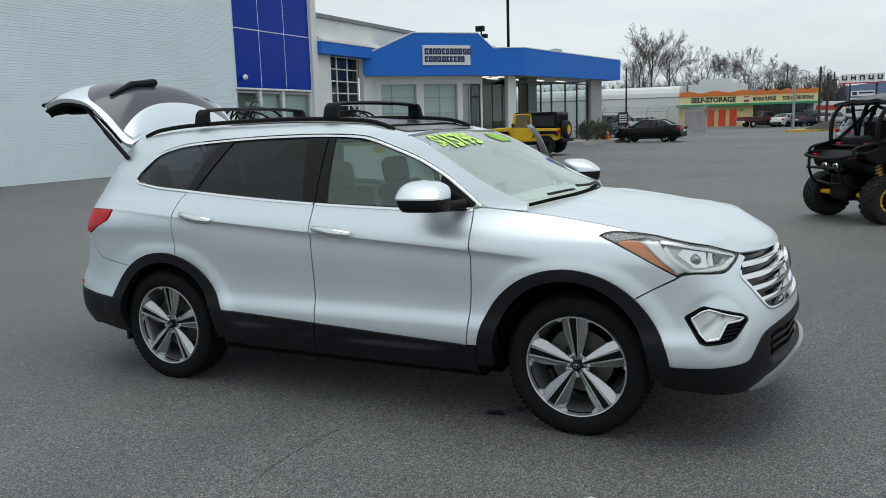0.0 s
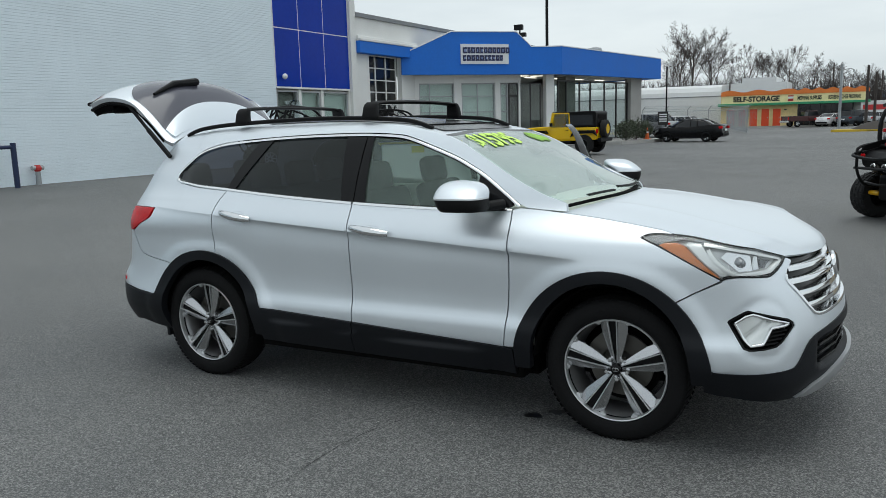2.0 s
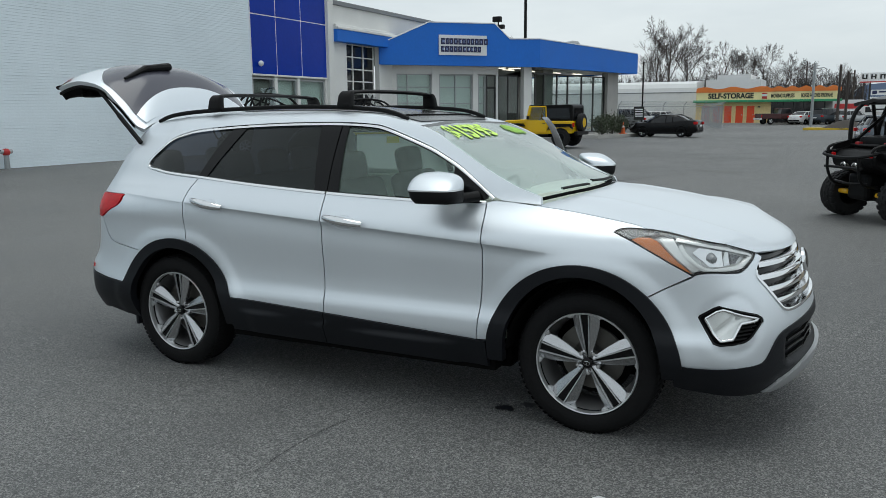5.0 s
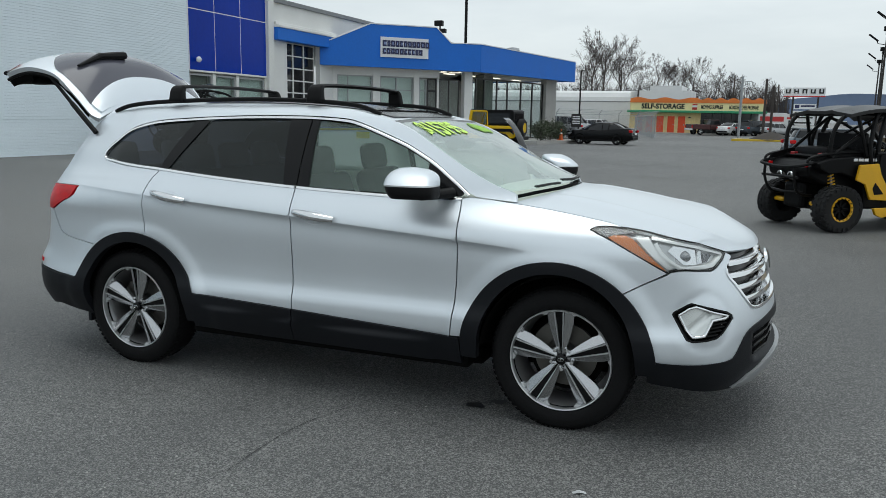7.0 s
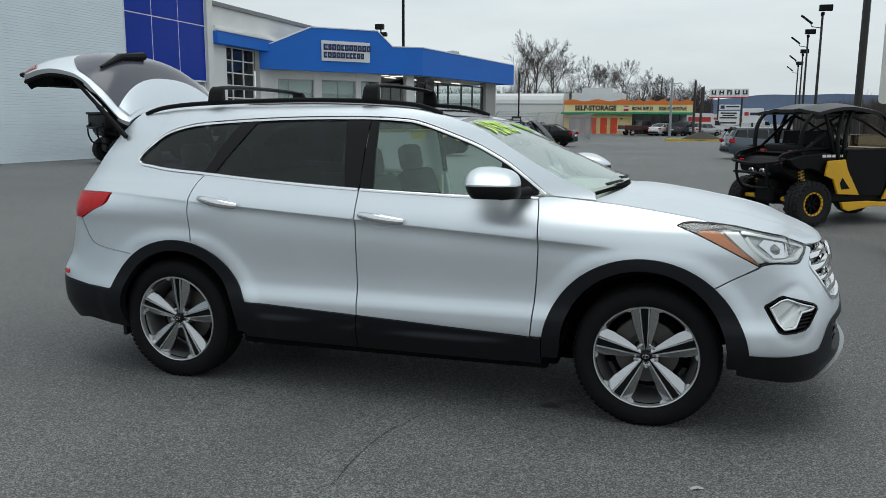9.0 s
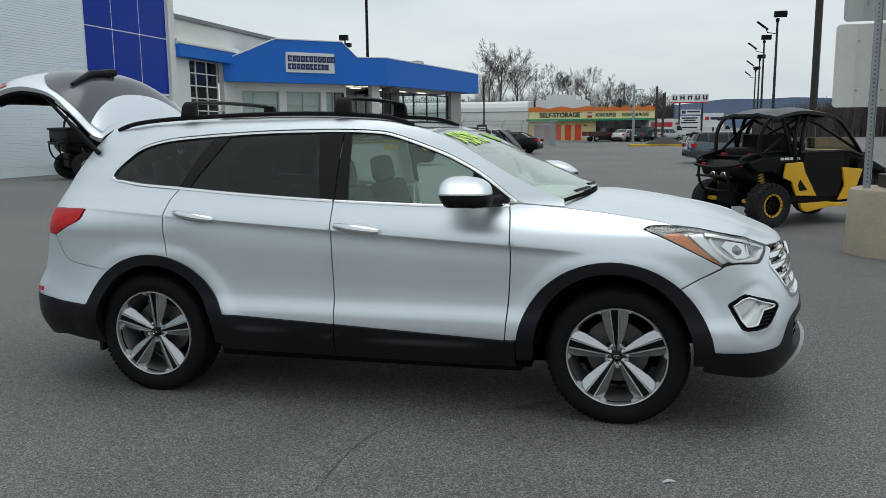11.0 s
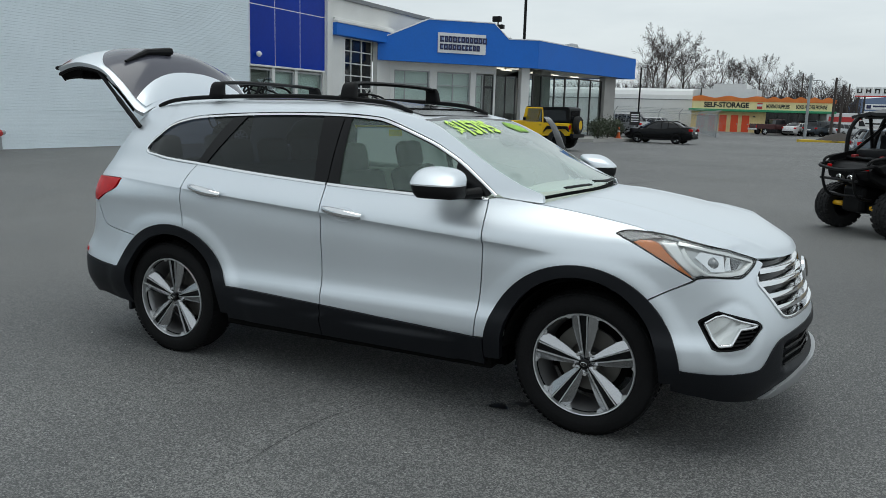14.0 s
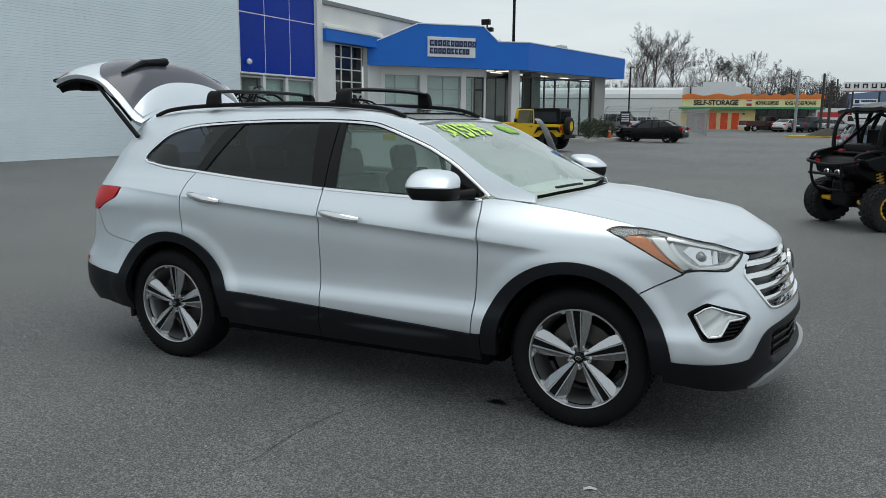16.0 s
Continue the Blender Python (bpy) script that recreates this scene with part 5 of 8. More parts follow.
SILL = [(-0.95, 0.52), (-0.16, 0.485), (0.30, 0.462), (0.85, 0.435)]
DOOR_FRONT = bend([(0.825, 1.156), (0.84, 1.05), (0.845, 0.90), (0.835, 0.70), (0.81, 0.44)])
DOOR_REAR = bend([(-1.172, 1.258), (-1.225, 1.19), (-1.25, 1.10), (-1.253, 0.99), (-1.24, 0.870)])
G = 0.0035
HEAD_LOW = bend([(1.524, 1.042), (1.613, 1.009), (1.75, 0.945), (1.910, 0.862)])
HEAD_TOP = bend([(1.524, 1.042), (1.55, 1.055), (1.60, 1.061), (1.677, 1.058), (1.786, 1.048), (1.89, 1.030), (2.0, 1.010), (2.20, 0.974), (2.36, 0.936)])
HEAD_BACK = bend([(2.36, 0.936), (2.30, 0.905), (2.195, 0.868), (2.10, 0.871), (1.99, 0.880), (1.93, 0.873), (1.910, 0.862)])
HOOD_SIDE = bend([(1.10, 1.146), (1.27, 1.126), (1.40, 1.108), (1.532, 1.089), (1.62, 1.076), (1.692, 1.058)])
GRILLE_EDGE = bend([(2.405, 0.912), (2.335, 0.880), (2.305, 0.835), (2.36, 0.772), (2.43, 0.692), (2.475, 0.658), (2.58, 0.648), (2.80, 0.652), (RUN_NOSE, 0.652)], 4)
HUB_F, HUB_R = (1.375, 0.375, 0.506), (-1.355, 0.37, 0.494)


def arch_inner(hub, r_side, r_top, a0, a1, n=34):
    """The lower edge of an arch cladding, narrow over the wheel and broad at its feet."""
    out = []
    for k in range(n + 1):
        a = radians(a0 + (a1 - a0) * k / n)
        r = r_side + (r_top - r_side) * max(0.0, math.sin(a)) ** 1.5
        out.append((hub[0] + r * math.cos(a), hub[1] + r * math.sin(a)))
    return out



def flank(side, move=None, tag=""):
    """All panels of one flank."""
    # front door
    dm = move if move is not None else None
    door = patch("front_door", cut(BELT, -0.177 + G, 0.825, d=-0.012) + [(s - G, z) for s, z in DOOR_FRONT[1:]] + cut(SILL, 0.81 - G, -0.177 + G, 8), SILVER, out=0.0, thick=0.05, step=0.028, side=side, move=dm)
    handle(door, -0.14, 0.115, 1.052, 1.022, side, dm)
    glass_set(door, side, dm)
    # rear door
    arch_r = arc(*HUB_R, 76, 20, 16)
    rear = patch("rear_door", cut(BELT, -1.172 + G, -0.177 - G, d=-0.012) + cut(SILL, -0.177 - G, -0.905, 8) + arch_r[::-1] + [(s + G, z) for s, z in DOOR_REAR[::-1][:-1]], SILVER, thick=0.05, step=0.028, side=side)
    handle(rear, -1.165, -0.91, 1.118, 1.080, side, None)
    # fender
    arch_f = arc(*HUB_F, 172, 48.5, 26)
    fender = [(s + G, z) for s, z in DOOR_FRONT] + arch_f + bend([(1.714, 0.757), (1.80, 0.806), (1.905, 0.862)], 4) + HEAD_LOW[::-1][1:] + [p for p in HEAD_TOP[1:] if p[0] < 1.678] + [(s, z - G) for s, z in HOOD_SIDE[::-1]] + [(0.98, 1.156), (0.865, 1.163)]
    patch("fender", fender, SILVER, thick=0.03, step=0.026, side=side)
    # quarter panel with D pillar
    q_arch = arc(*HUB_R, 128, 76, 14)
    quarter = ([(s - G, z) for s, z in DOOR_REAR] + q_arch[::-1] + bend([(-1.68, 0.768), (-1.85, 0.79), (-1.985, 0.825), (-2.06, 0.92), (-2.085, 0.965)], 5)
               + bend([(-2.085, 0.968), (-1.95, 1.03), (-1.862, 1.07), (-1.842, 1.118), (-1.86, 1.136), (-2.16, 1.138)], 5)
               + bend([(-2.17, 1.145), (-2.10, 1.30), (-1.99, 1.46), (-1.88, 1.585)], 6)
               + bend([(-1.86, 1.60), (-1.5, 1.640), (-1.0, 1.657), (-0.5, 1.657), (0.0, 1.630), (0.20, 1.598), (0.355, 1.560), (0.50, 1.500), (0.64, 1.421), (0.811, 1.321), (0.97, 1.240), (1.075, 1.200), (1.108, 1.182)], 6)
               + [(1.118, 1.150), (0.98, 1.160), (0.905, 1.168)] + [(s, z + 0.012) for s, z in bend(TOPLINE, 4)[::-1]] + [(-1.705, 1.315)] + cut(BELT, -1.66, -1.172, 10, d=-0.016))
    patch("body_side", quarter, SILVER, thick=0.03, step=0.028, side=side)
    # chrome round the windows
    ribbon("chrome_strip", bend(TOPLINE, 5), 0.013, CHROME, side=side, out=0.006, thick=0.02)
    ribbon("chrome_strip", bend([(-1.705, 1.335), (-1.695, 1.315), (-1.66, 1.302)], 4) + cut(BELT, -1.60, -0.182, 30, d=-0.004), 0.013, CHROME, side=side, out=0.006, thick=0.02)
    # dark posts and glass behind the doors
    patch("pillar_trim", bend([(-1.015, 1.557), (-1.10, 1.43), (-1.19, 1.262)], 5) + [(-1.12, 1.258), (-0.955, 1.49), (-0.91, 1.556)], GLOSS_BLACK, out=-0.004, thick=0.01, side=side)
    patch("pillar_trim", cut(TOPLINE, -0.325, -0.178, 4, -0.008) + cut(BELT, -0.178, -0.265, 4, 0.004), GLOSS_BLACK, out=-0.003, thick=0.01, side=side)
    patch("rear_window", [(-1.115, 1.262), (-0.95, 1.495), (-0.905, 1.556)] + cut(TOPLINE, -0.86, -0.325, 8, -0.008) + cut(BELT, -0.265, -1.115, 10, 0.004), PRIVACY, out=-0.012, thick=0.0, step=0.04, side=side)
    qg = [p for p in bend(TOPLINE, 4) if p[0] < -1.02]
    patch("quarter_window", [(a, b - 0.008) for a, b in qg] + bend([(-1.02, 1.552), (-1.10, 1.43), (-1.185, 1.264)], 5) + cut(BELT, -1.20, -1.66, 10, 0.004), PRIVACY, out=-0.010, thick=0.0, step=0.04, side=side)
    # lower black cladding: arches, sill
    cl = arc(*HUB_F, 172, 6, 34) + [(1.845, 0.36), (1.79, 0.355)] + arch_inner(HUB_F, 0.410, 0.446, -2, 176) + [(0.955, 0.33), (0.87, 0.33)]
    patch("arch_cladding", cl, CLADDING, out=0.012, thick=0.05, step=0.03, side=side)
    cl = arc(*HUB_R, 158, 18, 30) + [(-0.885, 0.33), (-0.955, 0.33)] + arch_inner(HUB_R, 0.402, 0.430, 4, 192, 36) + [(-1.785, 0.29), (-1.83, 0.30), (-1.826, 0.545)]
    patch("arch_cladding", cl, CLADDING, out=0.012, thick=0.05, step=0.03, side=side)
    for a, b in ((-0.900, -0.180), (-0.174, 0.866)):
        patch("sill_cladding", cut(SILL, a, b, 8, -0.003) + cut([(-0.95, 0.30), (0.87, 0.285)], b, a, 8), CLADDING, out=0.012, thick=0.05, step=0.03, side=side,
              dish=lambda s, z: 0.020 * step01((0.425 - 0.03 * s - z) / 0.02) * step01(min(1, max(0, (s + 0.85) * 6, 0))) if s < 0.7 else 0.0)
    # bumpers and lamps
    fog = [(1.938, 0.670), (1.945, 0.682), (2.008, 0.718), (2.030, 0.725), (2.255, 0.668), (2.285, 0.650), (2.288, 0.630), (2.20, 0.562), (2.165, 0.546), (2.10, 0.539), (2.035, 0.538), (2.006, 0.549)]
    grille_edge = GRILLE_EDGE
    low = bend([(1.868, 0.444), (1.90, 0.436), (2.01, 0.430), (2.14, 0.431), (2.24, 0.435), (2.29, 0.455), (2.385, 0.550), (2.54, 0.582), (2.84, 0.595), (RUN_NOSE, 0.597)], 4)
    bump = bend([(1.716, 0.750), (1.80, 0.799), (1.912, 0.855)], 4) + [(s, z - 0.006) for s, z in HEAD_BACK[::-1][1:-1]] + [(2.372, 0.928), (2.40, 0.916)] + grille_edge[1:] + low[::-1] + arc(*HUB_F, 8, 48, 10)
    sculpt = lambda s, z: -0.004 * math.exp(-((math.hypot((s - 2.11) / 1.15, z - 0.632) - 0.125) / 0.025) ** 2)
    patch("front_bumper", bump, SILVER, thick=0.03, step=0.024, holes=[fog], side=side, dish=sculpt)
    patch("lower_bumper", low + [(RUN_NOSE, 0.25), (2.45, 0.262), (2.20, 0.275), (2.05, 0.285), (1.93, 0.300), (1.838, 0.318), (1.838, 0.43)], CLADDING, out=0.006, thick=0.04, step=0.03, side=side,
          dish=lambda s, z: -0.05 * step01((s - 2.42) / 0.12) * step01((z - 0.39) / 0.03) * step01((0.545 - z) / 0.03))
    patch("skid_plate", [(2.30, 0.282), (2.40, 0.335), (2.60, 0.372), (2.80, 0.385), (RUN_NOSE, 0.388), (RUN_NOSE, 0.285), (2.60, 0.275), (2.40, 0.265)], SKID, out=0.024, thick=0.02, step=0.04, side=side, label="silver skid plate")
    for z in (0.42, 0.46, 0.50):
        ribbon("intake_slat", [(2.50, z), (2.75, z), (RUN_NOSE, z)], 0.012, GLOSS_BLACK, out=-0.012, thick=0.02, side=side)
    fog_lamp(fog, side)
    head_lamp(side)
    # rear bumper and lamp
    rb = bend([(-1.672, 0.762), (-1.85, 0.783), (-1.992, 0.82), (-2.067, 0.915), (-2.10, 0.965), (-2.2, 0.968), (-2.7, 0.93), (RUN_TAIL, 0.90)], 5) + bend([(RUN_TAIL, 0.575), (-2.4, 0.572), (-2.17, 0.57), (-1.99, 0.553), (-1.83, 0.545)], 4) + arc(*HUB_R, 158, 129, 8)
    patch("rear_bumper", rb, SILVER, thick=0.03, step=0.03, side=side)
    patch("rear_cladding", [(-1.826, 0.54), (-1.99, 0.548), (-2.17, 0.565), (-2.4, 0.567), (RUN_TAIL, 0.57), (RUN_TAIL, 0.26), (-2.3, 0.30), (-2.08, 0.325), (-1.90, 0.30), (-1.83, 0.30)], CLADDING, out=0.008, thick=0.04, step=0.04, side=side)
    patch("bumper_reflector", [(-2.36, 0.592), (-2.26, 0.598), (-2.26, 0.622), (-2.37, 0.618)], TAIL_RED, out=0.006, thick=0.012, step=0.02, side=side, label="small red reflector")
    tail = bend([(-2.10, 0.972), (-1.95, 1.034), (-1.885, 1.062), (-1.853, 1.118), (-1.862, 1.133), (-2.17, 1.133)], 5) + [(-2.22, 1.05), (-2.17, 0.975)]
    patch("tail_lamp", tail, TAIL_RED, out=0.006, thick=0.03, step=0.025, side=side, label="red wrap-round tail lamp")


def handle(door, a, b, za, zb, side, move):
    """A chrome pull handle over a shallow cup."""
    m = (move if move is not None else Matrix.Identity(4)) @ (MIRROR if side < 0 else Matrix.Identity(4))
    line = []
    for k in range(13):
        t = k / 12
        s, z = a + (b - a) * t, za + (zb - za) * t
        line.append(m @ Vector(skin(s, z, 0.012 + 0.026 * math.sin(math.pi * t) ** 0.6)))
    rad = [0.011 + 0.017 * math.sin(math.pi * (0.06 + 0.88 * k / 12)) ** 0.5 for k in range(13)]
    part("handle", tube(line, 0.02, 10, radii=rad), DARK_CHROME, door, "chrome door handle", smooth=True)
    mid = ((a + b) / 2 + 0.0, (za + zb) / 2 - 0.012)
    cup = [(mid[0] + 0.085 * math.cos(q), mid[1] + 0.042 * math.sin(q)) for q in [math.tau * k / 22 for k in range(22)]]
    patch("handle_cup", cup, SILVER, door, out=0.003, thick=0.006, step=0.012, side=side, move=move,
          dish=lambda s, z: -0.022 * max(0.0, 1 - ((s - mid[0]) / 0.085) ** 2 - ((z - mid[1]) / 0.042) ** 2))


def glass_set(door, side, move):
    """Front door window, its posts, the black corner and the mirror."""
    top = [(s, z - 0.008) for s, z in bend(TOPLINE, 5) if -0.172 < s < 0.80]
    patch("window", [(-0.10, tab(BELT, -0.10) + 0.004), (-0.13, tab(TOPLINE, -0.13) - 0.008)] + [p for p in top if p[0] > -0.12 and p[0] < 0.60] + [(0.61, 1.345), (0.61, tab(BELT, 0.61) + 0.004)], CLEAR, door, out=-0.012, thick=0.0, step=0.04, side=side, move=move)
    patch("door_post", cut(TOPLINE, -0.170, -0.125, 3, -0.008) + cut(BELT, -0.095, -0.172, 3, 0.004), GLOSS_BLACK, door, out=-0.003, thick=0.02, side=side, move=move)
    ribbon("window_seal", [p for p in bend(TOPLINE, 5) if p[0] > -0.17 and p[0] < 0.84], 0.03, GLOSS_BLACK, door, out=-0.006, thick=0.05 if move else 0.02, side=side, move=move)
    ribbon("chrome_strip", cut(BELT, -0.170, 0.825, 20, d=-0.004), 0.013, CHROME, door, out=0.006, thick=0.02, side=side, move=move)
    patch("mirror_corner", [(0.615, tab(BELT, 0.615) + 0.006), (0.615, 1.34)] + [p for p in top if p[0] > 0.63] + [(0.825, 1.175), (0.81, tab(BELT, 0.81) + 0.006)], GLOSS_BLACK, door, out=-0.002, thick=0.02, side=side, move=move)
    m = (move if move is not None else Matrix.Identity(4)) @ (MIRROR if side < 0 else Matrix.Identity(4))

    def shell(z_from, z_to, grow, open_low):
        bm = bmesh.new()
        rings = []
        for i in range(13):
            v = z_from + (z_to - z_from) * i / 12
            row = []
            for k in range(28):
                a = math.tau * k / 28
                r = max(0.0, 1 - abs(v) ** 2.6) ** (1 / 2.8)
                cx, cy = math.cos(a), math.sin(a)
                ex = math.copysign(abs(cx) ** 0.55, cx)
                ey = math.copysign(abs(cy) ** 0.7, cy)
                taper = 1 - 0.16 * (ex + 1) / 2
                row.append(bm.verts.new((0.630 + (0.138 + grow) * ex * r - 0.02 * v, -0.99 + 0.085 * max(0.0, v - 0.1) + (0.126 + grow) * ey * r * taper, 1.232 + (0.096 + grow) * v * (1 - 0.22 * ((ex * r + 1) / 2) ** 2 * max(0.0, v)))))
            rings.append(row)
        for r0, r1 in zip(rings, rings[1:]):
            for k in range(28):
                bm.faces.new((r0[k], r0[(k + 1) % 28], r1[(k + 1) % 28], r1[k]))
        for row in (rings[0], rings[-1]):
            bm.faces.new(row)
        bmesh.ops.remove_doubles(bm, verts=bm.verts[:], dist=0.0004)
        bmesh.ops.recalc_face_normals(bm, faces=bm.faces[:])
        bm.transform(m)
        if side < 0:
            bmesh.ops.reverse_faces(bm, faces=bm.faces[:])
        return bm

    cap = part("mirror_cap", shell(0.10, 0.999, 0.0, True), SILVER, door, "silver door mirror cap", smooth=True, sharp=50)
    part("mirror_base", shell(-0.66, 0.015, -0.003, False), BLACK_PLASTIC, cap, smooth=True, sharp=50)
    part("turn_lamp", shell(0.02, 0.095, -0.001, False), ALLOY, cap, smooth=True, sharp=50)
    arm = tube([m @ Vector(p) for p in ((0.655, -0.95, 1.185), (0.72, -0.86, 1.182), (0.775, -0.795, 1.188))], 0.03, 10, radii=[0.040, 0.034, 0.036], flat=0.8)
    part("mirror_arm", arm, BLACK_PLASTIC, cap, smooth=True)


def fog_lamp(fog, side):
    c = (sum(p[0] for p in fog) / len(fog), sum(p[1] for p in fog) / len(fog))
    ring = [((p[0] - c[0]) * 0.93 + c[0], (p[1] - c[1]) * 0.9 + c[1]) for p in fog]
    bez = patch("fog_bezel", fog, GLOSS_BLACK, out=-0.006, thick=0.03, step=0.02, holes=[ring], side=side)
    patch("fog_back", fog, BLACK_PLASTIC, bez, out=-0.045, thick=0.01, step=0.04, side=side)
    lens = [(1.972, 0.664), (2.020, 0.695), (2.055, 0.703), (2.165, 0.670), (2.262, 0.646), (2.235, 0.638), (2.150, 0.634), (2.098, 0.566), (2.040, 0.562), (2.010, 0.596)]
    lamp = patch("fog_lamp", lens, LAMP_BRIGHT, bez, out=-0.020, thick=0.02, step=0.012, side=side, label="chrome fog lamp", dish=lambda s, z: -0.014 * step01((0.026 - abs((s - 2.07) * 0.62 - (z - 0.62) * 0.9)) / 0.02))
    patch("fog_lens", lens, LENS, lamp, out=-0.006, thick=0.0, step=0.03, side=side)
    ribbon("lamp_edge", dense(lens, 0.012) + lens[:1], 0.011, CHROME, lamp, out=-0.004, thick=0.02, side=side)
    for k in range(5):
        z = 0.56 + k * 0.017
        ribbon("fog_fin", [(2.112 + 0.010 * k, z), (2.17, z + 0.002), (2.20 + 0.017 * k, z + 0.003)], 0.007, BLACK_PLASTIC, bez, out=-0.014, thick=0.02, side=side)


def head_lamp(side):
    """A swept-back lamp: bright housing, amber corner, projector, light guide, clear cover."""
    out = HEAD_TOP + HEAD_BACK[1:-1] + HEAD_LOW[::-1][:-1]
    back = patch("headlamp", out, LAMP_SHELL, out=-0.034, thick=0.01, step=0.03, side=side, label="clear swept-back headlamp")
    for line in (HEAD_TOP, HEAD_BACK, HEAD_LOW):
        ribbon("lamp_rim", line, 0.007, GLOSS_BLACK, back, out=0.001, thick=0.04, side=side)
    patch("lamp_tip", [(1.530, 1.043), (1.556, 1.053), (1.62, 1.057), (1.70, 1.052), (1.745, 1.040), (1.690, 1.032), (1.640, 1.024), (1.612, 1.013)], LAMP_TIP, back, out=-0.008, thick=0.02, step=0.02, side=side)
    patch("amber_reflector", [(1.618, 1.012), (1.645, 1.023), (1.700, 1.024), (1.738, 1.010), (1.83, 0.932), (1.892, 0.882), (1.904, 0.870), (1.75, 0.949)], AMBER, back, out=-0.008, thick=0.02, step=0.02, side=side, label="amber side reflector")
    patch("chrome_bezel", [(1.745, 1.018), (1.81, 1.022), (1.865, 0.955), (1.945, 0.898), (1.925, 0.880), (1.905, 0.880), (1.835, 0.938)], LAMP_BRIGHT, back, out=-0.014, thick=0.02, step=0.010, side=side)
    ribbon("light_guide", bend([(1.825, 1.022), (1.90, 1.012), (2.10, 0.975), (2.325, 0.930), (2.265, 0.900), (2.195, 0.884), (2.06, 0.886), (1.965, 0.888), (1.885, 0.945), (1.845, 0.998)], 5), 0.018, LAMP_BRIGHT, back, out=-0.008, thick=0.03, side=side)
    patch("reflector", [(1.905, 0.965), (1.93, 0.988), (2.055, 0.966), (2.060, 0.900), (1.985, 0.900)], CHROME, back, out=-0.029, thick=0.004, step=0.012, side=side, dish=lambda s, z: 0.0 + 3.0 * ((s - 1.985) ** 2 + (z - 0.94) ** 2))
    patch("reflector", [(2.066, 0.964), (2.13, 0.952), (2.12, 0.900), (2.070, 0.900)], CHROME, back, out=-0.029, thick=0.004, step=0.012, side=side, dish=lambda s, z: 0.0 + 5 * ((s - 2.095) ** 2 + (z - 0.93) ** 2))
    patch("reflector", [(2.135, 0.951), (2.235, 0.930), (2.19, 0.899), (2.125, 0.899)], LAMP_TIP, back, out=-0.029, thick=0.004, step=0.012, side=side, dish=lambda s, z: 0.0 + 5 * ((s - 2.17) ** 2 + (z - 0.92) ** 2))
    m = MIRROR if side < 0 else Matrix.Identity(4)
    bm = revolve([(0.0, 0.020), (0.016, 0.016), (0.026, 0.0), (0.031, -0.004), (0.031, -0.02)], 20, frame_at(Vector(skin(1.998, 0.934, -0.034)), Vector((0.75, -0.62, 0.0))))
    bm.transform(m)
    part("projector", bm, LAMP_GREY, back, smooth=True)
    patch("lamp_lens", out, LENS, back, out=0.0, thick=0.0, step=0.03, side=side)


# the far front door stands open on its hinge
HINGE = Matrix.Translation((0.86, 0.87, 0)) @ Matrix.Rotation(radians(-69), 4, "Z") @ Matrix.Translation((-0.86, -0.87, 0))
flank(1)
flank(-1, HINGE)
patch("door_lining", cut(BELT, -0.15, 0.80, d=-0.03) + [(0.79, 0.46), (-0.15, 0.50)], TRIM_GREY, out=-0.052, thick=0.02, step=0.08, side=-1, move=HINGE)

# ---- bonnet, windscreen, roof ----
edge = [skin(s, z) for s, z in HOOD_SIDE] + [skin(s, z + 0.003) for s, z in HEAD_TOP if s > 1.70]
mid = [(p.x, 0, p.y) for p in smooth_line([(1.235, 1.178, 0), (1.45, 1.160, 0), (1.67, 1.122, 0), (1.91, 1.067, 0), (2.10, 1.010, 0), (2.215, 0.966, 0), (2.272, 0.935, 0), (2.288, 0.912, 0)], 6)]


def even(line, n=40):
    """The line with its points at equal distances."""
    pts = [Vector(p) for p in line]
    run = [0.0]
    for p, q in zip(pts, pts[1:]):
        run.append(run[-1] + (q - p).length)
    out, k = [], 0
    for i in range(n + 1):
        d = run[-1] * i / n
        while k < len(run) - 2 and run[k + 1] < d:
            k += 1
        t = (d - run[k]) / max(1e-9, run[k + 1] - run[k])
        out.append(tuple(pts[k].lerp(pts[k + 1], t)))
    return out




def bonnet(n=48, m=40):
    """The bonnet: sections that rise from the wing's edge, fold over a soft crease and run flat to the middle."""
    side, top = even(edge, n), even(mid, n)
    bm = bmesh.new()
    rows = []
    for i in range(n + 1):
        u, e, c = i / n, Vector(side[i]), Vector(top[i])
        row = []
        for j in range(-m, m + 1):
            w = abs(j) / m
            rise = 1 - w ** (2.2 - 0.2 * u)
            crease = 0.007 * math.exp(-((w - 0.56 - 0.10 * u) / 0.05) ** 2) * step01(u / 0.15) * step01((1 - u) / 0.25)
            row.append(bm.verts.new((c.x + (e.x - c.x) * w ** 2.1, math.copysign(abs(e.y) * w, j), e.z + (c.z - e.z) * rise + crease)))
        rows.append(row)
    for r0, r1 in zip(rows, rows[1:]):
        for j in range(2 * m):
            bm.faces.new((r0[j], r0[j + 1], r1[j + 1], r1[j]))
    bmesh.ops.recalc_face_normals(bm, faces=bm.faces[:])
    if sum(f.normal.z for f in bm.faces) < 0:
        bmesh.ops.reverse_faces(bm, faces=bm.faces[:])
    bmesh.ops.solidify(bm, geom=bm.faces[:], thickness=0.02)
    part("bonnet", bm, SILVER, car, "silver bonnet", smooth=True, sharp=50)


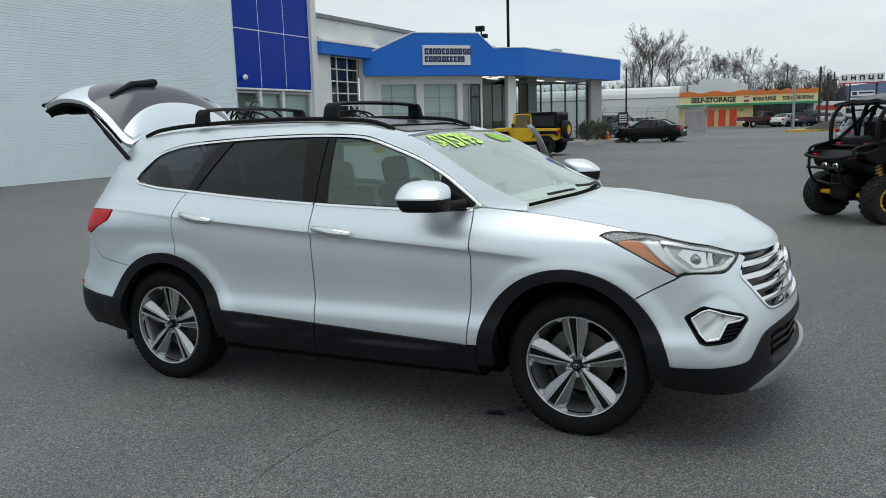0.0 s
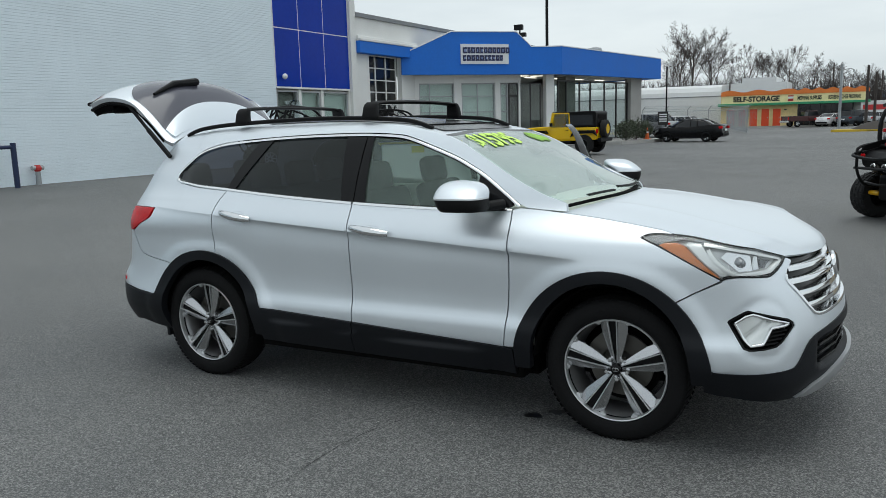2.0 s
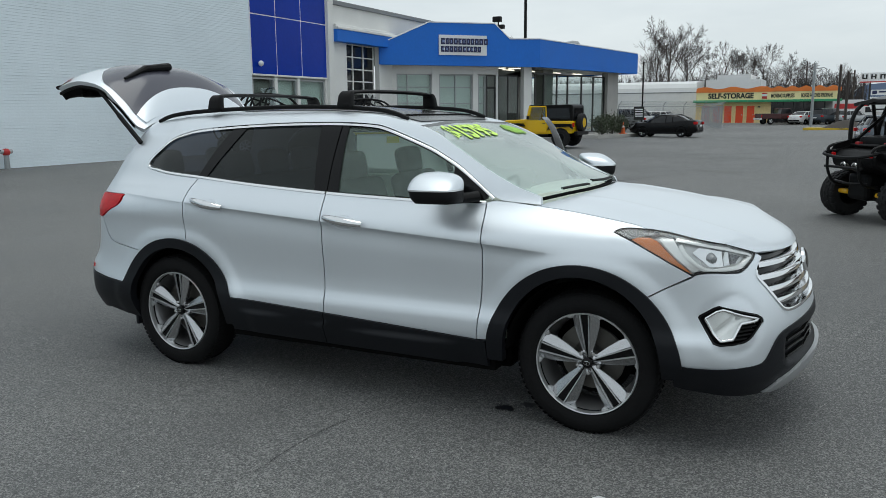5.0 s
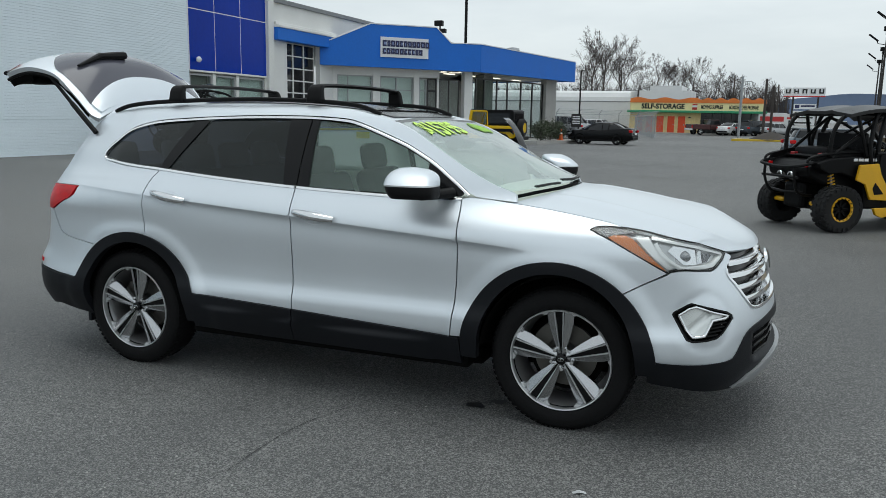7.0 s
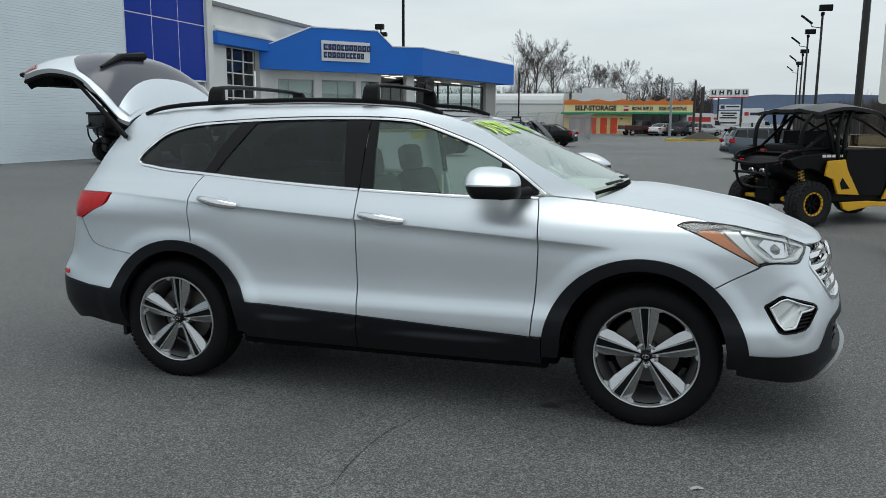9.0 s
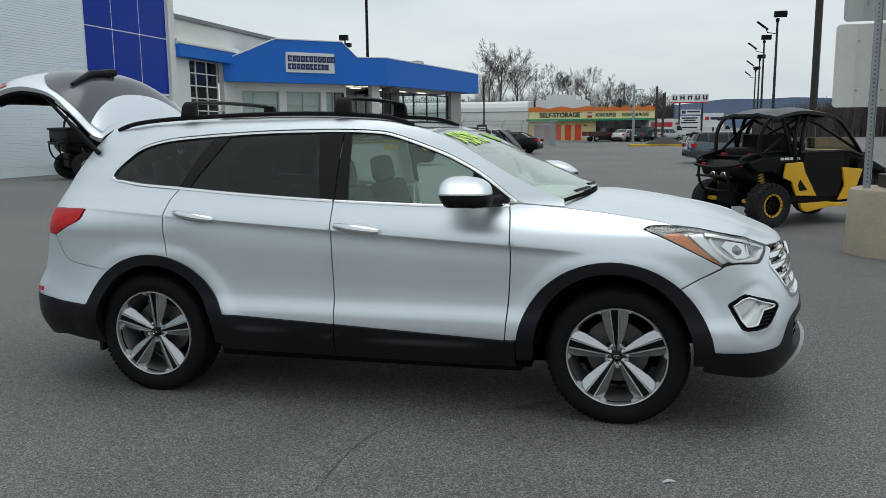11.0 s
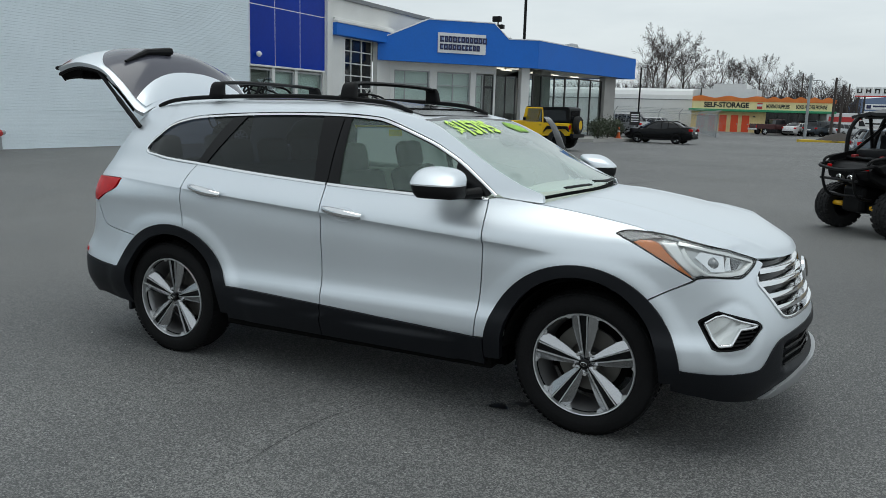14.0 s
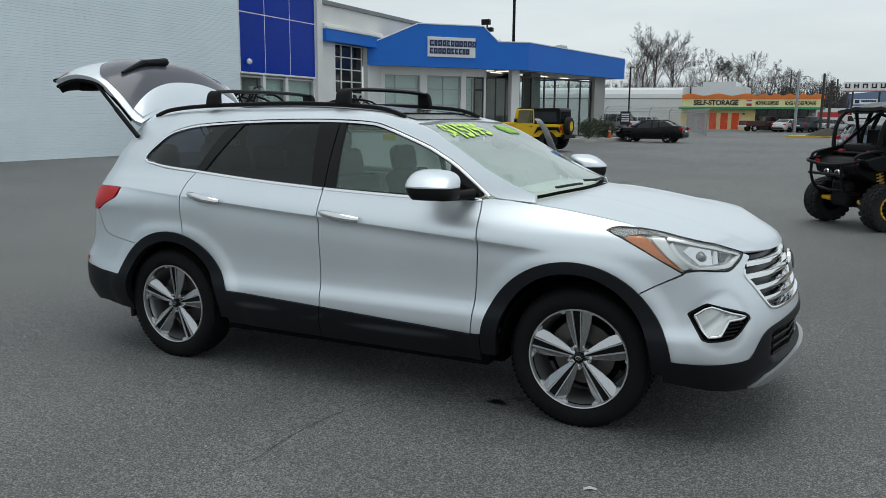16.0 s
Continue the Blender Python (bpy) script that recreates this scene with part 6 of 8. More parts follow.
bonnet()
A_EDGE = [(1.075, 1.200), (0.97, 1.240), (0.811, 1.321), (0.64, 1.421), (0.50, 1.500), (0.355, 1.560)]
side_e = [tuple(p) for p in smooth_line([skin(s, z, -0.006) for s, z in A_EDGE], 6)]
base_e = [tuple(p) for p in smooth_line([side_e[0], (1.13, -0.60, 1.203), (1.20, -0.32, 1.208), (1.225, 0, 1.205)], 6)]
top_e = [tuple(p) for p in smooth_line([side_e[-1], (0.315, -0.40, 1.568), (0.29, -0.2, 1.578), (0.28, 0, 1.580)], 6)]
mid_e = [(p.x, 0, p.y) for p in smooth_line([(1.225, 1.205, 0), (0.90, 1.355, 0), (0.58, 1.480, 0), (0.28, 1.580, 0)], 6)]
screen = coons("windscreen", even(base_e), even(top_e), even(side_e), even(mid_e), SCREEN_GLASS, n=24, m=24, label="windscreen with painted price")
screen.visible_shadow = False
band = coons("sun_band", even([tuple(Vector(a).lerp(Vector(b), 0.93)) for a, b in zip(even(base_e), even(top_e))]), even(top_e), even(side_e[-3:]), even(mid_e[-3:]), GLOSS_BLACK, screen, n=3, m=16)
band.location.z = 0.003
part("cowl_panel", tube([(1.075, -0.70, 1.166), (1.15, -0.45, 1.178), (1.205, -0.2, 1.183), (1.215, 0, 1.183), (1.205, 0.2, 1.183), (1.15, 0.45, 1.178), (1.075, 0.70, 1.166)], 0.018, 8, flat=0.5), GAP_BLACK, car, smooth=True)

ROOF_EDGE = bend([(0.355, 1.560), (0.20, 1.598), (0.0, 1.630), (-0.5, 1.657), (-1.0, 1.657), (-1.5, 1.640), (-1.86, 1.60)], 8)
re = [skin(s, z, -0.001) for s, z in ROOF_EDGE]
rm = [(p.x, 0, p.y) for p in smooth_line([(0.28, 1.580, 0), (0.12, 1.618, 0), (-0.1, 1.652, 0), (-0.5, 1.690, 0), (-1.0, 1.702, 0), (-1.5, 1.690, 0), (-1.93, 1.655, 0)], 8)]
rr = [tuple(p) for p in smooth_line([re[-1], (-1.90, -0.40, 1.632), (-1.925, -0.2, 1.650), (-1.93, 0, 1.655)], 6)]
coons("roof", even(top_e), even(rr), even(re), even(rm), SILVER, n=36, m=16, label="silver roof", thick=0.01)


def roof_at(x, y, up=0.0):
    e = Vector(skin(x, tab([(a, b) for a, b in ROOF_EDGE[::-1]], x)))
    c = tab([(p[0], p[2]) for p in rm[::-1]], x)
    t = min(1.0, abs(y / e.y))
    return Vector((x, y, c + (e.z - c) * t ** 2.2 + up))


bm = bmesh.new()
grid = [[bm.verts.new(roof_at(0.275 - 1.35 * i / 20, -0.50 + 1.0 * j / 16, 0.005)) for j in range(17)] for i in range(21)]
for i in range(20):
    for j in range(16):
        bm.faces.new((grid[i][j], grid[i + 1][j], grid[i + 1][j + 1], grid[i][j + 1]))
bmesh.ops.recalc_face_normals(bm, faces=bm.faces[:])
part("glass_roof", bm, GLOSS_BLACK, car, "black panoramic glass roof", smooth=True)
part("roof_seam", tube([roof_at(0.13, -0.5 + k * 0.1, 0.006) for k in range(11)], 0.006, 5), GAP_BLACK, car)

for sgn in (-1, 1):
    line = [roof_at(x, sgn * 0.545, 0.0) for x in (0.22, 0.14, 0.02, -0.25, -0.6, -1.0, -1.4, -1.62, -1.72, -1.78)]
    ups = (0.004, 0.018, 0.026, 0.028, 0.028, 0.028, 0.028, 0.026, 0.016, 0.002)
    part("roof_rail", tube(smooth_line([p + Vector((0, 0, u)) for p, u in zip(line, ups)], 5), 0.0115, 8, flat=1.2), BLACK_PLASTIC, car, "black roof rail", smooth=True)


def cross_bar(x):
    """A black load bar that stands on the two rails."""
    bar = thing("roof_bar", "black aerodynamic roof rack cross bar", "roof rack", None, "cross bars on the roof")
    bar.parent = None
    bar.matrix_basis = car.matrix_basis.copy()
    z = roof_at(x, 0.53).z
    for sgn in (-1, 1):
        b = bmesh.new()
        secs = [(0.056, 0.032, 0.022, 0.0), (0.050, 0.032, 0.05, 0.002), (0.046, 0.03, 0.09, 0.008), (0.042, 0.028, 0.112, 0.018), (0.036, 0.022, 0.126, 0.032)]
        rows = []
        for hx, hy, up, inn in secs:
            rows.append([b.verts.new((x + sx * hx, sgn * (0.545 - inn + sy * hy), z + up)) for sx, sy in ((-1, -0.6), (-0.8, -1), (0.8, -1), (1, -0.6), (1, 0.6), (0.8, 1), (-0.8, 1), (-1, 0.6))])
        for r0, r1 in zip(rows, rows[1:]):
            for k in range(8):
                b.faces.new((r0[k], r0[(k + 1) % 8], r1[(k + 1) % 8], r1[k]))
        b.faces.new(rows[0][::-1])
        b.faces.new(rows[-1])
        bmesh.ops.recalc_face_normals(b, faces=b.faces[:])
        bmesh.ops.bevel(b, geom=b.edges[:], offset=0.004, segments=1, affect="EDGES")
        part("foot", b, BLACK_PLASTIC, bar, smooth=True, sharp=50)
    pts = [(x, -0.525, z + 0.105), (x, -0.48, z + 0.119), (x, -0.3, z + 0.127), (x, 0, z + 0.130), (x, 0.3, z + 0.127), (x, 0.48, z + 0.119), (x, 0.525, z + 0.105)]
    b = tube(smooth_line(pts, 5), 0.034, 10, flat=0.36)
    part("bar", b, BLACK_PLASTIC, bar, smooth=True)


cross_bar(-0.215)
cross_bar(-1.255)

# ---- painted price ----
def lay_on_screen(name, text, size, x_mid, y_mid, material, lift):
    """Lettering that lies on the outside of the sloping windscreen."""
    cu = bpy.data.curves.new(name, "FONT")
    cu.body, cu.size, cu.align_x, cu.align_y, cu.offset = text, size, "CENTER", "CENTER", 0.009 if material is PRICE else 0.0115
    cu.shear = 0.05
    tmp = bpy.data.objects.new(name, cu)
    scene.collection.objects.link(tmp)
    bpy.context.view_layer.update()
    me = bpy.data.meshes.new_from_object(tmp.evaluated_get(bpy.context.evaluated_depsgraph_get()))
    bpy.data.objects.remove(tmp)
    b = bmesh.new()
    b.from_mesh(me)
    bmesh.ops.triangulate(b, faces=b.faces[:])
    bmesh.ops.subdivide_edges(b, edges=[e for e in b.edges if e.calc_length() > 0.03], cuts=2)
    for v in b.verts:
        v.co = screen_point(x_mid - v.co.y * 1.0, y_mid + v.co.x * 0.70 + v.co.y * 0.40, lift)
    b.normal_update()
    return part(name, b, material, screen)


def screen_point(x, y, lift):
    """The windscreen's outside at plan position x, y."""
    best, t = None, (abs(y) / 0.68)
    pts_s, pts_c = even(side_e, 30), even(mid_e, 30)
    for k in range(30):
        rows = []
        for q in (k, k + 1):
            s, c = pts_s[q], pts_c[q]
            w = min(1.0, abs(y) / abs(s[1]))
            f = 1 - w
            lo, hi = even_lo[round(24 * f)], even_hi[round(24 * f)]
            u = q / 30
            px = (1 - f) * s[0] + f * c[0] + (1 - u) * lo[0] + u * hi[0] - ((1 - u) * (1 - f) * pts_s[0][0] + u * (1 - f) * pts_s[-1][0] + (1 - u) * f * pts_c[0][0] + u * f * pts_c[-1][0])
            pz = (1 - f) * s[2] + f * c[2] + (1 - u) * lo[2] + u * hi[2] - ((1 - u) * (1 - f) * pts_s[0][2] + u * (1 - f) * pts_s[-1][2] + (1 - u) * f * pts_c[0][2] + u * f * pts_c[-1][2])
            rows.append((px, pz))
        if rows[1][0] <= x <= rows[0][0] or k == 29:
            (x0, z0), (x1, z1) = rows
            r = (x - x0) / (x1 - x0) if x1 != x0 else 0
            return Vector((x + lift * 0.42, y, z0 + (z1 - z0) * r + lift * 0.9))
    return Vector((x, y, 1.4))


even_lo, even_hi = even(base_e, 24), even(top_e, 24)
lay_on_screen("price_shadow", "$15795", 0.262, 0.478, -0.24, PRICE_EDGE, 0.004)
lay_on_screen("price", "$15795", 0.262, 0.478, -0.24, PRICE, 0.006)
for r, material, lift in ((0.092, PRICE_EDGE, 0.004), (0.075, PRICE_SPOT, 0.0055)):
    b = bmesh.new()
    ring = [b.verts.new(screen_point(0.48 + r * (0.85 + 0.2 * math.sin(3 * a)) * math.sin(a), 0.43 + r * 1.35 * math.cos(a), lift)) for a in [math.tau * k / 24 for k in range(24)]]
    b.faces.new(ring)
    part("price_spot", b, material, screen)

for rows in (((1.150, -0.50), (1.180, -0.36), (1.205, -0.20)), ((1.188, -0.08), (1.206, 0.12), (1.192, 0.33))):
    wip = part("wiper", tube(smooth_line([screen_point(x, y, 0.002) for x, y in rows], 6), 0.006, 6), BLACK_PLASTIC, car, "black wiper arm", smooth=True)
    part("wiper_blade", tube(smooth_line([screen_point(x - 0.010, y, 0.0) for x, y in rows], 6), 0.005, 6), BLACK_PLASTIC, wip, smooth=True)

# ---- grille ----
def grille():
    left = GRILLE_EDGE
    out = left + [(RUN_NOSE, 0.898), (2.7, 0.905)]
    g = None
    for side in (1, -1):
        p = patch("grille", out, GLOSS_BLACK, g or car, out=-0.05, thick=0.01, step=0.05, side=side, label="" if g else "chrome-barred grille with round badge")
        g = g or p
        ribbon("grille_frame", [(a, b + 0.004) for a, b in left[6:]], 0.016, CHROME, g, out=0.006, thick=0.05, side=side)
        for k, (z0, z1, s0) in enumerate(((0.880, 0.868, 2.352), (0.824, 0.812, 2.325), (0.766, 0.756, 2.378), (0.706, 0.698, 2.428))):
            ribbon("grille_bar", [(s0 + (RUN_NOSE - s0) * q / 14, z0 + (z1 - z0) * q / 14) for q in range(15)], 0.023, CHROME, g, out=-0.004, thick=0.03, side=side)
    p = Vector(skin(RUN_NOSE, 0.815, 0.010))
    m = Matrix.Translation(p) @ Matrix.Rotation(radians(80), 4, "Y") @ Matrix.Rotation(radians(90), 4, "Z")
    size = m @ Matrix.Diagonal((0.090, 0.066, 1, 1))
    part("badge", revolve([(0.001, 0.014), (0.4, 0.0125), (0.75, 0.008), (0.95, 0.001), (1.0, -0.010)], 32, size), CHROME, g, "oval chrome badge", smooth=True)
    part("badge_field", revolve([(0.001, 0.0155), (0.4, 0.0140), (0.72, 0.0098)], 32, size), ALLOY_DARK, g, smooth=True)


grille()


# ---- wheels ----
def wheel(x, side, turn):
    """A tyre on a five-spoke alloy wheel; the axle runs along z, the outside up."""
    m = Matrix.Translation((x, -0.785 * side, 0.365)) @ Matrix.Rotation(radians(90 * side), 4, "X") @ Matrix.Rotation(radians(turn), 4, "Z")
    if side < 0:
        m = Matrix.Translation((x, 0.785, 0.365)) @ Matrix.Rotation(radians(-90), 4, "X") @ Matrix.Rotation(radians(turn), 4, "Z")
    prof = [(0.252, -0.10), (0.272, -0.115), (0.305, -0.122), (0.345, -0.112), (0.362, -0.095), (0.368, -0.06), (0.370, 0.0), (0.368, 0.05), (0.362, 0.083), (0.345, 0.100), (0.308, 0.110), (0.278, 0.104), (0.262, 0.088), (0.252, 0.06)]
    w = part("wheel", revolve(prof, 72, m, closed=True), RUBBER, car, "black tyre on five-spoke alloy wheel", smooth=True, sharp=60)
    bm = bmesh.new()
    for k in range(72):
        a0 = math.tau * k / 72
        for z0, z1, sh in ((-0.105, -0.062, 0.35), (0.05, 0.093, -0.35)):
            p = []
            for aa, zz in ((a0, z0), (a0 + 0.055, z0), (a0 + 0.055 + sh * 0.1, z1), (a0 + sh * 0.1, z1)):
                r = 0.3705 if abs(zz) < 0.075 else 0.361
                p.append((r * math.cos(aa), r * math.sin(aa), zz))
            lo = [bm.verts.new(q) for q in p]
            hi = [bm.verts.new((q[0] * 1.012, q[1] * 1.012, q[2])) for q in p]
            bm.faces.new(hi)
            for i in range(4):
                bm.faces.new((lo[i], lo[(i + 1) % 4], hi[(i + 1) % 4], hi[i]))
    bmesh.ops.recalc_face_normals(bm, faces=bm.faces[:])
    bm.transform(m)
    tagged(part("tread", bm, RUBBER, w), kind="stuff")
    rim = revolve([(0.266, 0.082), (0.264, 0.096), (0.261, 0.099), (0.2565, 0.097), (0.255, 0.086), (0.254, 0.06), (0.261, 0.05)], 72, m, closed=True)
    part("rim", rim, ALLOY, w, "bright alloy rim", smooth=True, sharp=40)
    part("barrel", revolve([(0.260, 0.052), (0.2545, 0.062), (0.250, 0.050), (0.236, 0.02), (0.226, -0.085)], 60, m), BARREL, w, smooth=True)
    part("brake_disc", revolve([(0.0, -0.03), (0.165, -0.03), (0.165, -0.05), (0.0, -0.05)], 40, m), STEEL_DISC, w, smooth=True)
    sweep = [radians(116 + k * 8) for k in range(9)]
    cal = prism([(0.185 * math.cos(a), 0.185 * math.sin(a)) for a in sweep] + [(0.100 * math.cos(a), 0.100 * math.sin(a)) for a in sweep[::-1]], -0.06, -0.012, bevel=0.004)
    cal.transform(m @ Matrix.Rotation(radians(-turn), 4, "Z"))
    part("caliper", cal, STEEL_DISC, w)
    part("back_plate", revolve([(0.0, -0.07), (0.20, -0.07)], 32, m), GAP_BLACK, w)
    for k in range(5):
        a = radians(90 + 72 * k)
        rot = m @ Matrix.Rotation(a, 4, "Z")

        def blade(pts, z_in, z_out, deep, material, name, tilt=0.0):
            b = bmesh.new()
            hi = [b.verts.new((r, t, z_in + (z_out - z_in) * (r - 0.05) / 0.19 - tilt * abs(t))) for r, t in pts]
            lo = [b.verts.new((r, t * 0.96, z_in + (z_out - z_in) * (r - 0.05) / 0.19 - deep - tilt * abs(t))) for r, t in pts]
            b.faces.new(hi)
            b.faces.new(lo[::-1])
            for i in range(len(pts)):
                j = (i + 1) % len(pts)
                b.faces.new((lo[i], lo[j], hi[j], hi[i]))
            bmesh.ops.recalc_face_normals(b, faces=b.faces[:])
            bmesh.ops.bevel(b, geom=[e for e in b.edges if all(v in hi for v in e.verts)], offset=0.0022, segments=2, affect="EDGES")
            b.transform(rot)
            part(name, b, material, w, smooth=True, sharp=35)

        for sg in (-1, 1):
            blade([(0.027, sg * 0.0055), (0.252, sg * 0.0275), (0.252, sg * 0.052), (0.232, sg * 0.070), (0.19, sg * 0.066), (0.12, sg * 0.047), (0.060, sg * 0.027), (0.036, sg * 0.0235)], 0.064, 0.092, 0.03, SPOKE_FACE, "spoke", 0.52)
            blade([(0.030, sg * 0.0035), (0.10, sg * 0.0100), (0.252, sg * 0.0205), (0.252, sg * 0.0265), (0.10, sg * 0.0145), (0.030, sg * 0.0065)], 0.0655, 0.0925, 0.012, ALLOY, "spoke_edge")
            blade([(0.228, sg * 0.073), (0.252, sg * 0.056), (0.250, sg * 0.096), (0.240, sg * 0.096), (0.232, sg * 0.088)], 0.050, 0.074, 0.02, ALLOY, "spoke_tip")
        blade([(0.03, -0.004), (0.252, -0.021), (0.252, 0.021), (0.03, 0.004)], 0.050, 0.076, 0.03, GLOSS_BLACK, "spoke_groove")
        q = rot @ Matrix.Rotation(radians(36), 4, "Z")
        part("lug_nut", revolve([(0.0, 0.066), (0.009, 0.065), (0.0125, 0.056), (0.0125, 0.02)], 8, q @ Matrix.Translation((0.056, 0, 0))), CHROME, w, smooth=True)
    part("hub", revolve([(0.026, 0.052), (0.036, 0.048), (0.062, 0.040), (0.07, 0.02), (0.07, -0.04)], 32, m), ALLOY_DARK, w, smooth=True)
    cap = part("hub_cap", revolve([(0.0, 0.0765), (0.022, 0.076), (0.027, 0.073), (0.0285, 0.050)], 28, m), GLOSS_BLACK, w, "black hub cap with badge", smooth=True)
    face = m @ Matrix.Rotation(radians(-turn), 4, "Z") @ Matrix.Translation((0, 0, 0.0772))
    part("badge", tube([face @ Vector((0.016 * math.cos(q), 0.0095 * math.sin(q), 0)) for q in [math.tau * k / 20 for k in range(21)]], 0.0011, 5), CHROME, cap)
    part("badge_bar", prism([(-0.004, -0.008), (-0.0015, -0.008), (0.004, 0.008), (0.0015, 0.008)], -0.0006, 0.0008, face), CHROME, cap)


for x, turn in ((1.4, 3.0), (-1.4, -4.0)):
    for side in (1, -1):
        wheel(x, side, turn)
        b = bmesh.new()
        rows = []
        for k in range(25):
            a = radians(3 + 174 * k / 24)
            rows.append([b.verts.new((x + 0.428 * math.cos(a), -side * y, 0.372 + 0.428 * math.sin(a))) for y in (0.905, 0.52)])
        for r0, r1 in zip(rows, rows[1:]):
            b.faces.new((r0[0], r0[1], r1[1], r1[0]))
        c = b.verts.new((x, -side * 0.52, 0.372))
        for r0, r1 in zip(rows, rows[1:]):
            b.faces.new((r0[1], c, r1[1]))
        part("wheel_well", b, GAP_BLACK, car)

# ---- underside, cabin ----
part("floor_pan", box(-2.2, 1.75, -0.52, 0.52, 0.21, 0.36, 0.03), GAP_BLACK, car)
part("under_tray", box(-0.94, 0.90, -0.86, 0.86, 0.25, 0.35, 0.02), GAP_BLACK, car)
for sgn in (-1, 1):
    part("floor_side", box(-0.93, 0.93, sgn * 0.58 - 0.13, sgn * 0.58 + 0.13, 0.23, 0.40, 0.02), GAP_BLACK, car)
part("mud_flap", box(-1.80, -1.775, -0.88, -0.72, 0.235, 0.34, 0.005), CLADDING, car)
part("bulkhead", box(0.90, 0.98, -0.70, 0.70, 0.36, 1.08), GAP_BLACK, car)
part("engine_block", box(0.98, 1.95, -0.50, 0.50, 0.36, 0.95), GAP_BLACK, car)
b = bmesh.new()
sec = [(1.10, 1.125), (1.02, 1.165), (0.80, 1.165), (0.62, 1.13), (0.56, 1.05), (0.60, 0.85), (0.75, 0.70), (1.0, 0.68)]
prism([(x, z) for x, z in sec], -0.70, 0.70, Matrix(((1, 0, 0, 0), (0, 0, 1, 0), (0, 1, 0, 0), (0, 0, 0, 1))), b, bevel=0.02)
part("dashboard", b, TRIM_GREY, car, "grey dashboard", smooth=True)
b = revolve([(0.178 + 0.014 * math.cos(a), 0.014 * math.sin(a)) for a in [math.tau * k / 8 for k in range(8)]], 36, pose(0.44, 0.37, 1.04, 0, -65, 0), closed=True)
sw = part("steering_wheel", b, BLACK_PLASTIC, car, smooth=True)
part("column", tube([(0.44, 0.37, 1.04), (0.70, 0.37, 0.95)], 0.04, 8), BLACK_PLASTIC, sw)
part("wheel_hub", box(-0.03, 0.02, -0.07, 0.07, -0.06, 0.06, 0.02, m=pose(0.445, 0.37, 1.04, 0, 25, 0)), BLACK_PLASTIC, sw)
for sgn in (-1, 1):
    part("wheel_spoke", tube([(0.445, 0.37, 1.04), (0.445, 0.37 + sgn * 0.17, 1.04)], 0.018, 6), BLACK_PLASTIC, sw)


def merge_boxes(rows):
    bm = bmesh.new()
    for r in rows:
        box(*r, bm=bm)
    return bm


def seat(x, y, wide, heads, SEAT=SEAT):
    s = part("seat", box(-0.25, 0.27, -wide, wide, 0.0, 0.16, 0.06, seg=3, m=pose(x, y, 0.55, 0, -6, 0)), SEAT, car, "grey cloth seat", smooth=True)
    part("seat_back", box(-0.09, 0.06, -wide, wide, 0.0, 0.64, 0.055, seg=3, m=pose(x - 0.24, y, 0.62, 0, -17, 0)), SEAT, s, smooth=True)
    part("seat_base", box(-0.22, 0.22, -wide * 0.8, wide * 0.8, -0.24, 0.02, 0.02, m=pose(x, y, 0.57)), GAP_BLACK, s)
    for h in heads:
        part("headrest", box(-0.055, 0.055, -0.135, 0.135, 0.0, 0.19, 0.05, seg=3, m=pose(x - 0.45, y + h, 1.215, 0, -10, 0)), SEAT, s, smooth=True)
        for q in (-0.05, 0.05):
            part("headrest_rod", cyl((x - 0.43, y + h + q, 1.14), (x - 0.455, y + h + q, 1.26), 0.007, n=6), CHROME, s)


for y in (-0.37, 0.37):
    seat(0.16, y, 0.25, (0.0,))
BACK_SEAT = mat("pale_seat_fabric", (0.55, 0.57, 0.52), 0.85, var=0.1, big=3, fine=120, bump=0.15)
seat(-0.78, 0.0, 0.62, (-0.38, 0.0, 0.38), BACK_SEAT)
seat(-1.55, 0.0, 0.50, (-0.28, 0.28), BACK_SEAT)
part("cabin_floor", merge_boxes(((-2.1, -0.92, -0.5, 0.5, 0.40, 0.44), (-0.92, 0.9, -0.74, 0.74, 0.40, 0.44))), TRIM_GREY, car)
part("console", box(-0.25, 0.62, -0.10, 0.10, 0.44, 0.78, 0.03), TRIM_GREY, car, smooth=True)
for sgn in (-1, 1):
    part("inner_side", box(-1.9, -0.2, sgn * 0.79 - 0.02, sgn * 0.79 + 0.02, 0.86, 1.17, 0.01), TRIM_GREY, car)
part("inner_door", box(-0.15, 0.75, -0.83, -0.80, 0.46, 1.12, 0.01), TRIM_GREY, car)
# Made-up translucent sheet, added to brighten the view behind the front seats.
backdrop_mat = bpy.data.materials.new("pale_backdrop")
backdrop_mat.use_nodes = True
fn, fl = backdrop_mat.node_tree.nodes, backdrop_mat.node_tree.links
lit, half = fn.new("ShaderNodeBsdfTranslucent"), fn.new("ShaderNodeMixShader")
lit.inputs["Color"].default_value = (0.88, 0.93, 0.90, 1)
fn["Principled BSDF"].inputs["Base Color"].default_value = (0.88, 0.93, 0.90, 1)
fn["Principled BSDF"].inputs["Roughness"].default_value = 0.9
fn["Principled BSDF"].inputs["Specular IOR Level"].default_value = 0.1
half.inputs[0].default_value = 0.45
fl.new(fn["Principled BSDF"].outputs[0], half.inputs[1])
fl.new(lit.outputs[0], half.inputs[2])
fl.new(half.outputs[0], fn["Material Output"].inputs["Surface"])
lit.inputs["Color"].default_value = (0.95, 0.98, 0.96, 1)
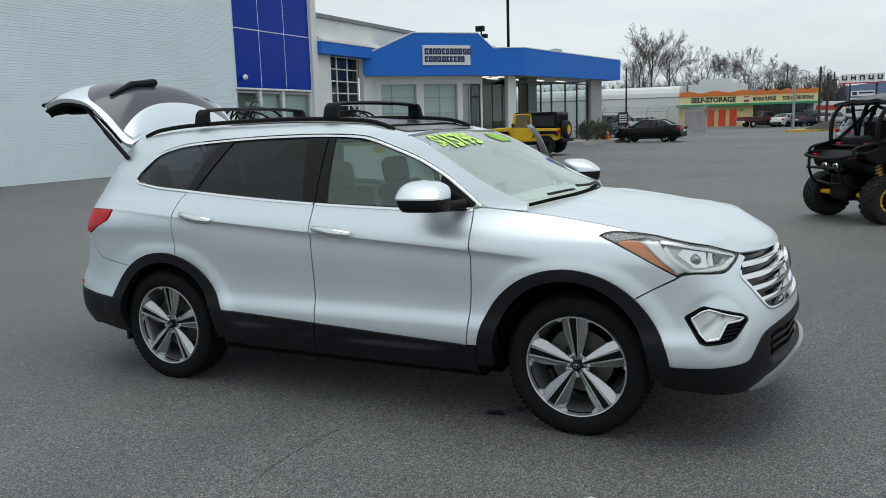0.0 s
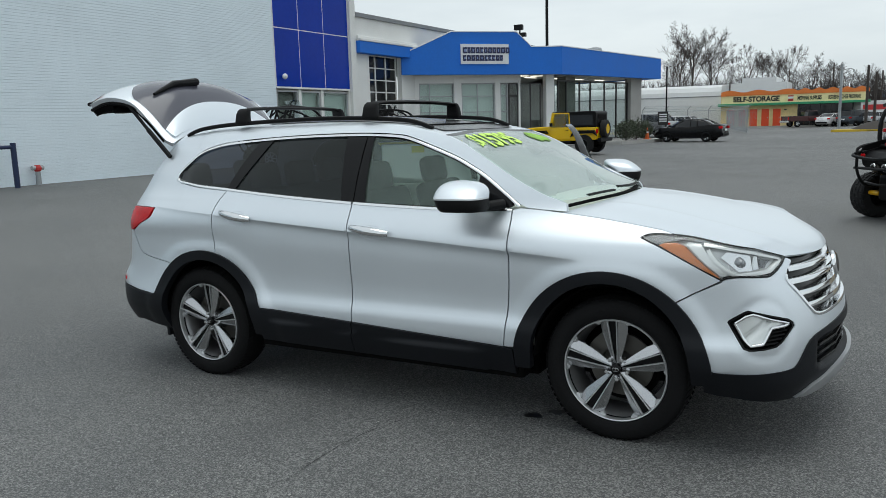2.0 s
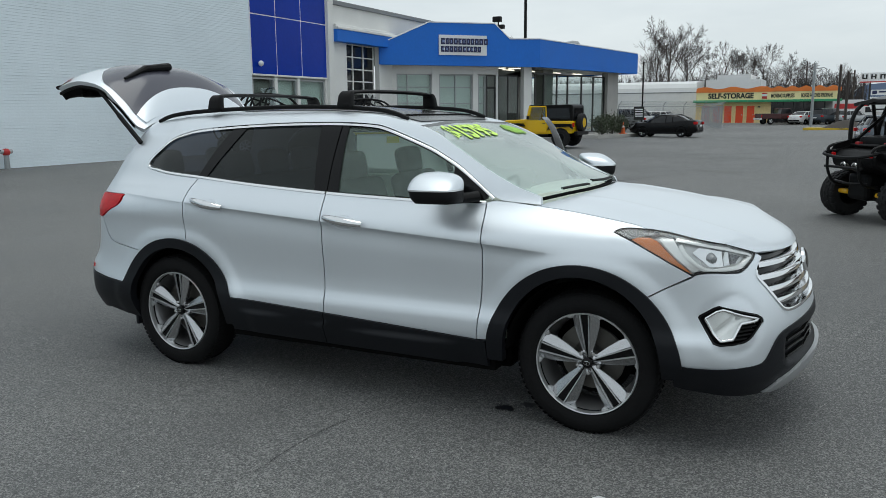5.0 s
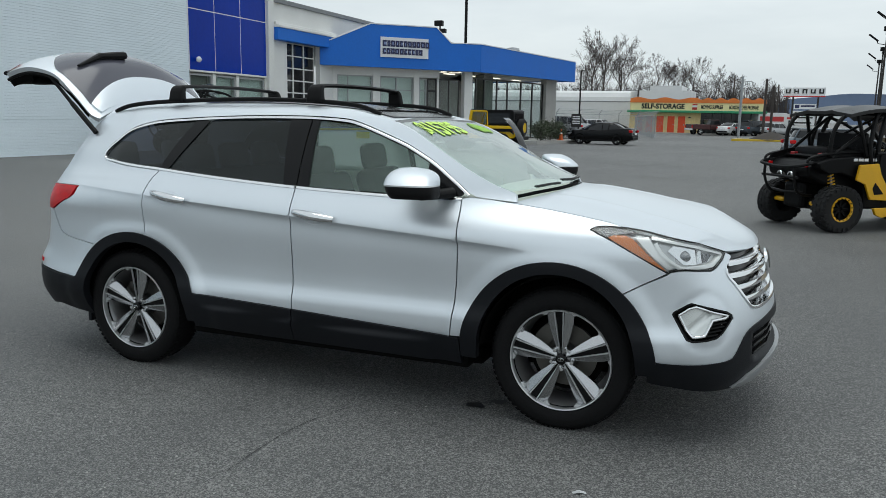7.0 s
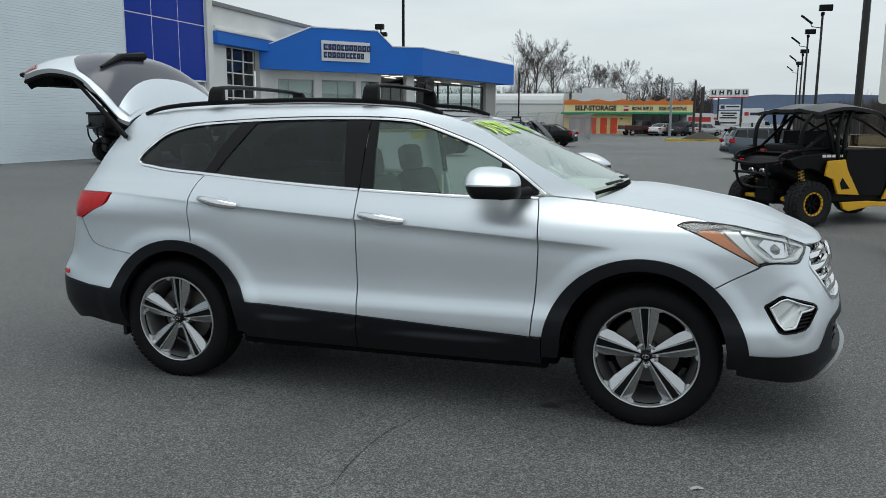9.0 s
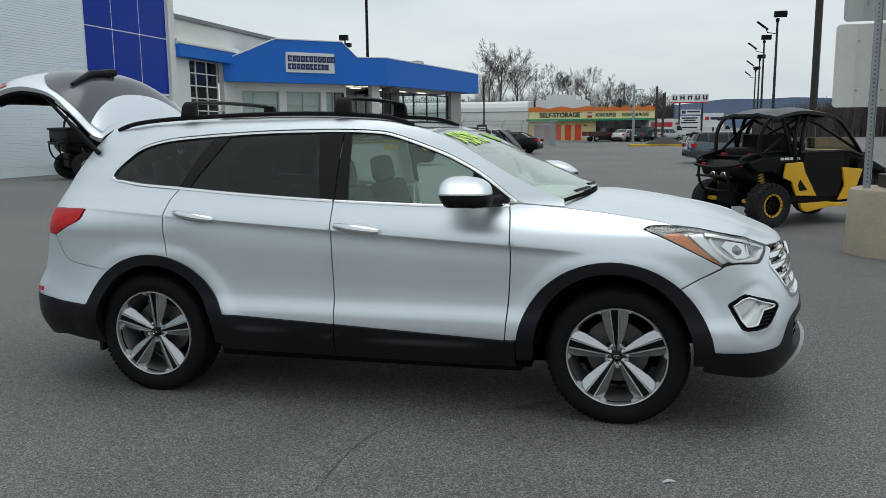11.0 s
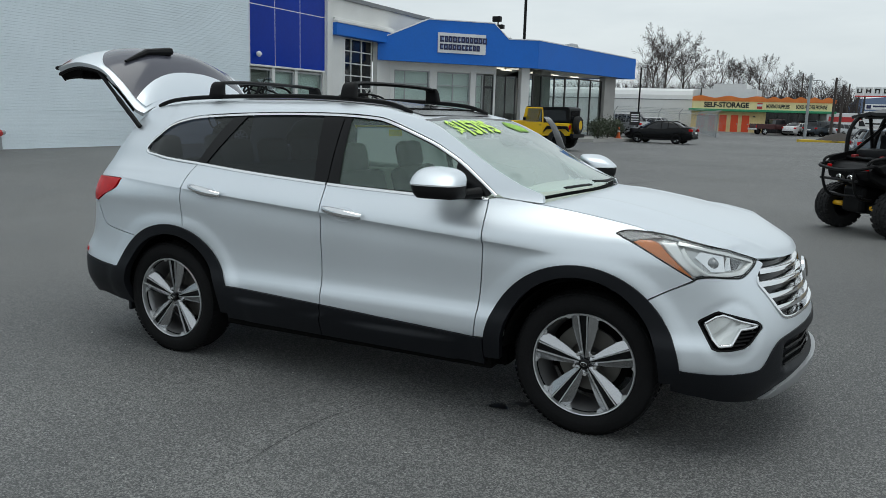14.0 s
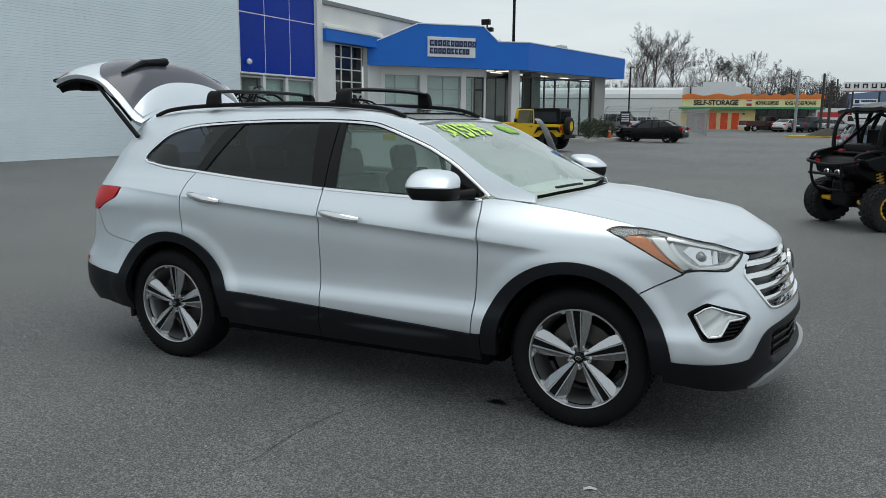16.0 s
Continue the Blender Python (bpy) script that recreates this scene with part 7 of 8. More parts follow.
backdrop = patch("bright_backdrop", [(-1.09, 1.10), (-0.93, 1.485), (-0.20, 1.49), (-0.20, 1.10)], backdrop_mat, out=-0.055, thick=0.0, step=0.06, side=-1, label="added pale backdrop inside the far window")
backdrop.visible_shadow = True
ribbon("backdrop_bar", [(-0.95, 1.49), (-0.60, 1.495), (-0.20, 1.495)], 0.02, YELLOW_TAG, backdrop, out=-0.05, thick=0.01, side=-1)
part("headliner", prism([(0.10, -0.48), (-1.8, -0.48), (-1.8, 0.48), (0.10, 0.48)], 1.585, 1.60), HEADLINER, car)
part("sun_visor", box(0.14, 0.28, -0.55, -0.2, 1.535, 1.55, 0.005, m=pose(0, 0, 0)), HEADLINER, car)
part("inner_mirror", box(0.36, 0.40, -0.11, 0.11, 1.44, 1.50, 0.015), BLACK_PLASTIC, car)
part("inspection_tag", box(-0.02, 0.07, -0.402, -0.400, 1.455, 1.495), YELLOW_TAG, car, "yellow tag behind the window")


# ---- raised tailgate ----
def tailgate():
    mid_l = smooth_line([(-1.935, 1.665, 0), (-1.965, 1.745, 0), (-2.03, 1.850, 0), (-2.16, 1.990, 0), (-2.39, 2.050, 0), (-2.64, 2.04, 0), (-2.84, 1.995, 0), (-2.97, 1.91, 0)], 6)
    rim_l = smooth_line([(-1.875, 1.565, 0.60), (-1.90, 1.575, 0.615), (-1.945, 1.605, 0.625), (-2.06, 1.735, 0.645), (-2.19, 1.858, 0.665), (-2.35, 1.905, 0.69), (-2.47, 1.90, 0.705), (-2.59, 1.868, 0.71)], 6)
    n, m = len(mid_l) - 1, 14

    def at(u, v, down=0.0):
        x = u * n
        i = min(int(x), n - 1)
        c, e = mid_l[i].lerp(mid_l[i + 1], x - i), rim_l[i].lerp(rim_l[i + 1], x - i)
        w = abs(v)
        return Vector((c.x + (e.x - c.x) * w ** 2.2, e.z * v, c.y + (e.y - c.y) * w ** 2.4)) + Vector((0.35 * down, 0, -down))

    def sheet(name, us, vs, material, parent, off, label="", thick=0.0):
        bm = bmesh.new()
        g = [[bm.verts.new(at(u, v, off)) for v in vs] for u in us]
        for i in range(len(us) - 1):
            for j in range(len(vs) - 1):
                bm.faces.new((g[i][j], g[i + 1][j], g[i + 1][j + 1], g[i][j + 1]))
        bmesh.ops.recalc_face_normals(bm, faces=bm.faces[:])
        if sum(f.normal.z for f in bm.faces) < 0:
            bmesh.ops.reverse_faces(bm, faces=bm.faces[:])
        if thick:
            bmesh.ops.solidify(bm, geom=bm.faces[:], thickness=thick)
        return part(name, bm, material, parent, label, smooth=True, sharp=50)

    lin = lambda a, b, k: [a + (b - a) * i / k for i in range(k + 1)]
    gate = sheet("tailgate", lin(0.0, 1.0, 60), lin(-1, 1, 40), SILVER, car, 0.0, "silver tailgate raised high", 0.03)
    # dark glass with rounded near corners
    bm = bmesh.new()
    us = lin(0.25, 0.63, 26)
    rows = []
    for u in us:
        t = (u - 0.25) / 0.38
        w = 0.93 - 0.55 * max(0.0, (0.14 - t) / 0.14) ** 2.2 * 0.25 - 0.9 * max(0.0, (t - 0.82) / 0.18) ** 2.2 * 0.25
        rows.append([bm.verts.new(at(u, w * (-1 + 2 * j / 30), -0.006)) for j in range(31)])
    for r0, r1 in zip(rows, rows[1:]):
        for j in range(30):
            bm.faces.new((r0[j], r1[j], r1[j + 1], r0[j + 1]))
    bmesh.ops.recalc_face_normals(bm, faces=bm.faces[:])
    part("rear_glass", bm, PRIVACY_SOLID, gate, "dark rear window", smooth=True)
    sheet("inner_lining", lin(0.30, 0.995, 24), lin(-0.99, 0.99, 20), GAP_BLACK, gate, 0.032, "black inner lining", 0.03)
    sheet("spoiler", lin(0.015, 0.275, 16), lin(-0.93, 0.93, 30), SILVER, gate, -0.028, "silver roof spoiler", 0.026)
    sheet("latch_panel", lin(0.76, 0.99, 12), lin(-0.975, 0.975, 20), GAP_BLACK, gate, 0.055, "black latch panel", 0.045)
    # spoiler lamp, wiper, plate recess, lamps
    wp = part("rear_wiper", tube([at(0.47, -0.74, -0.028), at(0.45, -0.42, -0.034), at(0.425, -0.087, -0.04)], 0.03, 8, radii=[0.012, 0.030, 0.040], flat=0.75), BLACK_PLASTIC, gate, "black rear wiper", smooth=True)
    sheet("plate_recess", lin(0.83, 0.97, 8), lin(-0.42, 0.42, 10), BLACK_PLASTIC, gate, -0.006)
    for sg in (-1, 1):
        sheet("tail_lamp", lin(0.86, 0.97, 6), lin(sg * 0.72, sg * 0.93, 8), TAIL_RED, gate, -0.006, "red lamp on the tailgate")
    lip = [at(1.0, v, 0.0) for v in lin(-1, 1, 24)]
    part("lower_lip", tube(lip, 0.018, 8, flat=0.8), BLACK_PLASTIC, gate, smooth=True)
    for sg in (-1, 1):
        edge_l = [at(u, sg * 0.975, 0.045) for u in lin(0.55, 1.0, 16)]
        part("edge_seal", tube(edge_l, 0.012, 6), BLACK_PLASTIC, gate, smooth=True)
        strut = part("gas_strut", cyl((-1.86, sg * 0.655, 1.47), (-2.06, sg * 0.655, 1.665), 0.016, n=8), BLACK_PLASTIC, gate, "black gas strut", smooth=True)
        part("strut_rod", cyl((-2.03, sg * 0.655, 1.635), (-2.24, sg * 0.65, 1.84), 0.012, n=8), BLACK_PLASTIC, strut, smooth=True)
        part("latch", box(-2.56, -2.44, sg * 0.5 - 0.05, sg * 0.5 + 0.05, 1.80, 1.86, 0.015), BLACK_PLASTIC, gate)


PRIVACY_SOLID = mixed("dark_rear_glass", (0.078, 0.078, 0.098), 0.16, 0.0, 0.2)
tailgate()
part("load_floor", box(-2.28, -1.75, -0.52, 0.52, 0.64, 0.70, 0.02), TRIM_GREY, car)


# ---- open off-road buggies ----
YELLOW = mat("bright_yellow_plastic", (0.78, 0.42, 0.008), 0.35, var=0.06, big=3, fine=60, bump=0.02, coat=0.2)
BUGGY_BLACK = mat("black_moulded_plastic", (0.005, 0.005, 0.0055), 0.45, var=0.15, big=3, fine=120, bump=0.05, spec=0.13)
BUGGY_ROOF = mat("satin_black_roof_plastic", (0.02, 0.02, 0.021), 0.38, var=0.15, big=3, fine=120, bump=0.05, spec=0.6)
DARK_SHOCK = mat("grey_shock_steel", (0.25, 0.25, 0.26), 0.35, metal=0.8)
RED_PLASTIC = mat("red_seat_panel", (0.30, 0.012, 0.016), 0.5)
TAN_SCREEN = glass_mat("smoked_plastic_screen", (0.62, 0.56, 0.46))
TAN_CLOTH = mat("pale_tan_cover", (0.52, 0.45, 0.30), 0.8)
KNOBBLY = mat("knobbly_tyre_rubber", (0.008, 0.008, 0.0085), 0.85, var=0.25, big=6, fine=80, bump=0.2)


def off_road_wheel(parent, x, y, r, w, ring, side):
    """A knobbly tyre on a dark wheel with a coloured ring; side: which way the face looks."""
    m = Matrix.Translation((x, y, r)) @ Matrix.Rotation(radians(90 if side < 0 else -90), 4, "X")
    h = w / 2
    ri = r * 0.50
    t = part("wheel", revolve([(ri, -h * 0.8), (r * 0.72, -h), (r * 0.90, -h * 0.92), (r * 0.965, -h * 0.5), (r * 0.97, 0), (r * 0.965, h * 0.5), (r * 0.90, h * 0.92), (r * 0.72, h), (ri, h * 0.8)], 36, m, closed=True), KNOBBLY, parent, smooth=True)
    bm = bmesh.new()
    for k in range(22):
        for row, z in enumerate((-0.72, -0.22, 0.28, 0.76)):
            a = math.tau * (k + 0.5 * (row % 2)) / 22
            rr = r * (0.965 if abs(z) < 0.5 else 0.935)
            box(rr - 0.01, rr + r * 0.035, -0.030 * r / 0.35, 0.030 * r / 0.35, (z - 0.17) * h, (z + 0.17) * h, bm=bm, m=Matrix.Rotation(a, 4, "Z"))
        a = math.tau * k / 22
        for s in (-1, 1):
            box(r * 0.80, r * 0.93, -0.022, 0.022, s * h * 0.96 - 0.012, s * h * 0.96 + 0.012, bm=bm, m=Matrix.Rotation(a, 4, "Z"))
    bm.transform(m)
    tagged(part("tread", bm, KNOBBLY, t), kind="stuff")
    part("dish", revolve([(0.0, h * 0.35), (ri * 0.35, h * 0.4), (ri * 0.5, h * 0.25), (ri * 0.92, h * 0.3), (ri, h * 0.75)], 30, m), BUGGY_BLACK, t, smooth=True)
    part("bead_ring", revolve([(ri * 0.88, h * 0.72), (ri * 0.88, h * 0.86), (ri * 1.03, h * 0.90), (ri * 1.05, h * 0.74)], 36, m, closed=True), ring, t, "coloured bead ring", smooth=True)
    for k in range(8):
        a = math.tau * k / 8
        g = box(ri * 0.2, ri * 0.85, -0.016, 0.016, h * 0.3, h * 0.55, 0.004, seg=1, m=m @ Matrix.Rotation(a, 4, "Z"))
        part("spoke", g, ring if ring is ALLOY else BUGGY_BLACK, t)
    for k in range(16):
        a = math.tau * (k + 0.5) / 16
        p = m @ Vector((ri * 0.92 * math.cos(a), ri * 0.92 * math.sin(a), h * 0.88))
        q = m @ Vector((ri * 0.92 * math.cos(a), ri * 0.92 * math.sin(a), h * 0.95))
        part("bolt", cyl(p, q, 0.010, n=6), BUGGY_BLACK, t)
    return t


def spring(p, q, r, coils, wire):
    p, q = Vector(p), Vector(q)
    f = frame_at(p, q - p)
    n = coils * 10
    return tube([f @ Vector((r * math.cos(math.tau * k / 10), r * math.sin(math.tau * k / 10), (q - p).length * k / n)) for k in range(n + 1)], wire, 5)


def side_panel(outline, y, thick, bm=None, bevel=0.008):
    """A flat moulding in the x-z plane at y."""
    return prism(outline, 0, thick, Matrix(((1, 0, 0, 0), (0, 0, 1, y), (0, 1, 0, 0), (0, 0, 0, 1))), bm, bevel)


def buggy(at, label, accent, ring, doors=True, bed=False, r=0.345):
    v = thing("off_road_buggy", label, "buggy", at)
    for x, y in ((-1.07, 0.62), (-1.07, -0.62), (1.07, 0.62), (1.07, -0.62)):
        off_road_wheel(v, x, y, r, 0.28 if x < 0 else 0.24, ring, 1 if y > 0 else -1)
    # tub and chassis
    part("chassis", box(-1.25, 1.25, -0.36, 0.36, 0.30, 0.46, 0.04), BUGGY_BLACK, v)
    part("tub", prism([(-0.62, 0.34), (0.72, 0.34), (0.80, 0.62), (0.66, 0.80), (-0.66, 0.80)], -0.62, 0.62, Matrix(((1, 0, 0, 0), (0, 0, 1, 0), (0, 1, 0, 0), (0, 0, 0, 1))), bevel=0.03), BUGGY_BLACK, v)
    part("bonnet", prism([(0.60, 0.75), (0.62, 1.12), (0.85, 1.12), (1.20, 0.98), (1.46, 0.78), (1.44, 0.60), (1.30, 0.52), (0.80, 0.55)], -0.50, 0.50, Matrix(((1, 0, 0, 0), (0, 0, 1, 0), (0, 1, 0, 0), (0, 0, 0, 1))), bevel=0.04), BUGGY_BLACK, v, "black sloping bonnet")
    part("engine_cover", prism([(-0.55, 0.60), (-0.50, 1.02), (-0.85, 1.06), (-1.35, 1.02), (-1.48, 0.92), (-1.45, 0.80), (-1.25, 0.70), (-1.0, 0.62)], -0.46, 0.46, Matrix(((1, 0, 0, 0), (0, 0, 1, 0), (0, 1, 0, 0), (0, 0, 0, 1))), bevel=0.04), BUGGY_BLACK, v, "black moulded rear cover")
    for s in (-1, 1):
        y = s * 0.60
        # rear fender flare
        pts = [(-0.50, 1.06), (-0.62, 0.88), (-0.72, 0.74), (-0.86, 0.80), (-1.05, 0.86), (-1.25, 0.84), (-1.40, 0.92), (-1.46, 1.00), (-1.2, 1.07), (-0.8, 1.10)]
        part("rear_fender", side_panel(pts, y - (0.16 if s > 0 else 0.0) if s > 0 else y - 0.02, 0.18, bevel=0.02), BUGGY_BLACK, v, smooth=False)
        pts = [(0.74, 0.90), (0.80, 0.70), (0.92, 0.78), (1.10, 0.84), (1.30, 0.80), (1.42, 0.74), (1.36, 0.86), (1.10, 0.98), (0.85, 1.02)]
        part("front_fender", side_panel(pts, y - (0.14 if s > 0 else 0.02), 0.16, bevel=0.02), BUGGY_BLACK, v)
        o = 0.0 if s > 0 else -0.05
        if doors:
            part("door", side_panel([(-0.34, 0.44), (0.30, 0.44), (0.36, 0.60), (0.40, 1.10), (0.34, 1.15), (-0.10, 1.17), (-0.44, 1.12), (-0.46, 0.80)], y + 0.03 * s + o + 0.01, 0.045), BUGGY_BLACK, v, "black half door")
            p = part("side_panel", side_panel([(-0.80, 0.98), (-0.48, 1.00), (-0.42, 0.84), (-0.16, 0.46), (-0.58, 0.48), (-0.68, 0.70), (-0.84, 0.76)], y + 0.055 * s + o + 0.01, 0.04), accent, v, "yellow side panel")
            part("vent", side_panel([(-0.56, 0.64), (-0.52, 0.73), (-0.36, 0.56), (-0.52, 0.55)], y + (0.104 if s > 0 else -0.10), 0.004, bevel=0.001), BUGGY_BLACK, p)
            part("side_panel", side_panel([(0.34, 0.90), (0.78, 0.86), (0.60, 0.40), (0.30, 0.38), (0.42, 0.60)], y + 0.055 * s + o + 0.01, 0.04), accent, v, "yellow side panel")
            part("step_bar", side_panel([(-0.55, 0.36), (0.0, 0.37), (0.74, 0.30), (0.72, 0.265), (0.05, 0.29), (-0.40, 0.22), (-0.50, 0.26)], y + 0.11 * s + o + 0.01, 0.05), accent, v, "yellow step bar")
            for k, (a, b2) in enumerate(((-0.86, -0.80), (-0.78, -0.70), (-0.68, -0.62), (-0.58, -0.52), (-0.50, -0.42))):
                part("pale_shape", side_panel([(a, 1.03), (b2, 1.03), (b2, 1.07), (a, 1.07)], y + (0.165 if s > 0 else -0.032) - (0.165 - 0.022 if s > 0 else 0.0), 0.012, bevel=0.001), SIGN_WHITE, v)
        # roll cage
        part("cage_tube", tube(smooth_line([(0.86, s * 0.60, 1.06), (0.66, s * 0.60, 1.29), (0.40, s * 0.57, 1.58), (0.16, s * 0.56, 1.70), (-0.30, s * 0.56, 1.76), (-0.62, s * 0.54, 1.74)], 4), 0.031, 8), BLACK_STEEL, v, smooth=True)
        part("cage_tube", tube(smooth_line([(-0.42, s * 0.60, 0.80), (-0.46, s * 0.62, 1.25), (-0.36, s * 0.58, 1.62), (-0.26, s * 0.56, 1.75)], 4), 0.033, 8), BLACK_STEEL, v, smooth=True)
        part("cage_tube", tube(smooth_line([(-0.52, s * 0.62, 0.85), (-0.60, s * 0.62, 1.25), (-0.52, s * 0.58, 1.62), (-0.44, s * 0.56, 1.75)], 4), 0.031, 8), BLACK_STEEL, v, smooth=True)
        part("cage_tube", tube(smooth_line([(-0.62, s * 0.54, 1.74), (-0.96, s * 0.52, 1.69), (-1.14, s * 0.50, 1.45), (-1.16, s * 0.48, 1.05)], 4), 0.031, 8), BLACK_STEEL, v, smooth=True)
        part("cage_tube", tube([(-0.40, s * 0.56, 1.64), (-1.20, s * 0.48, 1.04)], 0.027, 7), BLACK_STEEL, v, smooth=True)
        part("cage_tube", tube([(-0.80, s * 0.53, 1.72), (-0.62, s * 0.60, 1.10)], 0.027, 7), BLACK_STEEL, v, smooth=True)
        part("cage_tube", tube([(0.80, s * 0.58, 1.14), (-0.06, s * 0.57, 1.56), (-0.36, s * 0.57, 1.66)], 0.025, 7), BLACK_STEEL, v, smooth=True)
        part("cage_tube", tube([(-0.50, s * 0.64, 1.14), (0.50, s * 0.66, 1.15), (0.88, s * 0.62, 1.06)], 0.027, 7), BLACK_STEEL, v, smooth=True)
        # suspension
        part("shock", cyl((-1.12, s * 0.42, 0.98), (-1.02, s * 0.50, 0.46), 0.022, n=8), DARK_SHOCK, v)
        part("coil", spring((-1.05, s * 0.475, 0.58), (-1.105, s * 0.432, 0.90), 0.05, 7, 0.012), accent if doors else BUGGY_BLACK, v, "coloured coil spring")
        part("shock", cyl((1.0, s * 0.36, 0.92), (1.06, s * 0.50, 0.42), 0.02, n=8), DARK_SHOCK, v)
        part("coil", spring((1.05, s * 0.475, 0.52), (1.01, s * 0.39, 0.84), 0.048, 7, 0.012), accent if doors else BUGGY_BLACK, v, "coloured coil spring")
        part("lower_arm", prism([(-0.70, s * 0.30), (-0.95, s * 0.55), (-1.12, s * 0.55), (-1.20, s * 0.30)], 0.36, 0.41), accent if doors else BUGGY_BLACK, v)
        part("lower_arm", prism([(0.80, s * 0.30), (1.0, s * 0.52), (1.12, s * 0.52), (1.20, s * 0.30)], 0.34, 0.39), accent if doors else BUGGY_BLACK, v)
        part("arm_guard", box(-1.30, -1.08, s * 0.40 - 0.13, s * 0.40 + 0.10, 0.36, 0.43, 0.03), accent if doors else BUGGY_BLACK, v)
        part("tail_lamp", box(-1.49, -1.46, s * 0.40 - 0.04, s * 0.40 + 0.04, 0.93, 0.98, 0.01), TAIL_RED, v)
        # seats
        part("seat", box(-0.32, 0.16, s * 0.29 - 0.22, s * 0.29 + 0.22, 0.62, 0.80, 0.05, seg=2), BUGGY_BLACK, v, "black bucket seat")
        part("seat_back", box(-0.08, 0.04, -0.22, 0.22, 0.0, 0.46, 0.05, seg=2, m=pose(-0.32, s * 0.29, 0.78, 0, -14, 0)), BUGGY_BLACK, v)
        part("seat_panel", box(-0.092, -0.08, -0.15, 0.15, 0.02, 0.26, 0.004, seg=1, m=pose(-0.32, s * 0.29, 0.78, 0, -14, 0)), RED_PLASTIC, v, "dark red seat panel")
        part("head_pad", box(-0.06, 0.04, -0.12, 0.12, 0.0, 0.2, 0.04, seg=2, m=pose(-0.45, s * 0.29, 1.24, 0, -10, 0)), BUGGY_BLACK, v)
    for x, z in ((-0.30, 1.76), (0.16, 1.70), (-0.94, 1.69), (-0.46, 1.25), (-1.16, 1.08), (0.98, 1.10)):
        part("cross_tube", tube([(x, -0.57, z), (x, 0.57, z)], 0.024, 8), BLACK_STEEL, v, smooth=True)
    part("cage_tube", tube([(-0.36, -0.56, 1.72), (-0.50, 0.58, 1.20)], 0.02, 7), BLACK_STEEL, v, smooth=True)
    # roof sheet, dished
    if doors:
        bm = bmesh.new()
        g = [[bm.verts.new(((0.36 - 0.16 * abs(-1 + j / 5) ** 3) * (1 - i / 12) - 1.02 * i / 12, -0.66 + 1.32 * j / 10, 1.715 + 0.115 * math.sin(math.pi * (0.04 + 0.88 * i / 12)) - 0.05 * abs(-1 + j / 5) ** 2.5 - (0.04 if i == 0 else 0.0) + (0.018 if j in (3, 7) else 0.0))) for j in range(11)] for i in range(13)]
        for i in range(12):
            for j in range(10):
                bm.faces.new((g[i][j], g[i + 1][j], g[i + 1][j + 1], g[i][j + 1]))
        bmesh.ops.recalc_face_normals(bm, faces=bm.faces[:])
        bmesh.ops.solidify(bm, geom=bm.faces[:], thickness=0.05)
        part("roof", bm, BUGGY_ROOF, v, "black moulded roof", smooth=True)
    # rear bumper, exhaust
    part("rear_bumper", tube(smooth_line([(-1.30, -0.50, 1.02), (-1.52, -0.50, 0.98), (-1.60, -0.42, 0.95), (-1.62, 0.0, 0.92), (-1.60, 0.42, 0.95), (-1.52, 0.50, 0.98), (-1.30, 0.50, 1.02)], 4), 0.024, 8), BLACK_STEEL, v, smooth=True)
    part("rear_bumper", tube(smooth_line([(-1.25, -0.30, 0.50), (-1.50, -0.32, 0.55), (-1.60, -0.34, 0.74), (-1.61, -0.34, 0.93)], 4), 0.022, 8), BLACK_STEEL, v, smooth=True)
    part("rear_bumper", tube(smooth_line([(-1.25, 0.30, 0.50), (-1.50, 0.32, 0.55), (-1.60, 0.34, 0.74), (-1.61, 0.34, 0.93)], 4), 0.022, 8), BLACK_STEEL, v, smooth=True)
    for y in (-0.12, 0.12):
        part("exhaust", revolve([(0.03, 0.0), (0.045, 0.0), (0.055, 0.03), (0.055, 0.3), (0.0, 0.3)], 16, pose(-1.50, y, 0.78, 0, 90, 0)), STEEL_DISC, v, "steel exhaust", smooth=True)
    part("rear_screen", box(-0.60, -0.57, -0.50, 0.50, 0.95, 1.42, 0.01), BUGGY_BLACK, v, "black shoulder screen")
    part("intake_box", box(-1.12, -0.66, -0.36, 0.36, 1.0, 1.22, 0.06, seg=2), BUGGY_BLACK, v, "black air intake box", smooth=True)
    for y in (-0.34, 0.34):
        part("bed_rail", tube(smooth_line([(-0.62, y * 1.5, 1.16), (-1.0, y * 1.5, 1.15), (-1.45, y * 1.45, 1.08), (-1.52, y * 1.4, 0.98)], 4), 0.022, 7), BLACK_STEEL, v, smooth=True)
    part("gearbox", box(-1.35, -0.75, -0.22, 0.22, 0.30, 0.70, 0.06), BUGGY_BLACK, v)
    part("dash_board", box(0.50, 0.66, -0.56, 0.56, 0.85, 1.14, 0.05), BUGGY_BLACK, v)
    sw = part("steering_wheel", revolve([(0.15 + 0.015 * math.cos(a), 0.015 * math.sin(a)) for a in [math.tau * k / 8 for k in range(8)]], 20, pose(0.36, 0.29, 1.14, 0, -60, 0), closed=True), BUGGY_BLACK, v, smooth=True)
    part("column", tube([(0.36, 0.29, 1.14), (0.55, 0.29, 1.03)], 0.02, 6), BUGGY_BLACK, sw)
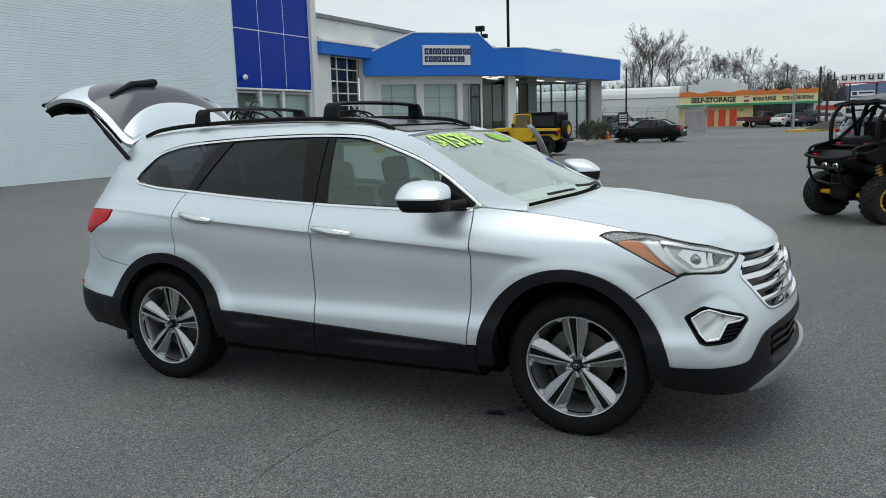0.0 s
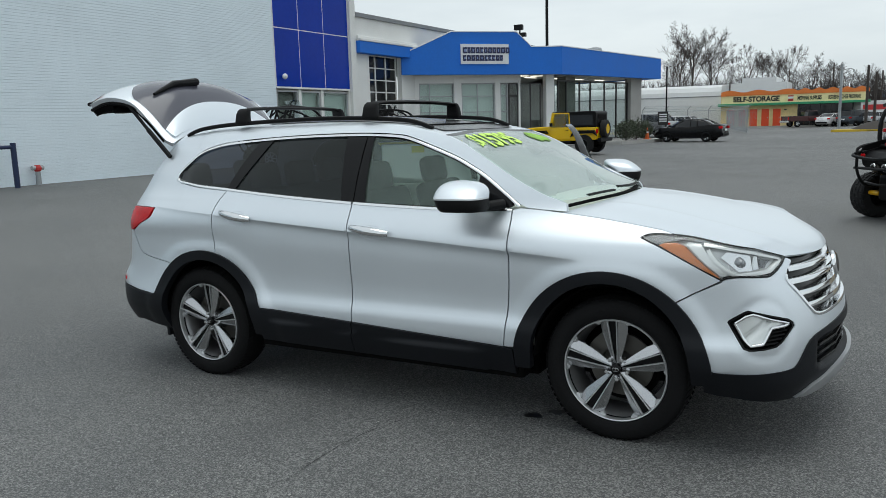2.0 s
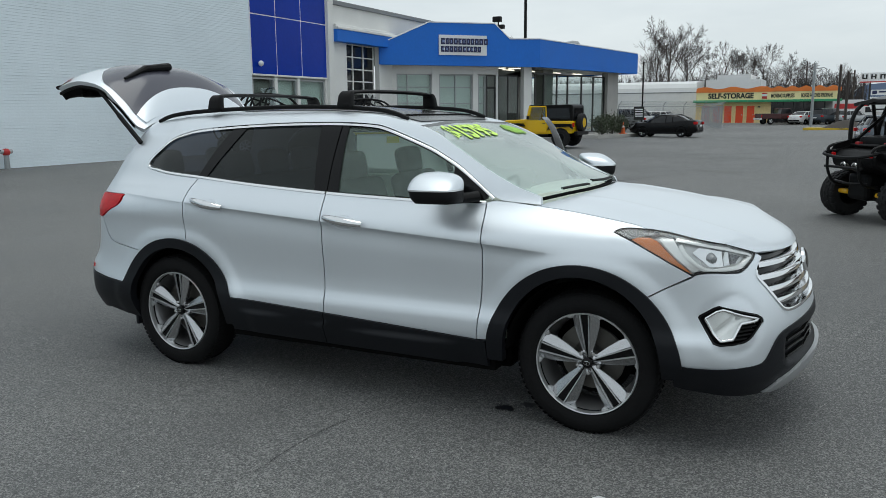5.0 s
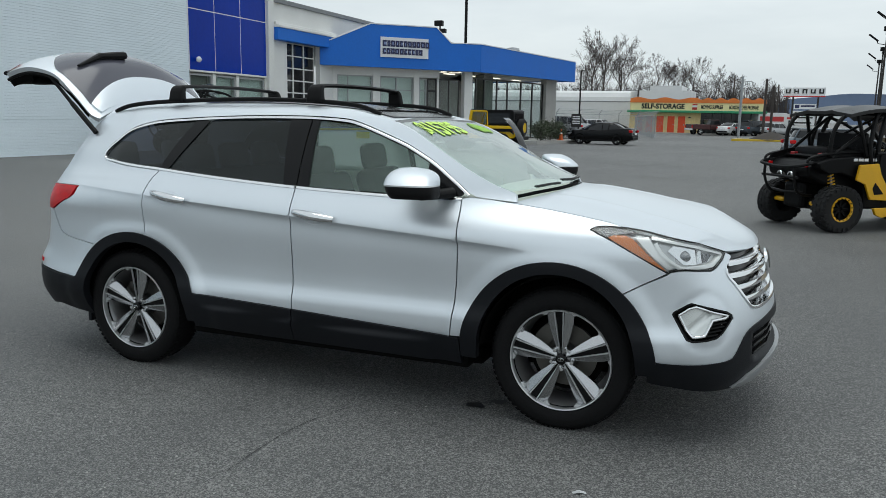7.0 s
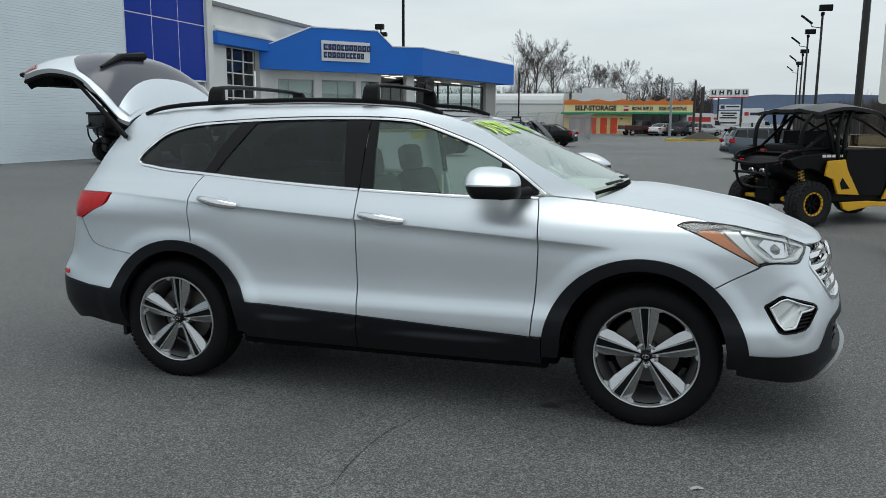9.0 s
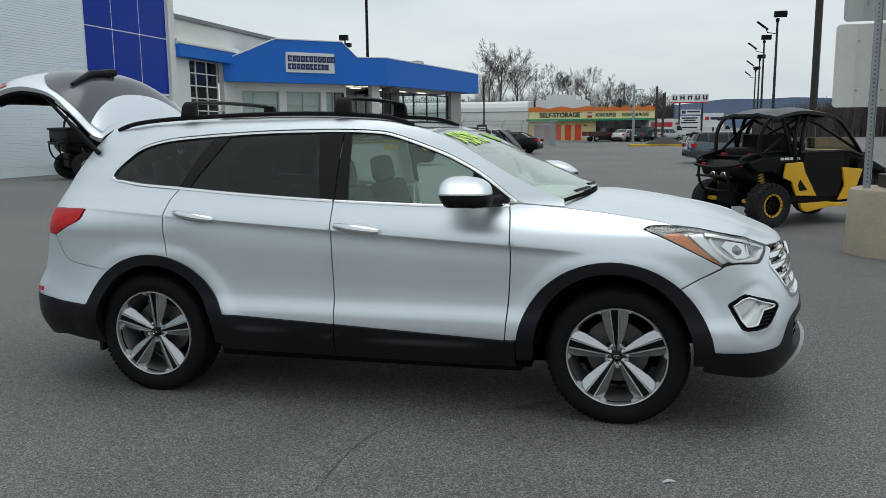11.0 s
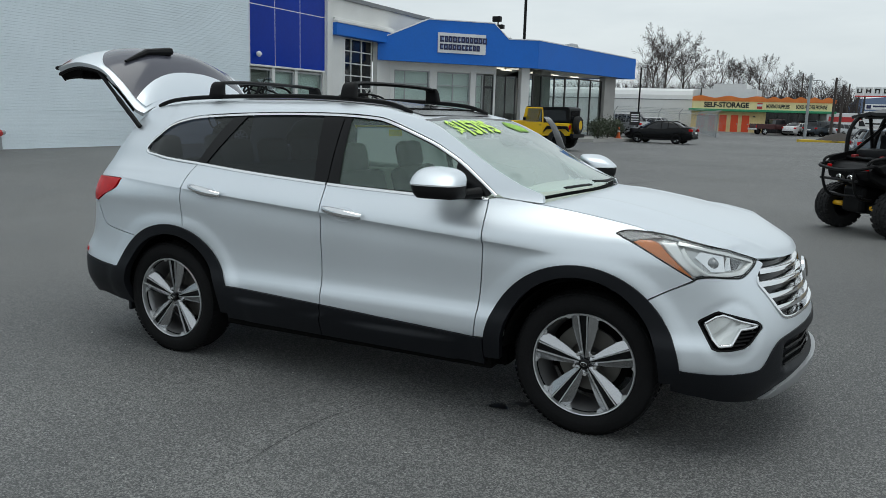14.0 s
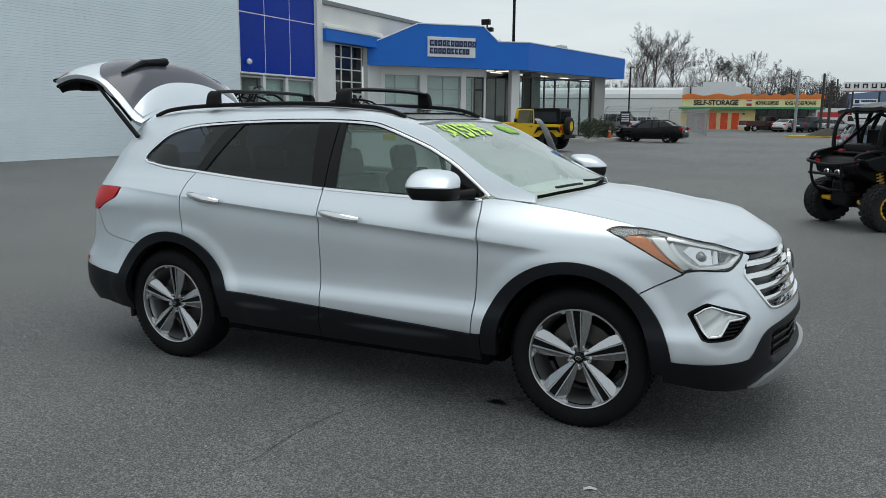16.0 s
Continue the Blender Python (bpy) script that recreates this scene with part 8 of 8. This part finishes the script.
    if doors:
        part("half_screen", prism([(0.82, 1.13), (0.60, 1.36), (0.59, 1.355), (0.81, 1.125)], -0.55, 0.55, Matrix(((1, 0, 0, 0), (0, 0, 1, 0), (0, 1, 0, 0), (0, 0, 0, 1)))), TAN_SCREEN, v, "smoked half windscreen")
        for s in (-1, 1):
            part("silencer", cyl((-1.46, s * 0.13, 0.80), (-1.20, s * 0.20, 0.80), 0.085, 0.11, 16), BUGGY_BLACK, v, smooth=True)
            part("exhaust_ring", revolve([(0.030, 0.0), (0.052, 0.0), (0.056, 0.012), (0.056, 0.03), (0.028, 0.03)], 18, pose(-1.52, s * 0.12, 0.80, 0, 90, 0), closed=True), CHROME, v, "bright exhaust ring", smooth=True)
            part("red_bracket", box(-1.18, -1.02, s * 0.30 - 0.05, s * 0.30 + 0.05, 1.06, 1.13, 0.012), RED_PLASTIC, v, "red plastic bracket")
            part("tray_side", side_panel([(-1.46, 1.02), (-0.60, 1.08), (-0.62, 1.20), (-1.10, 1.18), (-1.42, 1.10)], s * 0.47 - 0.015, 0.03), BUGGY_BLACK, v)
        for y in (-0.36, -0.12, 0.12, 0.36):
            part("harness_strap", tube([(-0.46, y, 1.40), (-0.60, y, 1.25), (-0.64, y * 1.1, 1.02)], 0.022, 6, flat=0.4), BUGGY_BLACK, v)
        part("bumper_bar", tube([(-1.60, -0.40, 0.78), (-1.60, 0.40, 0.78)], 0.020, 8), BLACK_STEEL, v, smooth=True)
        part("bumper_bar", tube([(-1.45, -0.36, 0.56), (-1.52, 0.0, 0.55), (-1.45, 0.36, 0.56)], 0.020, 8), BLACK_STEEL, v, smooth=True)
        part("cover_cloth", box(0.42, 0.74, -0.50, 0.40, 1.135, 1.165, 0.012), TAN_CLOTH, v, "pale tan cloth on the dash")
        part("front_bumper", tube(smooth_line([(1.30, -0.36, 0.60), (1.55, -0.34, 0.66), (1.62, 0, 0.70), (1.55, 0.34, 0.66), (1.30, 0.36, 0.60)], 4), 0.024, 8), BLACK_STEEL, v, smooth=True)
        part("winch_hook", tube([(1.55, -0.3, 0.72), (1.75, -0.3, 0.82)], 0.025, 6), BLACK_STEEL, v)
    if bed:
        b2 = part("cargo_bed", box(-1.50, -0.62, -0.68, 0.68, 0.90, 1.30, 0.07, seg=3), BUGGY_BLACK, v, "black covered cargo bed", smooth=True)
        part("bed_lip", box(-1.53, -0.60, -0.70, 0.70, 1.27, 1.33, 0.02), BUGGY_BLACK, b2)
        part("screen", box(0.78, 0.80, -0.55, 0.55, 1.15, 1.78, m=pose(0.02, 0, 0.62, 0, -28, 0) @ pose(-0.3, 0, -0.55)), WINDOW, v)
    return v


buggy(pose(3.775, 9.005, 0.015, 0, 0, 36), "black and yellow off-road buggy with roll cage", YELLOW, YELLOW)
buggy(pose(-17.95, 20.3, -0.066, 0, 0, 60) @ Matrix.Scale(1.4, 4), "tall black utility buggy with cargo bed", BUGGY_BLACK, ALLOY, False, True)
buggy(pose(-15.9, 24.6, -0.066, 0, 0, 40) @ Matrix.Scale(1.3, 4), "tall black utility buggy beside the hall", BUGGY_BLACK, ALLOY, False, True)


# ---- parked cars ----
CAR_GLASS = mat("dark_car_glass", (0.012, 0.013, 0.015), 0.06, var=0.1, bump=0.0, spec=0.4)
PAINT = {}


def paint(name, rgb, metal=0.2):
    if name not in PAINT:
        PAINT[name] = mat(name, rgb, 0.25, metal, var=0.03, big=1.0, fine=200, bump=0.0, coat=0.25, spec=0.35)
    return PAINT[name]


def road_wheel(parent, x, y, r, w, side, spokes=5, face=None):
    m = Matrix.Translation((x, y, r)) @ Matrix.Rotation(radians(90 if side < 0 else -90), 4, "X")
    h = w / 2
    t = part("wheel", revolve([(r * 0.66, -h), (r * 0.9, -h), (r, -h * 0.6), (r, h * 0.6), (r * 0.9, h), (r * 0.66, h * 0.9)], 32, m, closed=True), RUBBER, parent, smooth=True, sharp=60)
    part("rim", revolve([(r * 0.66, h * 0.9), (r * 0.6, h * 0.8), (r * 0.58, h * 0.1), (0, h * 0.1)], 32, m), ALLOY_DARK, t, smooth=True)
    for k in range(spokes):
        part("spoke", prism([(0.02, -0.03), (r * 0.62, -0.035), (r * 0.62, 0.035), (0.02, 0.03)], h * 0.35, h * 0.72, m @ Matrix.Rotation(math.tau * k / spokes, 4, "Z")), face or ALLOY, t)
    part("hub_cap", revolve([(0, h * 0.8), (0.05, h * 0.75), (0.06, h * 0.3)], 12, m), face or ALLOY, t, smooth=True)


def parked_car(name, label, at, colour, L, W, H, hood, belt, deck, xs, wheel_x, r=0.33, group="", pillars=2):
    """A parked car. xs: windscreen foot, roof front, roof rear, rear window foot; front is +x."""
    v = thing(name, label, "car", at, group)
    a, b2, c, d = xs
    top = [(-L / 2, 0.62), (-L / 2 + 0.04, deck - 0.12), (-L / 2 + 0.18, deck), (d, deck + 0.02), ((a + d) / 2, belt), (a, belt - 0.02), (a + 0.5, hood + 0.03), (L / 2 - 0.55, hood - 0.10), (L / 2 - 0.12, hood - 0.26), (L / 2, 0.50)]
    n = 44
    bm = bmesh.new()
    rows = []
    for i in range(n + 1):
        x = -L / 2 + L * i / n
        t = tab(top, x)
        e = 1 - 0.16 * max(0.0, (abs(x) - L / 2 + 0.55) / 0.55) ** 2.2
        w = W / 2 * e
        lift = 0.22 + 0.14 * max(0.0, (abs(x) - L / 2 + 0.6) / 0.6) ** 2
        sec = [(0.0, lift), (w * 0.9, lift), (w * 0.975, lift + 0.1), (w, lift + (t - lift) * 0.45), (w * 0.985, lift + (t - lift) * 0.72), (w * 0.94, t - 0.04), (w * 0.86, t), (0.0, t + 0.02)]
        rows.append([bm.verts.new((x, y, z)) for y, z in sec] + [bm.verts.new((x, -y, z)) for y, z in sec[-2:0:-1]])
    for r0, r1 in zip(rows, rows[1:]):
        k = len(r0)
        for j in range(k):
            bm.faces.new((r0[j], r1[j], r1[(j + 1) % k], r0[(j + 1) % k]))
    bm.faces.new(rows[0])
    bm.faces.new(rows[-1][::-1])
    bmesh.ops.recalc_face_normals(bm, faces=bm.faces[:])
    part("body", bm, colour, v, smooth=True, sharp=45)

    def house(z0, z1, in0, in1, grow, x_front, x_rear, f0, r0, material, nm, lbl=""):
        g = bmesh.new()
        lo = [(x_rear, z0, in0), (x_front, z0, in0)]
        rings = []
        for t in (0, 0.35, 0.7, 0.92, 1.0):
            z = z0 + (z1 - z0) * (1 - (1 - t) ** 1.25)
            xf, xr = x_front + (f0 - x_front) * t, x_rear + (r0 - x_rear) * t
            hw = in0 + (in1 - in0) * t ** 1.3 - (0.05 if t == 1.0 else 0.0)
            pts = [(xr, hw * 0.86), (xr + 0.10, hw * 0.97), ((xr + xf) / 2, hw), (xf - 0.16, hw * 0.96), (xf, hw * 0.82)]
            rings.append([g.verts.new((x + (0.05 if k in (0,) and t == 1 else 0), y, z)) for k, (x, y) in enumerate(pts)] + [g.verts.new((x, -y, z)) for x, y in pts[::-1]])
        for q, w2 in zip(rings, rings[1:]):
            for j in range(len(q)):
                g.faces.new((q[j], q[(j + 1) % len(q)], w2[(j + 1) % len(q)], w2[j]))
        g.faces.new(rings[-1])
        bmesh.ops.recalc_face_normals(g, faces=g.faces[:])
        return part(nm, g, material, v, lbl, smooth=True, sharp=45)

    house(belt - 0.06, H - 0.03, W / 2 * 0.90, W / 2 * 0.70, 0, a, d, b2, c, CAR_GLASS, "window")
    g = bmesh.new()
    roof = [(c - 0.08, 0.60), (c + 0.1, 0.70), ((b2 + c) / 2, 0.715), (b2 - 0.1, 0.70), (b2 + 0.06, 0.60)]
    rings = [[g.verts.new((x * (1 if k > 0.9 else 1), y * W / 2 * k, z)) for x, y in roof] + [g.verts.new((x, -y * W / 2 * k, z)) for x, y in roof[::-1]] for z, k in ((H - 0.07, 1.03), (H - 0.025, 0.98), (H, 0.72))]
    for q, w2 in zip(rings, rings[1:]):
        for j in range(len(q)):
            g.faces.new((q[j], q[(j + 1) % len(q)], w2[(j + 1) % len(q)], w2[j]))
    g.faces.new(rings[-1])
    bmesh.ops.recalc_face_normals(g, faces=g.faces[:])
    part("roof", g, colour, v, smooth=True, sharp=45)
    for s in (-1, 1):
        for (x0, x1) in ((a + 0.02, b2 + 0.02), (d - 0.02, c - 0.04)) + tuple((q, q) for q in [b2 - (b2 - c) * (k + 1) / (pillars + 0.4) for k in range(pillars)]):
            part("pillar", tube([(x0, s * W / 2 * 0.905, belt - 0.04), ((x0 + x1) / 2, s * W / 2 * 0.83, (belt + H) / 2), (x1, s * W / 2 * 0.72, H - 0.05)], 0.03, 6, flat=0.7), colour, v)
        for x in wheel_x:
            road_wheel(v, x, s * (W / 2 - 0.10), r, 0.21, s)
            arch = [(x + (r + 0.06) * math.cos(q), r + (r + 0.06) * math.sin(q)) for q in [math.pi * k / 14 for k in range(15)]]
            part("wheel_arch", side_panel(arch, s * (W / 2) - (0.06 if s > 0 else -0.005), 0.055, bevel=0.0), GAP_BLACK, v)
        part("tail_lamp", box(-L / 2 - 0.01, -L / 2 + 0.22, s * W / 2 * 0.84 - 0.13, s * W / 2 * 0.84 + 0.08, deck - 0.26, deck - 0.10, 0.02), TAIL_RED, v)
        part("headlamp", box(L / 2 - 0.32, L / 2 - 0.06, s * W / 2 * 0.78 - 0.16, s * W / 2 * 0.78 + 0.10, hood - 0.30, hood - 0.18, 0.03), LAMP_GREY, v)
        part("mirror", box(a - 0.28, a - 0.12, s * W / 2 * 1.0 - 0.06, s * W / 2 * 1.0 + 0.10, belt, belt + 0.13, 0.03), colour, v)
        part("side_trim", box(-L / 2 + 0.9, L / 2 - 0.9, s * W / 2 - 0.008, s * W / 2 + 0.004, 0.24, 0.34, 0.003), BLACK_PLASTIC, v)
    part("rear_bumper", box(-L / 2 - 0.03, -L / 2 + 0.1, -W * 0.38, W * 0.38, 0.36, 0.52, 0.03), BLACK_PLASTIC, v)
    part("plate", box(-L / 2 - 0.035, -L / 2 - 0.02, -0.25, 0.25, 0.68, 0.80), SIGN_WHITE, v)
    return v


BLACKC = mat("black_car_paint", (0.004, 0.004, 0.0045), 0.22, var=0.03, bump=0.0, spec=0.22)
WHITEC = paint("white_car_paint", (0.70, 0.70, 0.70))
GREYC = paint("slate_grey_car_paint", (0.10, 0.12, 0.14), 0.5)
SILVERC = paint("light_silver_car_paint", (0.42, 0.43, 0.44), 0.5)
MAROON = paint("maroon_truck_paint", (0.07, 0.025, 0.025), 0.2)
NAVY = paint("dark_blue_car_paint", (0.03, 0.04, 0.05), 0.3)
YELLOWC = paint("yellow_car_paint", (0.80, 0.50, 0.008), 0.0)

parked_car("sedan", "black four-door sedan parked by the fence", pose(-8.0, 48.0, ground_z(-8.0, 48.0), 0, 0, 180 - 6), BLACKC, 4.40, 1.80, 1.47, 0.93, 0.96, 1.08, (1.30, 0.25, -0.80, -1.80), (1.31, -1.22))
parked_car("estate_car", "slate grey estate car parked on asphalt", pose(5.0, 31.6, 0, 0, 0, 14) @ Matrix.Scale(0.92, 4), GREYC, 4.56, 1.80, 1.50, 0.98, 1.0, 1.06, (1.05, 0.40, -1.85, -2.15), (1.35, -1.28))
far = "cars at the storage shop"
parked_car("sedan", "white sedan outside the storage shop", pose(-1.6, 93.6, 0, 0, 0, 60), WHITEC, 4.5, 1.78, 1.46, 0.98, 0.98, 1.04, (1.1, 0.35, -0.9, -1.7), (1.35, -1.3), group=far)
parked_car("car", "dark blue people carrier outside the shop", pose(0.75, 93.0, 0, 0, 0, 55), NAVY, 4.7, 1.9, 1.75, 1.1, 1.05, 1.1, (1.2, 0.6, -1.9, -2.2), (1.4, -1.4), group=far)
parked_car("car", "pale silver car outside the storage shop", pose(3.0, 93.6, 0, 0, 0, 50), SILVERC, 4.4, 1.78, 1.5, 0.98, 0.98, 1.02, (1.1, 0.4, -1.4, -1.9), (1.3, -1.3), group=far)
parked_car("car", "light silver pickup behind the wire fence", pose(-14.0, 60.5, 0, 0, 0, 160), SILVERC, 5.2, 1.95, 1.85, 1.15, 1.15, 1.2, (1.0, 0.5, -1.5, -2.2), (1.6, -1.6), 0.38)
parked_car("car", "white car behind the wire fence", pose(-12.3, 63.0, 0, 0, 0, 170), WHITEC, 4.6, 1.8, 1.6, 1.0, 1.0, 1.05, (1.1, 0.5, -1.4, -2.0), (1.35, -1.3))
parked_car("car", "white car on the far road", pose(34, 100, 0, 0, 0, 100), WHITEC, 4.6, 1.8, 1.6, 1.0, 1.0, 1.05, (1.1, 0.5, -1.4, -2.0), (1.35, -1.3))


def pickup():
    v = thing("pickup_truck", "old maroon pickup truck with open bed", "truck", pose(-4.3, 93.4, 0, 0, 0, 33), far)
    part("bed", box(-2.6, -0.35, -0.92, 0.92, 0.62, 1.22, 0.05), MAROON, v)
    part("bed_floor", box(-2.5, -0.45, -0.80, 0.80, 1.20, 1.225), GAP_BLACK, v)
    part("hood", box(1.0, 2.6, -0.92, 0.92, 0.62, 1.18, 0.08), MAROON, v)
    part("cab", box(-0.35, 1.05, -0.92, 0.92, 0.62, 1.2, 0.05), MAROON, v)
    part("window", prism([(-0.35, 1.15), (1.15, 1.15), (0.72, 1.72), (-0.25, 1.72)], -0.80, 0.80, Matrix(((1, 0, 0, 0), (0, 0, 1, 0), (0, 1, 0, 0), (0, 0, 0, 1))), bevel=0.03), CAR_GLASS, v)
    part("roof", box(-0.30, 0.80, -0.80, 0.80, 1.70, 1.78, 0.03), MAROON, v)
    part("rear_bumper", box(-2.75, -2.58, -0.9, 0.9, 0.52, 0.72, 0.03), CHROME, v)
    for s in (-1, 1):
        for x in (1.75, -1.55):
            road_wheel(v, x, s * 0.82, 0.38, 0.24, s)
        part("tail_lamp", box(-2.63, -2.59, s * 0.8 - 0.08, s * 0.8 + 0.08, 0.8, 1.1), TAIL_RED, v)


pickup()


def box_van(x, y, turn, label):
    v = thing("box_van", label, "van", pose(x, y, 0, 0, 0, turn), "vans at the far yard")
    part("cargo_box", box(-2.6, 1.0, -1.0, 1.0, 0.75, 2.75, 0.05), WHITEC, v)
    part("cab", prism([(1.0, 0.6), (2.6, 0.6), (2.6, 1.1), (2.1, 1.25), (1.7, 1.95), (1.0, 2.0)], -0.92, 0.92, Matrix(((1, 0, 0, 0), (0, 0, 1, 0), (0, 1, 0, 0), (0, 0, 0, 1))), bevel=0.04), WHITEC, v)
    part("windscreen", prism([(1.25, 1.25), (2.08, 1.27), (1.72, 1.88), (1.25, 1.88)], -0.94, 0.94, Matrix(((1, 0, 0, 0), (0, 0, 1, 0), (0, 1, 0, 0), (0, 0, 0, 1)))), CAR_GLASS, v)
    for s in (-1, 1):
        part("red_stripe", box(-2.4, 0.6, s * 1.0 - 0.012, s * 1.0 + 0.012, 1.7, 2.3), RED_PAINT, v)
        for wx in (1.8, -1.6):
            road_wheel(v, wx, s * 0.86, 0.36, 0.22, s)
    part("under_frame", box(-2.5, 2.4, -0.7, 0.7, 0.45, 0.76), GAP_BLACK, v)


box_van(2.9, 101.5, 25, "white rental van with red stripe")
box_van(5.8, 112, 10, "white rental van with red stripe")
box_van(11.5, 132, 8, "white box truck with red stripe")


# ---- yellow off-road car ----
def off_road_car(at):
    v = thing("off_road_car", "yellow two-door off-road car with black hard top", "car", at)
    flat = Matrix(((1, 0, 0, 0), (0, 0, 1, 0), (0, 1, 0, 0), (0, 0, 0, 1)))
    part("tub", prism([(-1.55, 0.58), (0.45, 0.52), (0.45, 1.10), (-1.55, 1.10)], -0.74, 0.74, flat, bevel=0.03), YELLOWC, v, "yellow body tub")
    part("hood", prism([(0.45, 0.62), (1.72, 0.66), (1.74, 1.06), (1.60, 1.12), (0.45, 1.18)], -0.56, 0.56, flat, bevel=0.04), YELLOWC, v, "yellow bonnet")
    part("grille", box(1.74, 1.77, -0.52, 0.52, 0.66, 1.04, 0.01), YELLOWC, v)
    for k in range(7):
        part("grille_slot", box(1.772, 1.778, -0.24 + k * 0.08 - 0.02, -0.24 + k * 0.08 + 0.02, 0.72, 0.98), GAP_BLACK, v)
    part("hard_top", prism([(-1.56, 1.10), (-0.30, 1.10), (-0.30, 1.70), (-0.26, 1.76), (-1.45, 1.78), (-1.55, 1.72)], -0.72, 0.72, flat, bevel=0.04), BUGGY_BLACK, v, "black hard top")
    part("roof", box(-0.35, 0.42, -0.66, 0.66, 1.70, 1.77, 0.03), BUGGY_BLACK, v)
    part("windscreen_frame", prism([(0.44, 1.16), (0.54, 1.16), (0.42, 1.74), (0.32, 1.74)], -0.70, 0.70, flat, bevel=0.01), YELLOWC, v)
    part("windscreen", prism([(0.475, 1.20), (0.545, 1.20), (0.435, 1.68), (0.365, 1.68)], -0.62, 0.62, flat), WINDOW, v)
    for s in (-1, 1):
        o = s * 0.74
        d = part("door", side_panel([(-0.42, 0.62), (0.34, 0.62), (0.44, 0.80), (0.44, 1.12), (-0.42, 1.12)], o - (0.0 if s > 0 else 0.035), 0.035, bevel=0.01), YELLOWC, v, "yellow half door")
        fr = bmesh.new()
        for p, q in (((-0.40, 1.12), (-0.36, 1.70)), ((-0.36, 1.70), (0.30, 1.70)), ((0.30, 1.70), (0.42, 1.14))):
            tube([(p[0], o, p[1]), (q[0], o * 0.95, q[1])], 0.03, 6, fr)
        part("door_frame", fr, YELLOWC, d)
        part("door_glass", side_panel([(-0.38, 1.13), (0.40, 1.13), (0.28, 1.68), (-0.34, 1.68)], o * 0.97 - 0.005, 0.006, bevel=0.0), WINDOW, d)
        part("handle", box(-0.36, -0.24, o + s * 0.03 - 0.012, o + s * 0.03 + 0.022, 0.98, 1.01, 0.005), BUGGY_BLACK, d)
        part("side_window", side_panel([(-1.45, 1.20), (-0.42, 1.20), (-0.40, 1.62), (-1.40, 1.62)], s * 0.722 - 0.006, 0.012, bevel=0.0), CAR_GLASS, v)
        part("fender", prism([(0.62, 0.86), (0.72, 1.0), (1.55, 1.0), (1.80, 0.86), (1.82, 0.76), (1.70, 0.90), (0.78, 0.90)], s * 0.57 if s > 0 else -0.84, 0.84 if s > 0 else -0.57, flat, bevel=0.015), BUGGY_BLACK, v, "black wide fender")
        part("fender", prism([(-1.62, 0.74), (-1.52, 0.98), (-0.62, 0.98), (-0.46, 0.70), (-0.62, 0.84), (-1.46, 0.86)], 0.72 if s > 0 else -0.88, 0.88 if s > 0 else -0.72, flat, bevel=0.015), BUGGY_BLACK, v, "black wide fender")
        for x in (1.15, -1.05):
            off_road_wheel(v, x, s * 0.70, 0.40, 0.27, ALLOY_DARK, s)
        part("mirror", box(0.36, 0.44, o + s * 0.10 - 0.09, o + s * 0.10 + 0.09, 1.16, 1.32, 0.02), BUGGY_BLACK, v)
        part("tail_lamp", box(-1.60, -1.55, s * 0.64 - 0.07, s * 0.64 + 0.07, 0.84, 1.02, 0.01), TAIL_RED, v)
        part("rocker", box(-0.48, 0.66, s * 0.74 - 0.03, s * 0.74 + 0.05, 0.44, 0.54, 0.02), BUGGY_BLACK, v)
        part("headlamp", cyl((1.77, s * 0.38, 0.86), (1.80, s * 0.38, 0.86), 0.10, n=16), SIGN_WHITE, v)
    part("frame_rail", box(-1.6, 1.75, -0.42, 0.42, 0.40, 0.60), GAP_BLACK, v)
    for x0, x1 in ((1.78, 1.92), (-1.78, -1.62)):
        part("bumper", box(x0, x1, -0.72, 0.72, 0.50, 0.66, 0.02), BUGGY_BLACK, v)
    m = Matrix.Translation((-1.72, 0.05, 1.02)) @ Matrix.Rotation(radians(-90), 4, "Y")
    w = part("spare_wheel", revolve([(0.2, -0.12), (0.30, -0.14), (0.37, -0.10), (0.38, 0), (0.37, 0.10), (0.30, 0.14), (0.2, 0.12)], 28, m, closed=True), KNOBBLY, v, "spare wheel with yellow centre", smooth=True)
    part("spare_centre", revolve([(0.0, 0.13), (0.2, 0.125), (0.215, 0.10), (0.215, -0.05)], 24, m), YELLOWC, w, smooth=True)
    part("spare_mount", box(-1.70, -1.54, -0.1, 0.2, 0.9, 1.14, 0.01), BUGGY_BLACK, v)
    part("rear_window", box(-1.575, -1.565, -0.5, 0.5, 1.25, 1.62), CAR_GLASS, v)
    for s in (-0.36, 0.36):
        part("seat", box(-0.42, -0.28, s - 0.2, s + 0.2, 0.8, 1.5, 0.05), BUGGY_BLACK, v)


off_road_car(pose(-10.35, 31.0, 0, 0, 0, 180 - 2) @ Matrix.Scale(1.1, 4))
